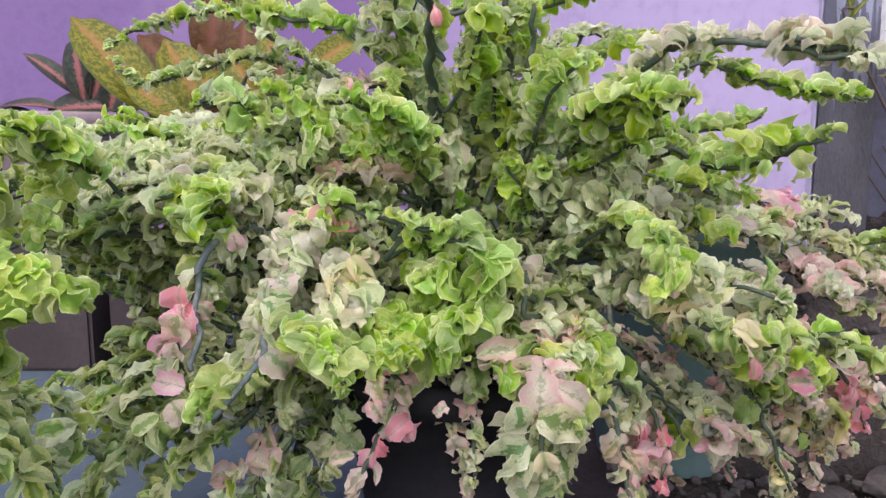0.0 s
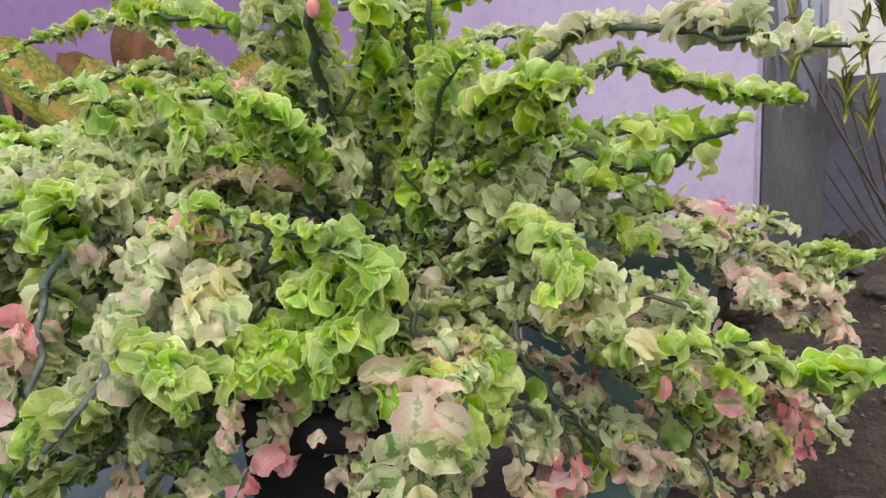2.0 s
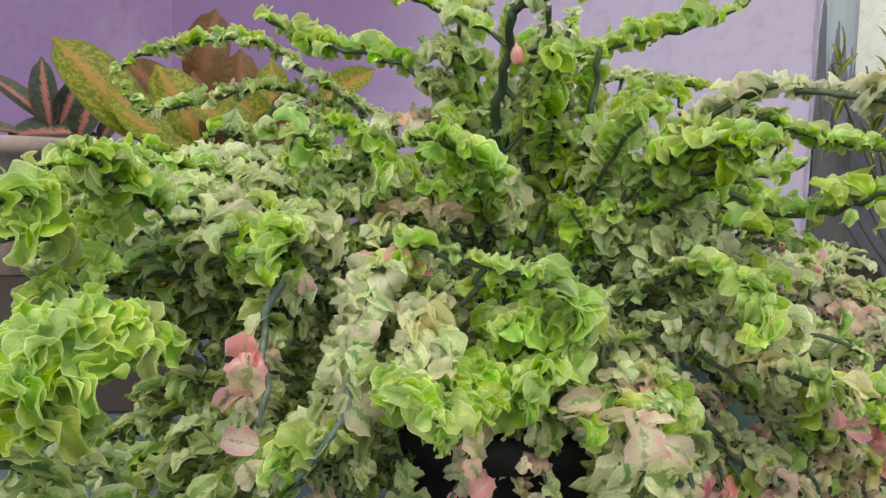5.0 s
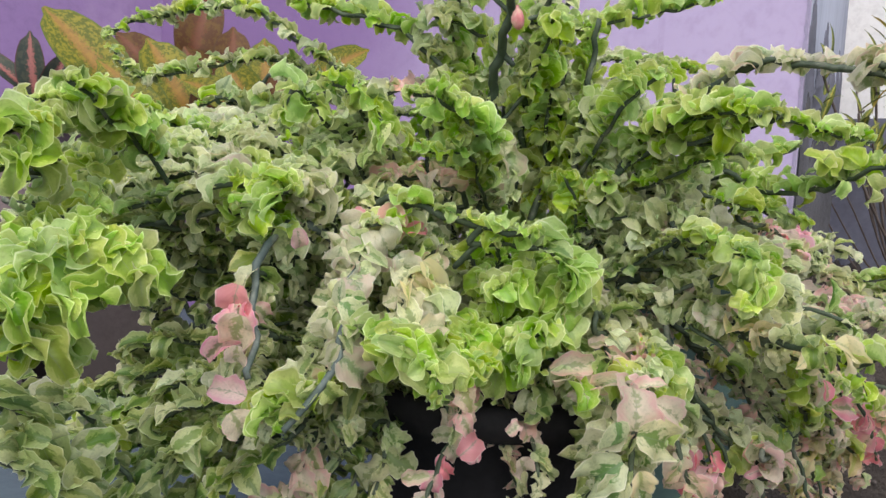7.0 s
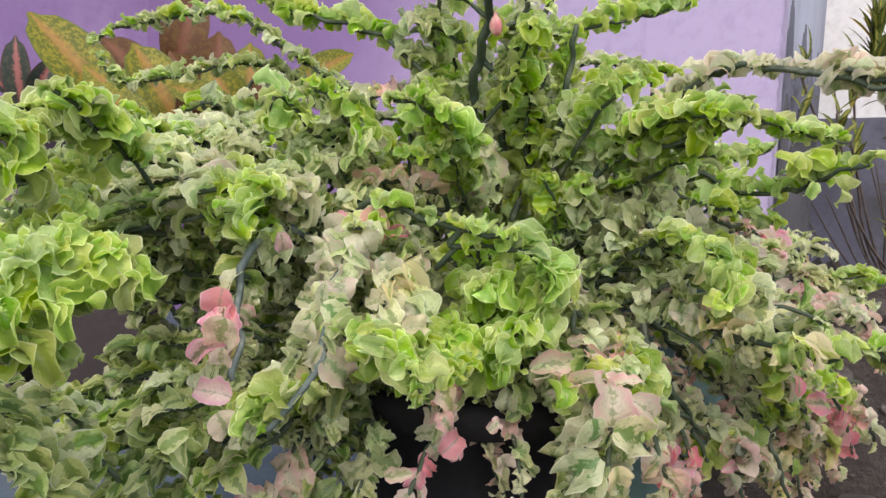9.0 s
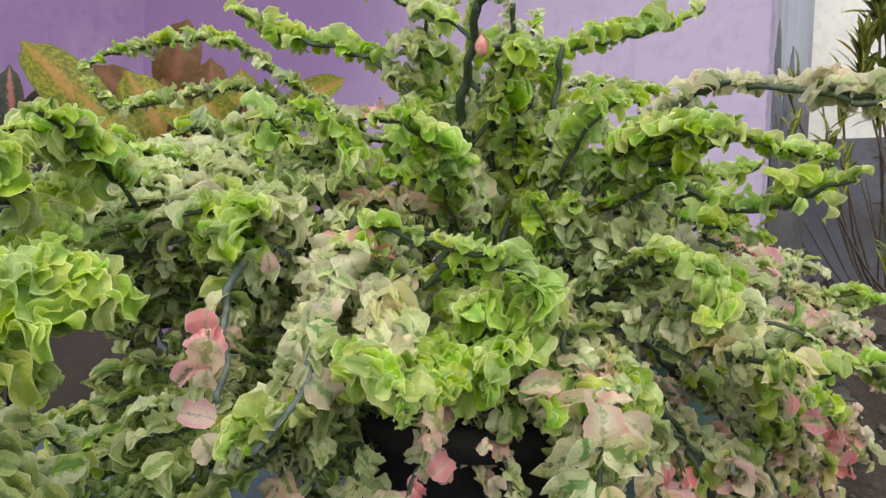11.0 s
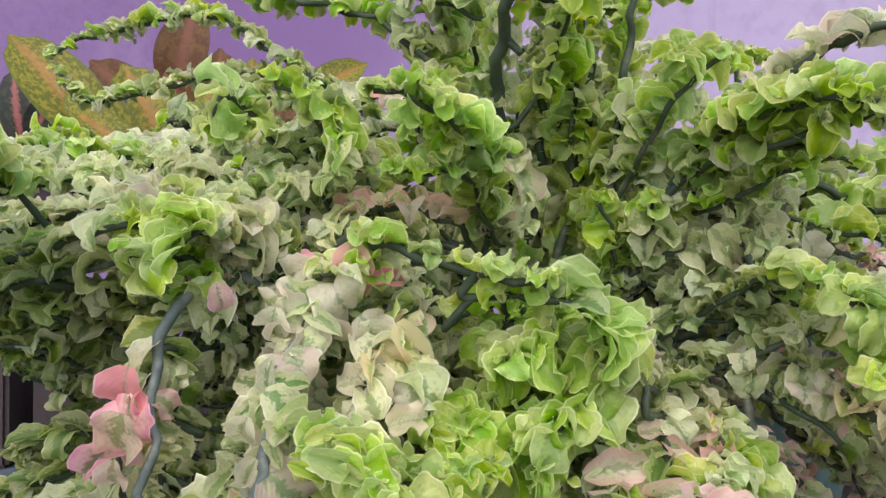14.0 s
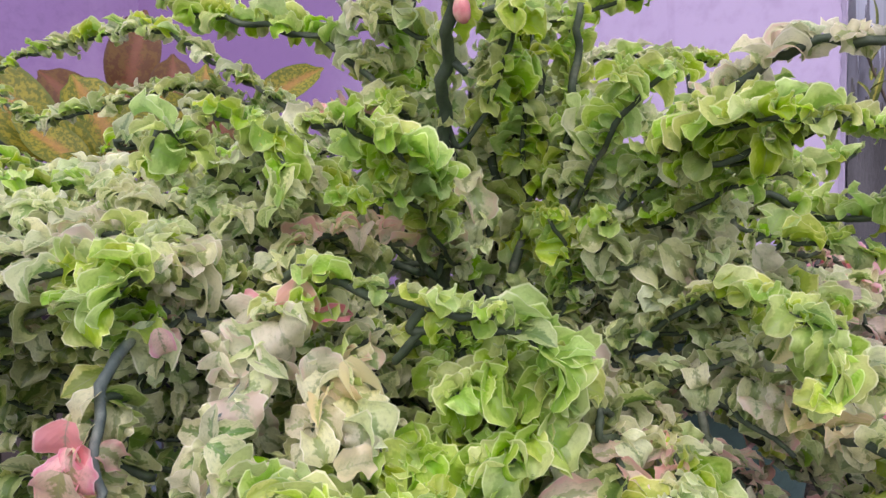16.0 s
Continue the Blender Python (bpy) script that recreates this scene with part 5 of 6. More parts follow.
branch("G", 4.6, 1.0, 4, (-0.296, 1.068, 0.424), (-0.300, 1.048, 0.366), (-0.318, 1.028, 0.318), (-0.328, 1.008, 0.272), fill=False)
branch("G", 4.4, 1.0, 4, (-0.405, 1.088, 0.403), (-0.413, 1.068, 0.345), (-0.429, 1.048, 0.290), fill=False)
branch("G", 4.6, 1.0, 4, (-0.346, 1.308, 0.803), (-0.287, 1.288, 0.789), (-0.211, 1.258, 0.765), (-0.138, 1.228, 0.738), fill=False)
branch("G", 4.4, 1.0, 4, (-0.429, 1.308, 0.761), (-0.342, 1.288, 0.756), (-0.265, 1.258, 0.745), fill=False)
branch("P", 4.8, 1.0, 4, (-0.196, 1.208, 0.721), (-0.151, 1.188, 0.702), (-0.108, 1.158, 0.688), fill=False)
branch("L", 4.6, 1.0, 4, (-0.204, 1.158, 0.731), (-0.163, 1.148, 0.716), (-0.127, 1.128, 0.690), fill=False)
branch("G", 4.6, 1.0, 4, (-0.348, 1.208, 0.452), (-0.297, 1.208, 0.435), (-0.243, 1.188, 0.430), fill=False)
branch("G", 4.6, 1.0, 4, (-0.318, 1.168, 0.474), (-0.300, 1.168, 0.423), (-0.281, 1.148, 0.384), fill=False)
branch("K", 3.6, 1.8, 4, (0.005, 1.008, 0.332), (0.012, 0.968, 0.296), (0.027, 0.938, 0.260), (0.035, 0.928, 0.217), fill=False)
branch("P", 3.4, 1.8, 4, (-0.036, 1.028, 0.376), (-0.019, 1.008, 0.332), (-0.003, 0.988, 0.305), fill=False)
branch("KR", 4.0, 1.8, 4, (-0.078, 0.938, 0.371), (-0.061, 0.908, 0.335), (-0.046, 0.898, 0.316), fill=False)
branch("P", 4.8, 1.0, 4, (-0.234, 1.308, 0.619), (-0.366, 1.308, 0.640), (-0.493, 1.308, 0.643), (-0.601, 1.288, 0.627), (-0.690, 1.258, 0.604), fill=False)
branch("P", 4.8, 1.0, 4, (-0.265, 1.228, 0.572), (-0.391, 1.248, 0.592), (-0.512, 1.248, 0.595), (-0.606, 1.208, 0.574), (-0.671, 1.158, 0.555), fill=False)
branch("G", 4.8, 1.0, 4, (-0.342, 1.158, 0.528), (-0.462, 1.188, 0.530), (-0.557, 1.158, 0.519), (-0.628, 1.108, 0.505), fill=False)
branch("P", 4.8, 1.0, 4, (-0.105, 1.308, 0.537), (-0.119, 1.308, 0.625), (-0.123, 1.288, 0.701), fill=False)
branch("L", 4.8, 1.0, 4, (0.015, 1.308, 0.522), (0.005, 1.308, 0.631), (-0.010, 1.278, 0.735), (-0.028, 1.228, 0.838), (-0.042, 1.188, 0.899), fill=False)
branch("P", 4.8, 1.0, 4, (0.235, 1.288, 0.542), (0.216, 1.278, 0.622), (0.191, 1.248, 0.698), (0.165, 1.208, 0.758), fill=False)
branch("L", 4.8, 1.0, 4, (0.115, 1.268, 0.568), (0.101, 1.258, 0.683), (0.078, 1.228, 0.782), (0.059, 1.188, 0.864), fill=False)
branch("P", 4.8, 1.0, 4, (0.272, 1.308, 0.573), (0.366, 1.328, 0.587), (0.465, 1.348, 0.585), (0.512, 1.348, 0.582), fill=False)
branch("L", 4.4, 1.0, 4, (0.158, 0.868, 0.404), (0.162, 0.848, 0.376), (0.155, 0.838, 0.346), fill=False)
branch("P", 4.6, 1.0, 4, (0.591, 1.358, 0.498), (0.667, 1.368, 0.479), (0.730, 1.368, 0.462), fill=False)
branch("G", 4.6, 1.0, 4, (0.228, 1.208, 0.416), (0.250, 1.208, 0.380), (0.254, 1.208, 0.325), fill=False)


# shoots that hang over the tub
branch("KCS", 4.8, 1.5, 4.0, (0.254, 1.016, 0.410), (0.340, 1.073, 0.346), (0.394, 1.064, 0.297), (0.377, 0.957, 0.292), fill=False)
branch("KCSP", 4.8, 1.5, 4.0, (0.334, 1.073, 0.416), (0.416, 1.114, 0.364), (0.449, 1.082, 0.328), (0.528, 1.109, 0.275), fill=False)
branch("PLCK", 4.8, 1.5, 4.0, (0.388, 1.091, 0.431), (0.427, 1.071, 0.393), (0.435, 1.007, 0.367), (0.555, 1.120, 0.281), (0.693, 1.256, 0.163), fill=False)
branch("SPL", 4.8, 1.5, 4.0, (0.367, 0.995, 0.458), (0.390, 0.957, 0.419), (0.533, 1.079, 0.330), fill=False)
branch("SPK", 4.8, 1.5, 4.0, (0.239, 0.956, 0.362), (0.303, 1.027, 0.291), (0.333, 1.024, 0.242), fill=False)
branch("KCP", 4.8, 1.5, 4.0, (0.358, 0.942, 0.306), (0.486, 1.081, 0.220), (0.566, 1.148, 0.155), fill=False)
branch("LPY", 4.8, 1.5, 4.0, (0.515, 1.102, 0.268), (0.676, 1.266, 0.170), (0.659, 1.191, 0.147), fill=False)
branch("SPC", 4.8, 1.5, 4.0, (0.366, 1.082, 0.309), (0.366, 0.997, 0.294), (0.426, 1.030, 0.231), fill=False)
branch("KSP", 4.8, 1.5, 4.0, (0.131, 0.938, 0.454), (0.196, 0.980, 0.425), (0.252, 0.993, 0.407), fill=False)
branch("DS", 4.8, 1.5, 4.0, (0.106, 0.917, 0.487), (0.212, 1.044, 0.452), (0.294, 1.125, 0.422), fill=False)
branch("CCP", 4.8, 1.5, 4.0, (0.476, 1.086, 0.471), (0.414, 0.926, 0.465), (0.435, 0.910, 0.476), fill=False)
branch("KKC", 4.8, 1.5, 4.0, (0.618, 1.212, 0.494), (0.593, 1.102, 0.472), (0.536, 0.968, 0.484), fill=False)
branch("PLC", 4.8, 1.5, 4.0, (0.430, 0.985, 0.454), (0.404, 0.940, 0.416), (0.426, 0.943, 0.384), fill=False)
branch("PKC", 4.8, 1.5, 4.0, (0.322, 1.108, 0.426), (0.360, 1.068, 0.400), (0.435, 1.093, 0.343), fill=False)
branch("CKK", 4.8, 1.5, 4.0, (0.589, 1.126, 0.279), (0.663, 1.163, 0.228), (0.687, 1.160, 0.180), fill=False)
branch("KCC", 4.8, 1.5, 4.0, (0.448, 1.077, 0.506), (0.492, 1.082, 0.472), (0.455, 0.973, 0.473), fill=False)


def nearest_stem(at):
    return min(STEMS, key=lambda q: np.abs(q[1] - np.array(at)).sum(axis=1).min())[0]


def set_leaf(kind, habit, base, d, face, size, width, lone=True):
    """One leaf from base along d, its upper side towards face."""
    d, face = Vector(d).normalized(), Vector(face)
    y = face.cross(d).normalized()
    z = d.cross(y)
    m = Matrix(((d.x, y.x, z.x, base[0]), (d.y, y.y, z.y, base[1]), (d.z, y.z, z.z, base[2]), (0, 0, 0, 1))) @ Matrix.Diagonal((size, size * width, size, 1))
    LEAVES.append((kind, rngb.choice(habit), m, nearest_stem(base)))
    if lone:
        SINGLE.append(len(LEAVES) - 1)


def single_leaf(kind, habit, base, tip, width=1.0, face=(0.0, -1.0, 0.45)):
    """A leaf that stands out, from its foot to its tip."""
    d = Vector(tip) - Vector(base)
    f = (Vector(face) + Vector((rngb.uniform(-0.2, 0.2), 0, rngb.uniform(-0.2, 0.2)))).normalized()
    set_leaf(kind, habit, base, d.normalized() + f * 0.22, f, d.length, width)


def rosette(kind, reach, count, at, face=(0.0, -0.85, 0.5), lone=True):
    """A lettuce-like head of cupped leaves that opens towards face."""
    axis = Vector(face).normalized()
    side = axis.cross(Vector((0, 0, 1))).normalized()
    up = side.cross(axis)
    foot = Vector(at) - axis * reach * 0.5
    a0 = rngb.uniform(0, 6.28)
    for ring, (n, rise, scale) in enumerate(((count, 0.35, 1.0), (max(3, count - 2), 1.1, 0.72))):
        for i in range(n):
            a = a0 + ring * 0.5 + (i + rngb.uniform(-0.25, 0.25)) * 2 * math.pi / n
            out_dir = side * math.cos(a) + up * math.sin(a)
            set_leaf(kind, CUPS, foot, out_dir + axis * rise, axis - out_dir * rise, reach * scale * rngb.uniform(1.1, 1.45), rngb.uniform(0.9, 1.15), lone)


SINGLE = []          # leaves that stand out
single_leaf("S", BROAD, (0.005, 1.091, 0.728), (0.011, 1.091, 0.677), 0.95)
single_leaf("S", BROAD, (0.025, 1.082, 0.686), (0.027, 1.082, 0.645), 0.90)
single_leaf("S", BROAD, (0.083, 1.143, 0.665), (0.066, 1.143, 0.622), 0.90)
single_leaf("R", BROAD, (-0.318, 0.862, 0.512), (-0.329, 0.862, 0.467), 1.15)
single_leaf("K", BROAD, (-0.310, 0.828, 0.485), (-0.320, 0.828, 0.445), 1.20)
single_leaf("R", PLAIN, (-0.298, 0.806, 0.405), (-0.342, 0.806, 0.419))
single_leaf("K", BROAD, (-0.310, 0.813, 0.456), (-0.313, 0.813, 0.426))
single_leaf("K", BROAD, (-0.312, 0.799, 0.390), (-0.293, 0.799, 0.362))
single_leaf("K", BROAD, (-0.152, 0.917, 0.608), (-0.155, 0.917, 0.555), 0.95)
single_leaf("R", PLAIN, (-0.145, 0.915, 0.578), (-0.104, 0.915, 0.580))
single_leaf("R", PLAIN, (-0.182, 0.908, 0.590), (-0.202, 0.908, 0.602))
single_leaf("C", RINGS, (-0.185, 0.904, 0.590), (-0.228, 0.904, 0.576))
single_leaf("C", PLAIN, (-0.211, 0.891, 0.578), (-0.185, 0.891, 0.560))
single_leaf("R", PLAIN, (-0.261, 0.892, 0.575), (-0.252, 0.892, 0.546), 1.20)
single_leaf("P", BROAD, (-0.269, 0.906, 0.579), (-0.267, 0.906, 0.529))
single_leaf("K", BROAD, (0.107, 0.778, 0.384), (0.111, 0.778, 0.435), 1.05)
single_leaf("K", BROAD, (0.127, 0.778, 0.415), (0.166, 0.778, 0.393), 0.95)
single_leaf("V", BROAD, (0.081, 0.763, 0.398), (0.095, 0.763, 0.344), 0.85)
single_leaf("V", BROAD, (0.104, 0.763, 0.385), (0.163, 0.763, 0.371), 0.85)
single_leaf("Y", BROAD, (0.110, 0.763, 0.346), (0.119, 0.763, 0.311), 1.10)
single_leaf("V", BROAD, (0.095, 0.773, 0.352), (0.044, 0.773, 0.319), 0.85)
single_leaf("V", BROAD, (0.098, 0.788, 0.378), (0.052, 0.788, 0.358), 0.90)
single_leaf("V", BROAD, (0.097, 0.768, 0.335), (0.068, 0.768, 0.304))
single_leaf("K", PLAIN, (0.042, 0.882, 0.422), (0.105, 0.882, 0.434), 1.20)
single_leaf("P", BROAD, (0.059, 0.880, 0.429), (0.054, 0.880, 0.395))
single_leaf("Y", BROAD, (0.314, 0.753, 0.495), (0.339, 0.753, 0.455), 0.80)
single_leaf("Y", PLAIN, (0.306, 0.748, 0.491), (0.347, 0.748, 0.479), 1.20)
single_leaf("Y", BROAD, (0.257, 0.885, 0.555), (0.247, 0.885, 0.530), 0.90)
single_leaf("C", PLAIN, (0.255, 0.893, 0.560), (0.243, 0.893, 0.539))
single_leaf("R", PLAIN, (0.375, 0.849, 0.401), (0.380, 0.849, 0.429), 1.20)
single_leaf("R", BROAD, (0.485, 0.986, 0.355), (0.535, 0.986, 0.351), 0.90)
single_leaf("C", BROAD, (0.534, 1.040, 0.333), (0.566, 1.040, 0.305), 0.80)
single_leaf("R", RINGS, (0.570, 1.253, 0.574), (0.646, 1.253, 0.542), 1.30)
single_leaf("K", PLAIN, (0.480, 1.105, 0.558), (0.431, 1.105, 0.567))
single_leaf("K", PLAIN, (0.448, 1.063, 0.534), (0.423, 1.063, 0.539))
single_leaf("R", BROAD, (0.573, 1.256, 0.587), (0.617, 1.256, 0.562))
rosette("L", 0.030, 6, (-0.025, 0.931, 0.526))
rosette("L", 0.033, 6, (0.057, 0.879, 0.533))
rosette("L", 0.031, 5, (0.035, 0.944, 0.555))
rosette("L", 0.031, 6, (0.007, 0.874, 0.464))
rosette("L", 0.018, 6, (-0.042, 0.848, 0.441))
rosette("L", 0.031, 5, (-0.055, 0.873, 0.471))
rosette("L", 0.025, 5, (0.049, 0.894, 0.492))
rosette("L", 0.023, 5, (-0.062, 0.834, 0.444))
rosette("L", 0.027, 4, (-0.364, 0.650, 0.558), face=(0.2, -0.75, 0.7))
rosette("L", 0.026, 4, (-0.383, 0.640, 0.572), face=(0.2, -0.75, 0.7))
rosette("L", 0.027, 4, (-0.405, 0.630, 0.581), face=(0.2, -0.75, 0.7))
rosette("L", 0.031, 4, (-0.425, 0.610, 0.569), face=(0.2, -0.75, 0.7))
rosette("L", 0.027, 4, (-0.404, 0.610, 0.539), face=(0.2, -0.75, 0.7))
rosette("L", 0.031, 4, (-0.423, 0.600, 0.512), face=(0.2, -0.75, 0.7))
rosette("L", 0.030, 4, (-0.435, 0.590, 0.543), face=(0.2, -0.75, 0.7))
rosette("L", 0.033, 4, (-0.437, 0.830, 0.693), face=(0.2, -0.75, 0.7))
rosette("L", 0.032, 4, (-0.471, 0.810, 0.704), face=(0.2, -0.75, 0.7))
rosette("L", 0.029, 4, (-0.489, 0.770, 0.680), face=(0.2, -0.75, 0.7))
rosette("L", 0.029, 4, (-0.470, 0.870, 0.643), face=(0.2, -0.75, 0.7))
rosette("L", 0.029, 4, (-0.494, 0.750, 0.642), face=(0.2, -0.75, 0.7))
rosette("L", 0.029, 4, (-0.462, 0.830, 0.600), face=(0.2, -0.75, 0.7))
rosette("L", 0.027, 4, (-0.501, 0.790, 0.580), face=(0.2, -0.75, 0.7))
single_leaf("L", PLAIN, (-0.178, 0.782, 0.476), (-0.129, 0.782, 0.482), 0.80)
single_leaf("L", PLAIN, (-0.175, 0.774, 0.472), (-0.123, 0.774, 0.471), 0.80)
single_leaf("L", PLAIN, (-0.169, 0.758, 0.477), (-0.119, 0.758, 0.462), 0.80)
single_leaf("L", PLAIN, (-0.161, 0.762, 0.473), (-0.112, 0.762, 0.443), 0.80)
single_leaf("L", PLAIN, (-0.150, 0.758, 0.471), (-0.108, 0.758, 0.421), 0.80)
single_leaf("L", PLAIN, (-0.155, 0.774, 0.484), (-0.108, 0.774, 0.475), 0.80)
single_leaf("L", PLAIN, (-0.183, 0.770, 0.468), (-0.155, 0.770, 0.456), 0.80)
single_leaf("L", PLAIN, (-0.137, 0.782, 0.451), (-0.120, 0.782, 0.407), 0.80)
single_leaf("L", PLAIN, (-0.146, 0.778, 0.479), (-0.109, 0.778, 0.455), 0.80)
single_leaf("L", PLAIN, (-0.172, 0.766, 0.484), (-0.150, 0.766, 0.495), 0.80)
single_leaf("C", RINGS, (-0.210, 0.875, 0.558), (-0.218, 0.875, 0.515), 1.20)
single_leaf("C", RINGS, (-0.190, 0.886, 0.553), (-0.157, 0.886, 0.525), 1.20)
single_leaf("C", RINGS, (-0.210, 0.881, 0.567), (-0.234, 0.881, 0.541), 1.20)
single_leaf("V", PLAIN, (-0.215, 0.855, 0.498), (-0.241, 0.855, 0.507), 1.20)
single_leaf("V", PLAIN, (-0.208, 0.836, 0.497), (-0.208, 0.836, 0.528), 1.20)
single_leaf("V", PLAIN, (-0.210, 0.838, 0.502), (-0.175, 0.838, 0.511), 1.20)
single_leaf("V", PLAIN, (-0.208, 0.821, 0.504), (-0.175, 0.821, 0.477), 1.20)
single_leaf("V", PLAIN, (-0.211, 0.835, 0.494), (-0.233, 0.835, 0.479), 1.20)
single_leaf("Y", RINGS, (-0.115, 0.895, 0.544), (-0.078, 0.895, 0.483), 1.10)
single_leaf("C", BROAD, (-0.145, 0.897, 0.550), (-0.118, 0.897, 0.517))
single_leaf("P", BROAD, (-0.128, 0.842, 0.478), (-0.138, 0.842, 0.510))
single_leaf("Y", BROAD, (-0.119, 0.828, 0.476), (-0.089, 0.828, 0.488))
single_leaf("C", RINGS, (-0.220, 0.822, 0.485), (-0.232, 0.822, 0.455))
single_leaf("C", BROAD, (-0.207, 0.790, 0.465), (-0.221, 0.790, 0.438))
single_leaf("S", BROAD, (0.217, 1.060, 0.624), (0.143, 1.060, 0.607), 0.75)
single_leaf("S", BROAD, (0.219, 1.064, 0.624), (0.153, 1.064, 0.584), 0.75)
single_leaf("S", BROAD, (0.217, 1.060, 0.624), (0.171, 1.060, 0.556), 0.75)
single_leaf("S", BROAD, (0.211, 1.045, 0.625), (0.191, 1.045, 0.552), 0.75)
single_leaf("S", BROAD, (0.208, 1.036, 0.626), (0.215, 1.036, 0.547), 0.75)
single_leaf("S", BROAD, (0.196, 1.005, 0.629), (0.239, 1.005, 0.582), 0.75)
single_leaf("L", BROAD, (0.369, 0.858, 0.674), (0.330, 0.858, 0.700), 0.90)
single_leaf("L", BROAD, (0.398, 0.858, 0.683), (0.381, 0.858, 0.710), 0.90)
single_leaf("L", BROAD, (0.408, 0.858, 0.672), (0.432, 0.858, 0.636), 0.90)
single_leaf("L", BROAD, (0.380, 0.858, 0.665), (0.373, 0.858, 0.642), 0.90)
single_leaf("L", BROAD, (0.343, 0.858, 0.670), (0.362, 0.858, 0.697), 0.90)
single_leaf("C", RINGS, (0.234, 0.994, 0.647), (0.288, 0.994, 0.601))
single_leaf("P", BROAD, (0.264, 0.997, 0.631), (0.242, 0.997, 0.600))
single_leaf("C", BROAD, (0.279, 0.979, 0.625), (0.305, 0.979, 0.587))
single_leaf("G", BROAD, (-0.434, 0.728, 0.368), (-0.417, 0.728, 0.334), 0.90)
single_leaf("G", BROAD, (-0.446, 0.728, 0.360), (-0.455, 0.728, 0.329), 0.90)
single_leaf("G", BROAD, (-0.456, 0.728, 0.384), (-0.490, 0.728, 0.394), 0.90)
single_leaf("G", BROAD, (-0.463, 0.728, 0.381), (-0.451, 0.728, 0.344), 0.90)
single_leaf("G", BROAD, (-0.469, 0.728, 0.427), (-0.440, 0.728, 0.433), 0.90)
single_leaf("G", BROAD, (-0.425, 0.728, 0.381), (-0.401, 0.728, 0.392), 0.90)
single_leaf("G", BROAD, (-0.478, 0.728, 0.391), (-0.487, 0.728, 0.350), 0.90)
single_leaf("G", BROAD, (-0.438, 0.608, 0.508), (-0.403, 0.608, 0.494), 0.80)
single_leaf("G", BROAD, (-0.423, 0.608, 0.512), (-0.438, 0.608, 0.482))
single_leaf("P", PLAIN, (-0.453, 0.768, 0.361), (-0.407, 0.768, 0.376))
single_leaf("P", PLAIN, (-0.376, 0.843, 0.335), (-0.348, 0.843, 0.360))
single_leaf("R", BROAD, (-0.067, 0.846, 0.329), (-0.036, 0.846, 0.357), 0.90)
single_leaf("K", PLAIN, (-0.104, 0.809, 0.322), (-0.140, 0.809, 0.318), 1.30)
single_leaf("K", BROAD, (0.009, 0.873, 0.317), (0.024, 0.873, 0.293), 1.10)
single_leaf("R", BROAD, (-0.079, 0.802, 0.426), (-0.060, 0.802, 0.414))
single_leaf("K", BROAD, (-0.010, 0.860, 0.352), (0.006, 0.860, 0.366))
single_leaf("R", BROAD, (0.269, 0.952, 0.262), (0.305, 0.952, 0.278))
single_leaf("R", PLAIN, (0.350, 0.965, 0.261), (0.379, 0.965, 0.273), 1.30)
rosette("L", 0.025, 4, (0.103, 1.143, 0.874), lone=False)
rosette("P", 0.029, 4, (0.135, 1.208, 0.831), lone=False)
rosette("L", 0.027, 4, (0.105, 1.139, 0.773), lone=False)
rosette("P", 0.026, 4, (0.121, 1.082, 0.713), lone=False)
rosette("L", 0.022, 4, (0.076, 1.103, 0.729), lone=False)
rosette("L", 0.022, 4, (0.094, 1.086, 0.660), lone=False)
rosette("P", 0.024, 4, (0.141, 1.073, 0.665), lone=False)
rosette("L", 0.024, 4, (0.065, 1.176, 0.791), lone=False)
rosette("P", 0.022, 4, (0.040, 1.105, 0.838), lone=False)
rosette("L", 0.024, 4, (0.112, 1.069, 0.616), lone=False)
rosette("L", 0.022, 4, (0.130, 0.927, 0.785), lone=False)
rosette("P", 0.023, 4, (0.182, 1.004, 0.758), lone=False)
rosette("L", 0.025, 4, (0.243, 1.014, 0.730), lone=False)
rosette("P", 0.021, 4, (0.255, 0.917, 0.732), lone=False)
rosette("L", 0.019, 4, (0.267, 0.860, 0.736), lone=False)
rosette("L", 0.026, 4, (0.283, 1.160, 0.849), lone=False)
rosette("P", 0.021, 4, (-0.091, 1.025, 0.865), lone=False)
rosette("L", 0.022, 4, (-0.069, 1.046, 0.779), lone=False)
rosette("P", 0.021, 4, (-0.090, 1.079, 0.831), lone=False)
rosette("L", 0.019, 4, (-0.072, 0.942, 0.707), lone=False)
rosette("L", 0.020, 4, (-0.106, 0.956, 0.730), lone=False)
rosette("P", 0.023, 4, (0.141, 1.042, 0.729), lone=False)
rosette("L", 0.023, 4, (0.214, 1.019, 0.691), lone=False)
rosette("P", 0.022, 4, (0.251, 0.973, 0.667), lone=False)
rosette("L", 0.023, 4, (0.172, 1.015, 0.706), lone=False)
rosette("L", 0.024, 4, (0.167, 1.040, 0.651), lone=False)
rosette("P", 0.025, 4, (-0.335, 1.085, 0.691), lone=False, face=(0.0, -0.6, 0.8))
rosette("C", 0.023, 4, (-0.368, 0.999, 0.645), lone=False, face=(0.0, -0.6, 0.8))
rosette("P", 0.023, 4, (-0.424, 0.989, 0.634), lone=False, face=(0.0, -0.6, 0.8))
rosette("P", 0.023, 4, (-0.215, 0.994, 0.672), lone=False, face=(0.0, -0.6, 0.8))
rosette("S", 0.022, 4, (-0.267, 0.946, 0.656), lone=False, face=(0.0, -0.6, 0.8))
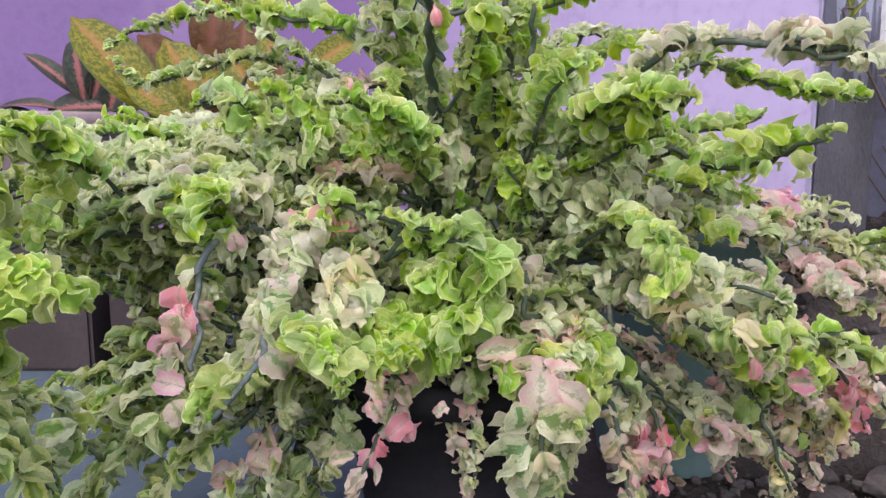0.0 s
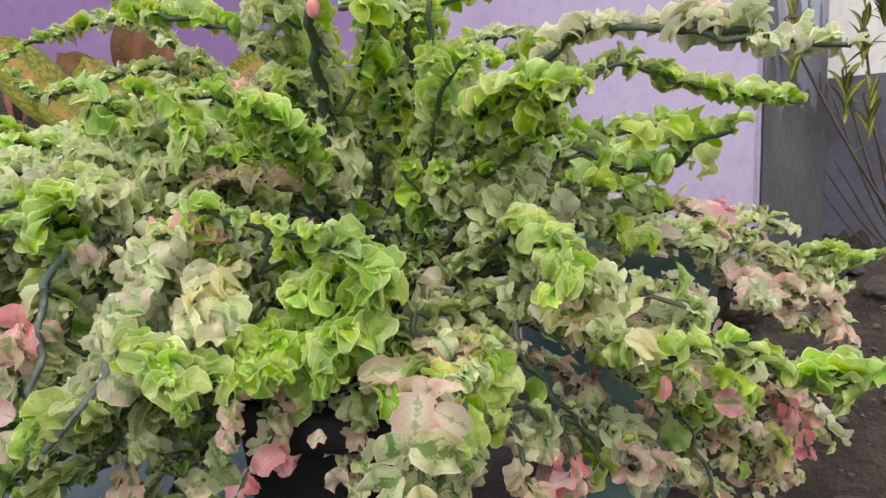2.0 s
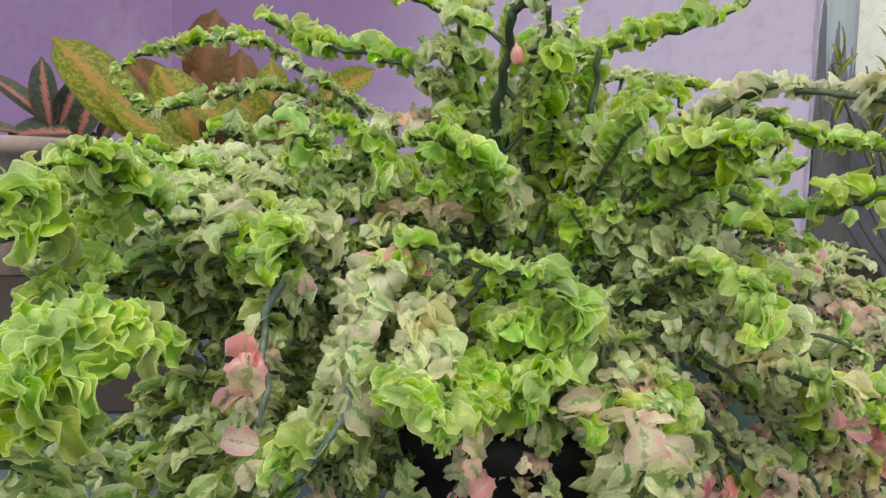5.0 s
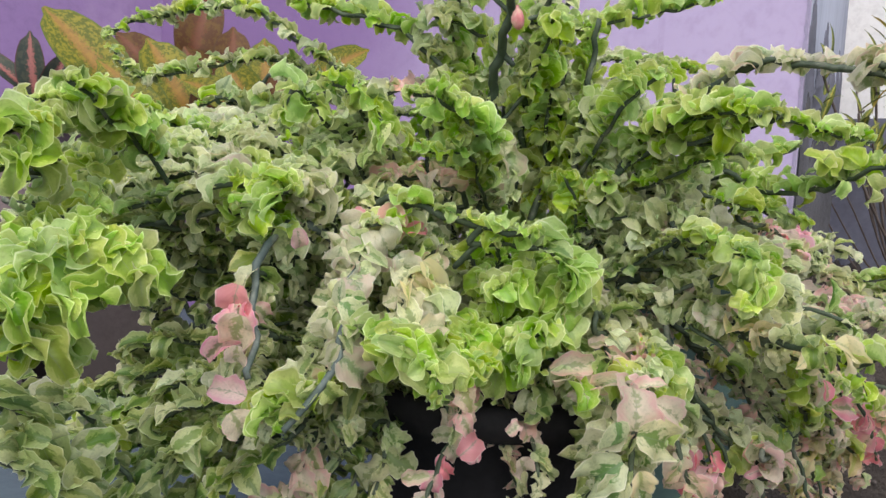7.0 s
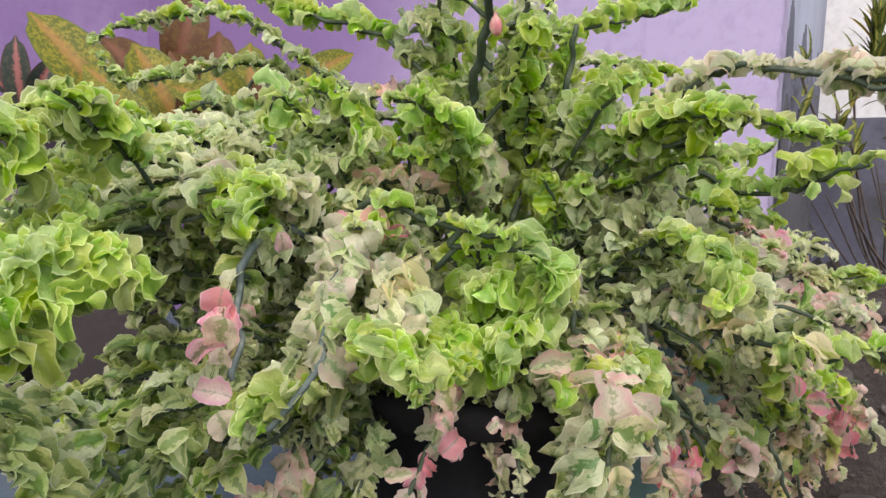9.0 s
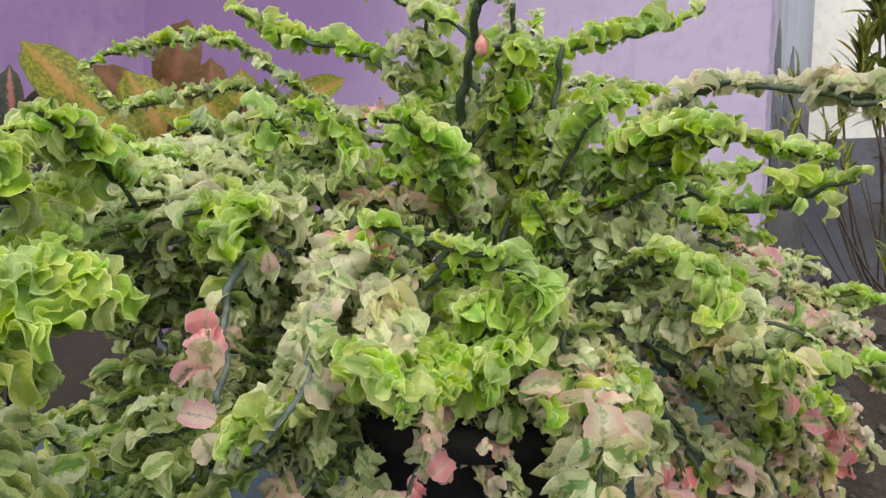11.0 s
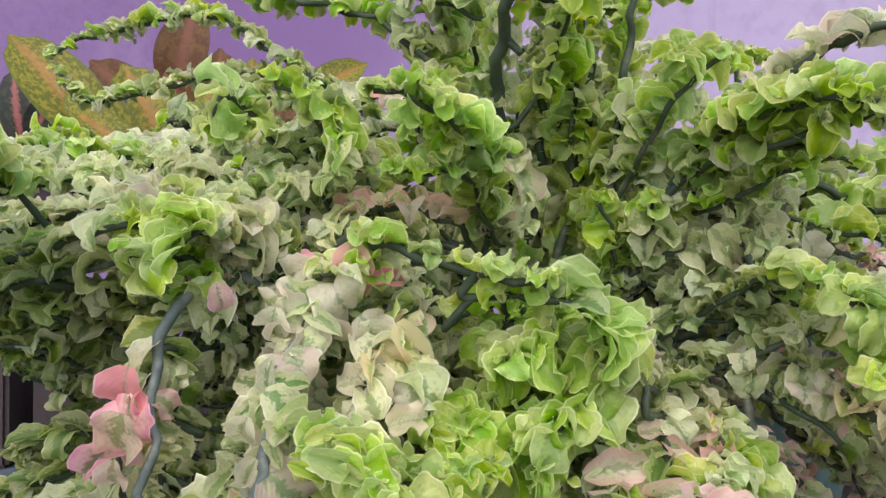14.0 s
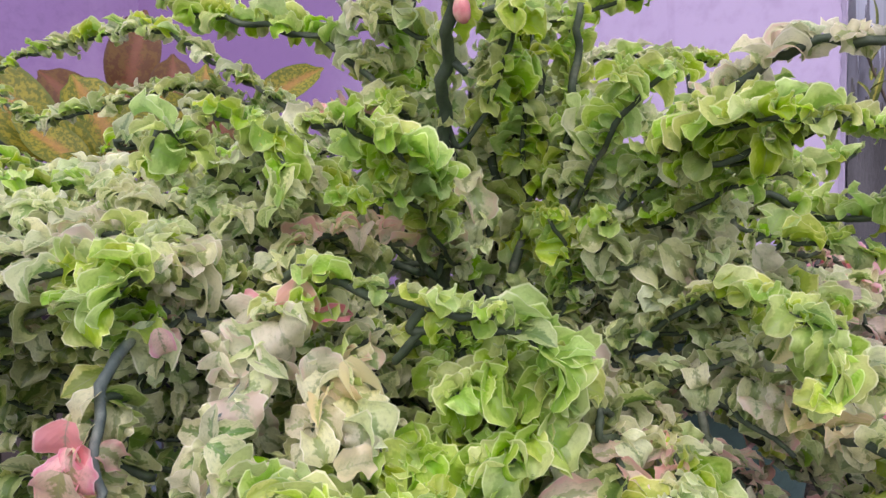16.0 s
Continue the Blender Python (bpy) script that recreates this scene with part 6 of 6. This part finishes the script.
rosette("P", 0.022, 4, (-0.244, 1.003, 0.689), lone=False, face=(0.0, -0.6, 0.8))
rosette("C", 0.024, 4, (-0.399, 0.996, 0.591), lone=False, face=(0.0, -0.6, 0.8))
rosette("P", 0.022, 4, (-0.454, 0.953, 0.630), lone=False, face=(0.0, -0.6, 0.8))
rosette("P", 0.023, 4, (-0.358, 1.088, 0.698), lone=False, face=(0.0, -0.6, 0.8))
rosette("S", 0.022, 4, (-0.179, 0.998, 0.679), lone=False, face=(0.0, -0.6, 0.8))
rosette("P", 0.022, 4, (-0.298, 1.040, 0.722), lone=False, face=(0.0, -0.6, 0.8))
rosette("C", 0.024, 4, (-0.398, 1.220, 0.732), lone=False, face=(0.0, -0.6, 0.8))
rosette("P", 0.023, 4, (-0.415, 1.038, 0.683), lone=False, face=(0.0, -0.6, 0.8))
rosette("P", 0.021, 4, (-0.157, 1.031, 0.709), lone=False, face=(0.0, -0.6, 0.8))
rosette("S", 0.020, 4, (-0.434, 0.954, 0.678), lone=False, face=(0.0, -0.6, 0.8))

# leaves: those on the side of the path are objects of their own, the rest one mesh
rest = sorted(set(range(len(LEAVES))) - set(SINGLE), key=lambda i: LEAVES[i][2].translation.y)
NEAR = SINGLE + rest[:max(0, 330 - len(SINGLE))]
near_set = set(NEAR)
for i in NEAR:
    kind, k, m, stem = LEAVES[i]
    put("leaf", leaf_mesh(kind, k), stem, "", Matrix.Translation(-BASE) @ m)
vs, fs, us, ms, base = [], [], [], [], 0
KINDS = list(LEAF)
for i, (kind, k, m, stem) in enumerate(LEAVES):
    if i in near_set:
        continue
    v, f, uv = SHAPES[k]
    a = np.array(m)
    vs.append(v @ a[:3, :3].T + a[:3, 3] - np.array(BASE))
    fs += [tuple(c + base for c in q) for q in f]
    us.append(uv)
    ms += [KINDS.index(kind)] * len(f)
    base += len(v)
me = mesh_of("foliage", np.concatenate(vs).tolist(), fs, [LEAF[k] for k in KINDS], np.concatenate(us), ms)
tagged(put("foliage", me, shrub), "curled variegated leaves, cream, green and pink", kind="stuff")


# ---------- broad-leaved pot plants against the wall ----------
rngp = random.Random(21)


def broad_leaf(parent, at, base, tip, width, mat, curl=0.5, fold=0.35, face=(0.0, -1.0, 0.35), wave=0.35):
    """One broad leaf from base to tip, its upper side towards face."""
    v, f, uv = leaf_shape(rngp, 8, 12, width, fold, curl, wave, 0.4, 0.9)
    x = Vector(tip) - Vector(base)
    length = x.length * 1.06
    x.normalize()
    y = Vector(face).cross(x).normalized()
    z = x.cross(y)
    m = Matrix(((x.x, y.x, z.x, base[0] - at[0]), (x.y, y.y, z.y, base[1] - at[1]), (x.z, y.z, z.z, base[2] - at[2]), (0, 0, 0, 1)))
    m = m @ pose(0, 0, 0, 0, -math.degrees(curl) * 0.4, 0) @ Matrix.Diagonal((length, length, length, 1))
    return put("leaf", mesh_of("leaf", [tuple(p) for p in v], f, [mat], uv), parent, "", m)


def stalk(parent, at, r, *pts, name="stalk", mat=None):
    return put(name, tube(spline(pts, 6) - np.array(at), r, r * 0.6, 6, name, mat or STEM), parent)


def red_plant():
    at = (-1.16, 2.26, 0.76)
    ob = thing("aglaonema", at, "aglaonema with dark green leaves and red veins in a clay pot", "potted plant")
    foot = (-1.10, 2.26, 0.80)
    for base, tip, w, fc in (((-1.066, 2.2, 0.817), (-1.087, 2.2, 0.997), 0.44, (0.1, -1, 0.2)),
                             ((-1.082, 2.2, 0.834), (-1.23, 2.2, 0.953), 0.32, (0.1, -0.7, 0.7)),
                             ((-1.178, 2.2, 0.781), (-0.953, 2.2, 0.801), 0.42, (0, -0.7, 0.7)),
                             ((-1.152, 2.2, 0.794), (-1.328, 2.2, 0.801), 0.32, (0, -0.6, 0.8)),
                             ((-0.992, 2.2, 0.789), (-0.942, 2.2, 0.925), 0.6, (0.2, -1, 0.2)),
                             ((-1.04, 2.2, 0.822), (-0.99, 2.2, 0.948), 0.5, (0.3, -1, 0.3)),
                             ((-1.221, 2.2, 0.773), (-1.391, 2.2, 0.756), 0.35, (0, -0.6, 0.8)),
                             ((-0.934, 2.2, 0.781), (-0.875, 2.2, 0.863), 0.5, (0.2, -1, 0.4))):
        broad_leaf(ob, at, base, tip, w, REDLEAF, 0.5, 0.4, fc)
        stalk(ob, at, 0.005, foot, tuple((a + b) / 2 for a, b in zip(foot, base)), base, mat=BROWNPOT)


def mottled_plant():
    at = (-0.42, 1.9, 0.6)
    ob = thing("dieffenbachia", at, "broad-leaved dieffenbachia, yellow-green leaves mottled with orange and brown", "potted plant")
    foot = (-0.45, 1.89, 0.60)
    for base, tip, w, mat, fc in (((-0.691, 1.78, 0.772), (-0.892, 1.81, 0.988), 0.44, MOTTLED, (0.3, -1, 0.3)),
                                  ((-0.589, 1.86, 0.891), (-0.557, 1.89, 1.082), 0.56, RUSSET, (0.2, -1, 0.1)),
                                  ((-0.602, 1.72, 0.74), (-0.758, 1.75, 0.874), 0.44, MOTTLED, (0.1, -1, 0.5)),
                                  ((-0.293, 1.62, 0.843), (-0.181, 1.65, 0.924), 0.46, MOTTLED, (-0.1, -1, 0.3)),
                                  ((-0.607, 1.82, 0.814), (-0.752, 1.85, 0.953), 0.5, RUSSET, (0.2, -1, 0.3)),
                                  ((-0.424, 1.68, 0.773), (-0.567, 1.71, 0.839), 0.46, MOTTLED, (0.1, -1, 0.5)),
                                  ((-0.478, 1.82, 0.811), (-0.494, 1.85, 0.984), 0.55, RUSSET, (0.0, -1, 0.2)),
                                  ((-0.396, 1.74, 0.795), (-0.411, 1.77, 0.949), 0.55, MOTTLED, (0.0, -1, 0.3)),
                                  ((-0.309, 1.6, 0.801), (-0.287, 1.63, 0.862), 0.6, RUSSET, (-0.1, -1, 0.4)),
                                  ((-0.552, 1.66, 0.727), (-0.676, 1.69, 0.762), 0.42, MOTTLED, (0.1, -1, 0.6)),
                                  ((-0.55, 1.76, 0.742), (-0.666, 1.79, 0.932), 0.55, MOTTLED, (0.2, -1, 0.3)),
                                  ((-0.48, 1.79, 0.731), (-0.592, 1.82, 0.925), 0.55, RUSSET, (0.1, -1, 0.3)),
                                  ((-0.405, 1.71, 0.737), (-0.494, 1.74, 0.893), 0.55, MOTTLED, (0.1, -1, 0.4)),
                                  ((-0.606, 1.69, 0.745), (-0.731, 1.72, 0.829), 0.5, MOTTLED, (0.1, -1, 0.5)),
                                  ((-0.338, 1.66, 0.731), (-0.377, 1.69, 0.872), 0.55, RUSSET, (0.0, -1, 0.3)),
                                  ((-0.507, 1.73, 0.723), (-0.529, 1.76, 0.863), 0.6, RUSSET, (0.0, -1, 0.3))):
        broad_leaf(ob, at, base, tip, w, mat, 0.55, 0.3, fc)
        stalk(ob, at, 0.006, foot, (foot[0] * 0.4 + base[0] * 0.6, foot[1] * 0.4 + base[1] * 0.6, base[2] - 0.04), base, mat=BROWNPOT)


def croton():
    at = (1.58, 2.02, 0.36)
    ob = thing("croton", at, "croton with narrow dark green and yellow-veined leaves on bare grey twigs", "potted plant")
    heads = (((0.938, 1.731, 0.95), 8, 0.10), ((1.13, 1.85, 0.86), 8, 0.12), ((1.25, 1.90, 1.10), 40, 0.13), ((1.30, 1.90, 1.26), 44, 0.13), ((1.33, 1.92, 1.02), 40, 0.13),
             ((1.20, 1.90, 1.00), 8, 0.11), ((1.38, 1.88, 1.14), 40, 0.13), ((1.42, 1.95, 1.28), 36, 0.13), ((1.38, 1.90, 0.80), 18, 0.12), ((1.33, 1.85, 0.60), 10, 0.11),
             ((1.22, 1.90, 0.80), 8, 0.10), ((1.46, 1.95, 1.40), 30, 0.13), ((1.28, 1.88, 1.38), 30, 0.12), ((1.45, 1.9, 0.98), 30, 0.13))
    for k, (head, n, size) in enumerate(heads):
        foot = (1.58 + rngp.uniform(-0.08, 0.05), 2.0 + rngp.uniform(-0.06, 0.06), 0.36)
        mid = (foot[0] * 0.5 + head[0] * 0.5 + rngp.uniform(-0.05, 0.03), foot[1] * 0.5 + head[1] * 0.5, foot[2] * 0.55 + head[2] * 0.45 - 0.08)
        top = Vector(head) + Vector((rngp.uniform(-0.02, 0.02), 0, 0.05))
        stalk(ob, at, 0.0046, foot, mid, tuple(head), tuple(top), name="twig", mat=BARK)
        for i in range(n):
            a = i * 2.4 + k
            el = rngp.uniform(0.75, 1.45) if rngp.random() < 0.8 else rngp.uniform(-0.2, 0.7)
            b = Vector(head) + Vector((0, 0, 0.16 * i / n - 0.09))
            d = Vector((math.cos(a) * math.cos(el), math.sin(a) * math.cos(el), math.sin(el)))
            mat = AMBER if rngp.random() < 0.03 and k > 0 else CROTON
            fc = Vector((0, -0.4, 1)) - d * 0.2
            broad_leaf(ob, at, tuple(b), tuple(b + d * size * rngp.uniform(0.55, 0.95)), rngp.uniform(0.17, 0.26), mat, rngp.uniform(0.2, 1.1), 0.3, tuple(fc))
    for _ in range(9):
        foot = (1.58 + rngp.uniform(-0.1, 0.06), 2.0 + rngp.uniform(-0.08, 0.06), 0.36)
        tip = (rngp.uniform(1.0, 1.4), rngp.uniform(1.78, 1.98), rngp.uniform(0.62, 1.05))
        stalk(ob, at, 0.0035, foot, (foot[0] * 0.45 + tip[0] * 0.55, foot[1] * 0.5 + tip[1] * 0.5, foot[2] * 0.6 + tip[2] * 0.4 - 0.05), tip, name="twig", mat=BARK)


def cup():
    at = (-0.79, 2.13, 0.29)
    ob = thing("cup", at, "small bright red plastic cup on the brown block", "cup")
    red = surface("red_plastic", (0.62, 0.05, 0.05), (0.55, 0.04, 0.045), 0.45, 20.0, 120.0, 0.1)
    part("body", lathe([(0.032, 0), (0.035, 0.002), (0.044, 0.085), (0.048, 0.09), (0.048, 0.096), (0.043, 0.096), (0.035, 0.015)], 32), red, ob, "", True)


cup()
red_plant()
mottled_plant()
croton()


# ---------- the pink bud on the main stem ----------
def bud():
    """A plump closed bud of overlapping bracts, hanging from a short stalk."""
    prof = [(0.0006, -0.034), (0.0035, -0.033), (0.0085, -0.028), (0.0108, -0.020), (0.0105, -0.012), (0.0078, -0.005), (0.0035, 0.0), (0.0025, 0.006)]
    bm = lathe(prof, 20)
    for v in bm.verts:
        a = math.atan2(v.co.y, v.co.x)
        k = 1 + 0.16 * math.sin(3 * a + v.co.z * 60) * min(1, max(0, -v.co.z / 0.02))
        v.co.x, v.co.y = v.co.x * k, v.co.y * k
    ob = part("flower_bud", bm, BUD, shrub, "plump closed pink flower bud", True)
    ob.matrix_basis = Matrix.Translation(Vector((-0.010, 0.950, 0.854)) - BASE) @ pose(0, 0, 0, 8, -10, 0) @ Matrix.Scale(0.74, 4)


BUD = surface("bud_pink", (0.60, 0.20, 0.22), (0.66, 0.36, 0.34), 0.5, 60.0, 220.0, 0.3, c=(0.62, 0.42, 0.32), depth=0.001)
bud()


# ---------- stones ----------
def stone_mesh(seed, flat=0.6):
    bm = bmesh.new()
    bmesh.ops.create_icosphere(bm, subdivisions=3, radius=0.5)
    for v in bm.verts:
        p = v.co.copy()
        q = p * 2.0 + Vector((seed * 3.1, seed, 0))
        k = 1 + 0.3 * noise.noise(q) + 0.16 * noise.noise(q * 2.7) + 0.07 * noise.noise(q * 7)
        # chipped faces
        for d in (Vector((1, 0.3, 0.5)), Vector((-0.6, 1, 0.2)), Vector((0.2, -1, 0.6)), Vector((-0.8, -0.5, 0.7)), Vector((0, 0.2, 1))):
            d = d.normalized()
            over = (p * k).dot(d) - 0.36
            if over > 0:
                p = p - d * over * 0.8 / k
        v.co = Vector((p.x * k, p.y * k * 0.8, p.z * k * flat))
    return bm_mesh("stone", bm, ROCK, False)


STONES = [stone_mesh(i, 0.45 + 0.07 * i) for i in range(5)]
for i, (x, y, s, r) in enumerate(((0.90, 1.36, 0.15, 20), (1.10, 1.40, 0.17, 70), (0.74, 1.30, 0.10, 10), (1.02, 1.27, 0.11, 130), (1.22, 1.33, 0.12, 40), (0.82, 1.22, 0.08, 100),
                                  (1.30, 1.62, 0.16, 160), (0.95, 1.16, 0.08, 10), (0.68, 1.18, 0.07, 60), (1.12, 1.18, 0.08, 80), (1.18, 1.52, 0.11, 15), (0.86, 1.1, 0.06, 15),
                                  (1.00, 1.48, 0.09, 50), (1.35, 1.45, 0.10, 95), (0.78, 1.42, 0.07, 140), (1.26, 1.2, 0.07, 33), (1.42, 1.7, 0.1, 75), (0.97, 1.38, 0.06, 120))):
    ob = put("rock", STONES[i % 5], None, "", pose(x, y, s * 0.14, 8 * (i % 3) - 8, 6 * (i % 2), r) @ Matrix.Scale(s, 4))
    tagged(ob, "rough chipped grey-brown rock lying on the soil", "rock", "rocks on the soil")


rgs = random.Random(31)
for i in range(22):
    x, y, size = rgs.uniform(0.62, 1.42), rgs.uniform(1.46, 1.66), rgs.uniform(0.05, 0.12)
    ob = put("rock", STONES[i % 5], None, "", pose(x, y, mound_height(x, y) + size * 0.08, rgs.uniform(-20, 20), rgs.uniform(-20, 20), rgs.uniform(0, 360)) @ Matrix.Scale(size, 4))
    tagged(ob, "rough grey-brown rock lying on the heap of rubble", "rock", "rocks on the soil")


def leaf_litter():
    """Dry fallen leaves on the soil."""
    rg = random.Random(14)
    dry = leaf_material("dry_leaf", (0.22, 0.15, 0.09), (0.36, 0.27, 0.17), (0.40, 0.30, 0.2), 0.2, vary=0.3, through_light=0.1)
    vs, fs, us, base = [], [], [], 0
    for _ in range(60):
        v, f, uv = SHAPES[rg.randrange(len(SHAPES))]
        a, s = rg.uniform(0, 6.28), rg.uniform(0.015, 0.035)
        rot = np.array([[math.cos(a), -math.sin(a), 0], [math.sin(a), math.cos(a), 0], [0, 0, 0.6]])
        vs.append((v * s) @ rot.T + np.array([rg.uniform(0.4, 1.4), rg.uniform(0.9, 1.5), 0.012]))
        fs += [tuple(c + base for c in q) for q in f]
        us.append(uv)
        base += len(v)
    tagged(put("leaf_litter", mesh_of("leaf_litter", np.concatenate(vs).tolist(), fs, [dry], np.concatenate(us))), "dry brown fallen leaves scattered on the soil", "leaf litter", kind="stuff")


leaf_litter()


def gravel():
    rg = random.Random(8)
    bm = bmesh.new()
    bmesh.ops.create_icosphere(bm, subdivisions=1, radius=0.5)
    unit_v = np.array([tuple(v.co) for v in bm.verts])
    unit_f = [tuple(v.index for v in f.verts) for f in bm.faces]
    bm.free()
    vs, fs, base = [], [], 0
    for _ in range(1300):
        x, y, s = rg.uniform(0.35, 1.45), rg.uniform(0.95, 1.75), 0.006 + 0.03 * rg.random() ** 2.5
        wob = np.array([[1 + rg.uniform(-0.25, 0.25)] for _ in unit_v])
        a = rg.uniform(0, 6.28)
        rot = np.array([[math.cos(a), -math.sin(a), 0], [math.sin(a), math.cos(a), 0], [0, 0, 0.65]])
        z = max(0.0, mound_height(x, y))
        vs.append((unit_v * wob * s) @ rot.T + np.array([x, y, z + s * 0.2]))
        fs += [tuple(c + base for c in f) for f in unit_f]
        base += len(unit_v)
    tagged(put("gravel", mesh_of("gravel", np.concatenate(vs).tolist(), fs, [ROCK], smooth=False)), "loose gravel and clods scattered over the soil", "gravel", kind="stuff")


gravel()


# ---------- wear on the pillar ----------
def ragged_band(name, a, b, z0, z1, amp, mat, label, proud=0.006, n=160, top_only=True):
    """A thin coat on a wall face between a and b with a ragged upper edge."""
    d = (b - a)
    out_dir = Vector((d.y, -d.x, 0)).normalized() * proud
    bm = bmesh.new()
    rows = []
    for i in range(n + 1):
        p = a + d * (i / n)
        zt = z1 + amp * (noise.noise(Vector((i * 0.035, z1, 0))) + 0.4 * noise.noise(Vector((i * 0.12, z1, 5))) + 0.12 * noise.noise(Vector((i * 0.4, z1, 9))))
        rows.append([bm.verts.new((p + out_dir) + Vector((0, 0, z0))), bm.verts.new((p + out_dir) + Vector((0, 0, zt))), bm.verts.new(p + Vector((0, 0, zt + 0.004)))])
    for r, s in zip(rows, rows[1:]):
        bm.faces.new((r[0], s[0], s[1], r[1])), bm.faces.new((r[1], s[1], s[2], r[2]))
    return tagged(put(name, bm_mesh(name, bm, mat)), label, "trim", kind="structure")


CEMENT = surface("damp_cement", (0.06, 0.06, 0.07), (0.10, 0.10, 0.115), 0.85, 5.0, 50.0, 0.7, c=(0.04, 0.04, 0.045), depth=0.008)
pa = EDGE + BACK_DIR * 0.008 + WALL_DIR * 0.003
ragged_band("trim_damp", pa, EDGE + WALL_DIR * 0.003 + BACK_DIR * 0.41, 0.0, 1.02, 0.2, DADO, "grey damp-stained plaster coat on the pillar", 0.003)
ragged_band("trim_cement", pa, EDGE + WALL_DIR * 0.003 + BACK_DIR * 0.41, 0.0, 0.84, 0.16, CEMENT, "dark damp cement coat on the pillar foot")


LILAC = surface("pale_lilac_plaster", (0.36, 0.32, 0.46), (0.28, 0.25, 0.36), 0.75, 6.0, 50.0, 0.4, c=(0.26, 0.25, 0.32))


def ragged_edge():
    """Chipped pale plaster along the pillar's corner."""
    rg = random.Random(4)
    bm = bmesh.new()
    rows = []
    for i in range(150):
        z = 0.4 + 2.4 * i / 149
        w1, w2 = rg.uniform(0.001, 0.006), rg.uniform(0.001, 0.005)
        c = EDGE + WALL_DIR * 0.005 - BACK_DIR * 0.004
        rows.append([bm.verts.new(EDGE - WALL_DIR * w1 - BACK_DIR * 0.002 + Vector((0, 0, z))), bm.verts.new(c + Vector((0, 0, z))), bm.verts.new(EDGE + BACK_DIR * w2 + WALL_DIR * 0.006 + Vector((0, 0, z)))])
    for r, s in zip(rows, rows[1:]):
        bm.faces.new((r[0], r[1], s[1], s[0])), bm.faces.new((r[1], r[2], s[2], s[1]))
    tagged(put("trim_edge", bm_mesh("trim_edge", bm, LILAC)), "chipped pale plaster edge of the pillar", "trim", kind="structure")


ragged_edge()
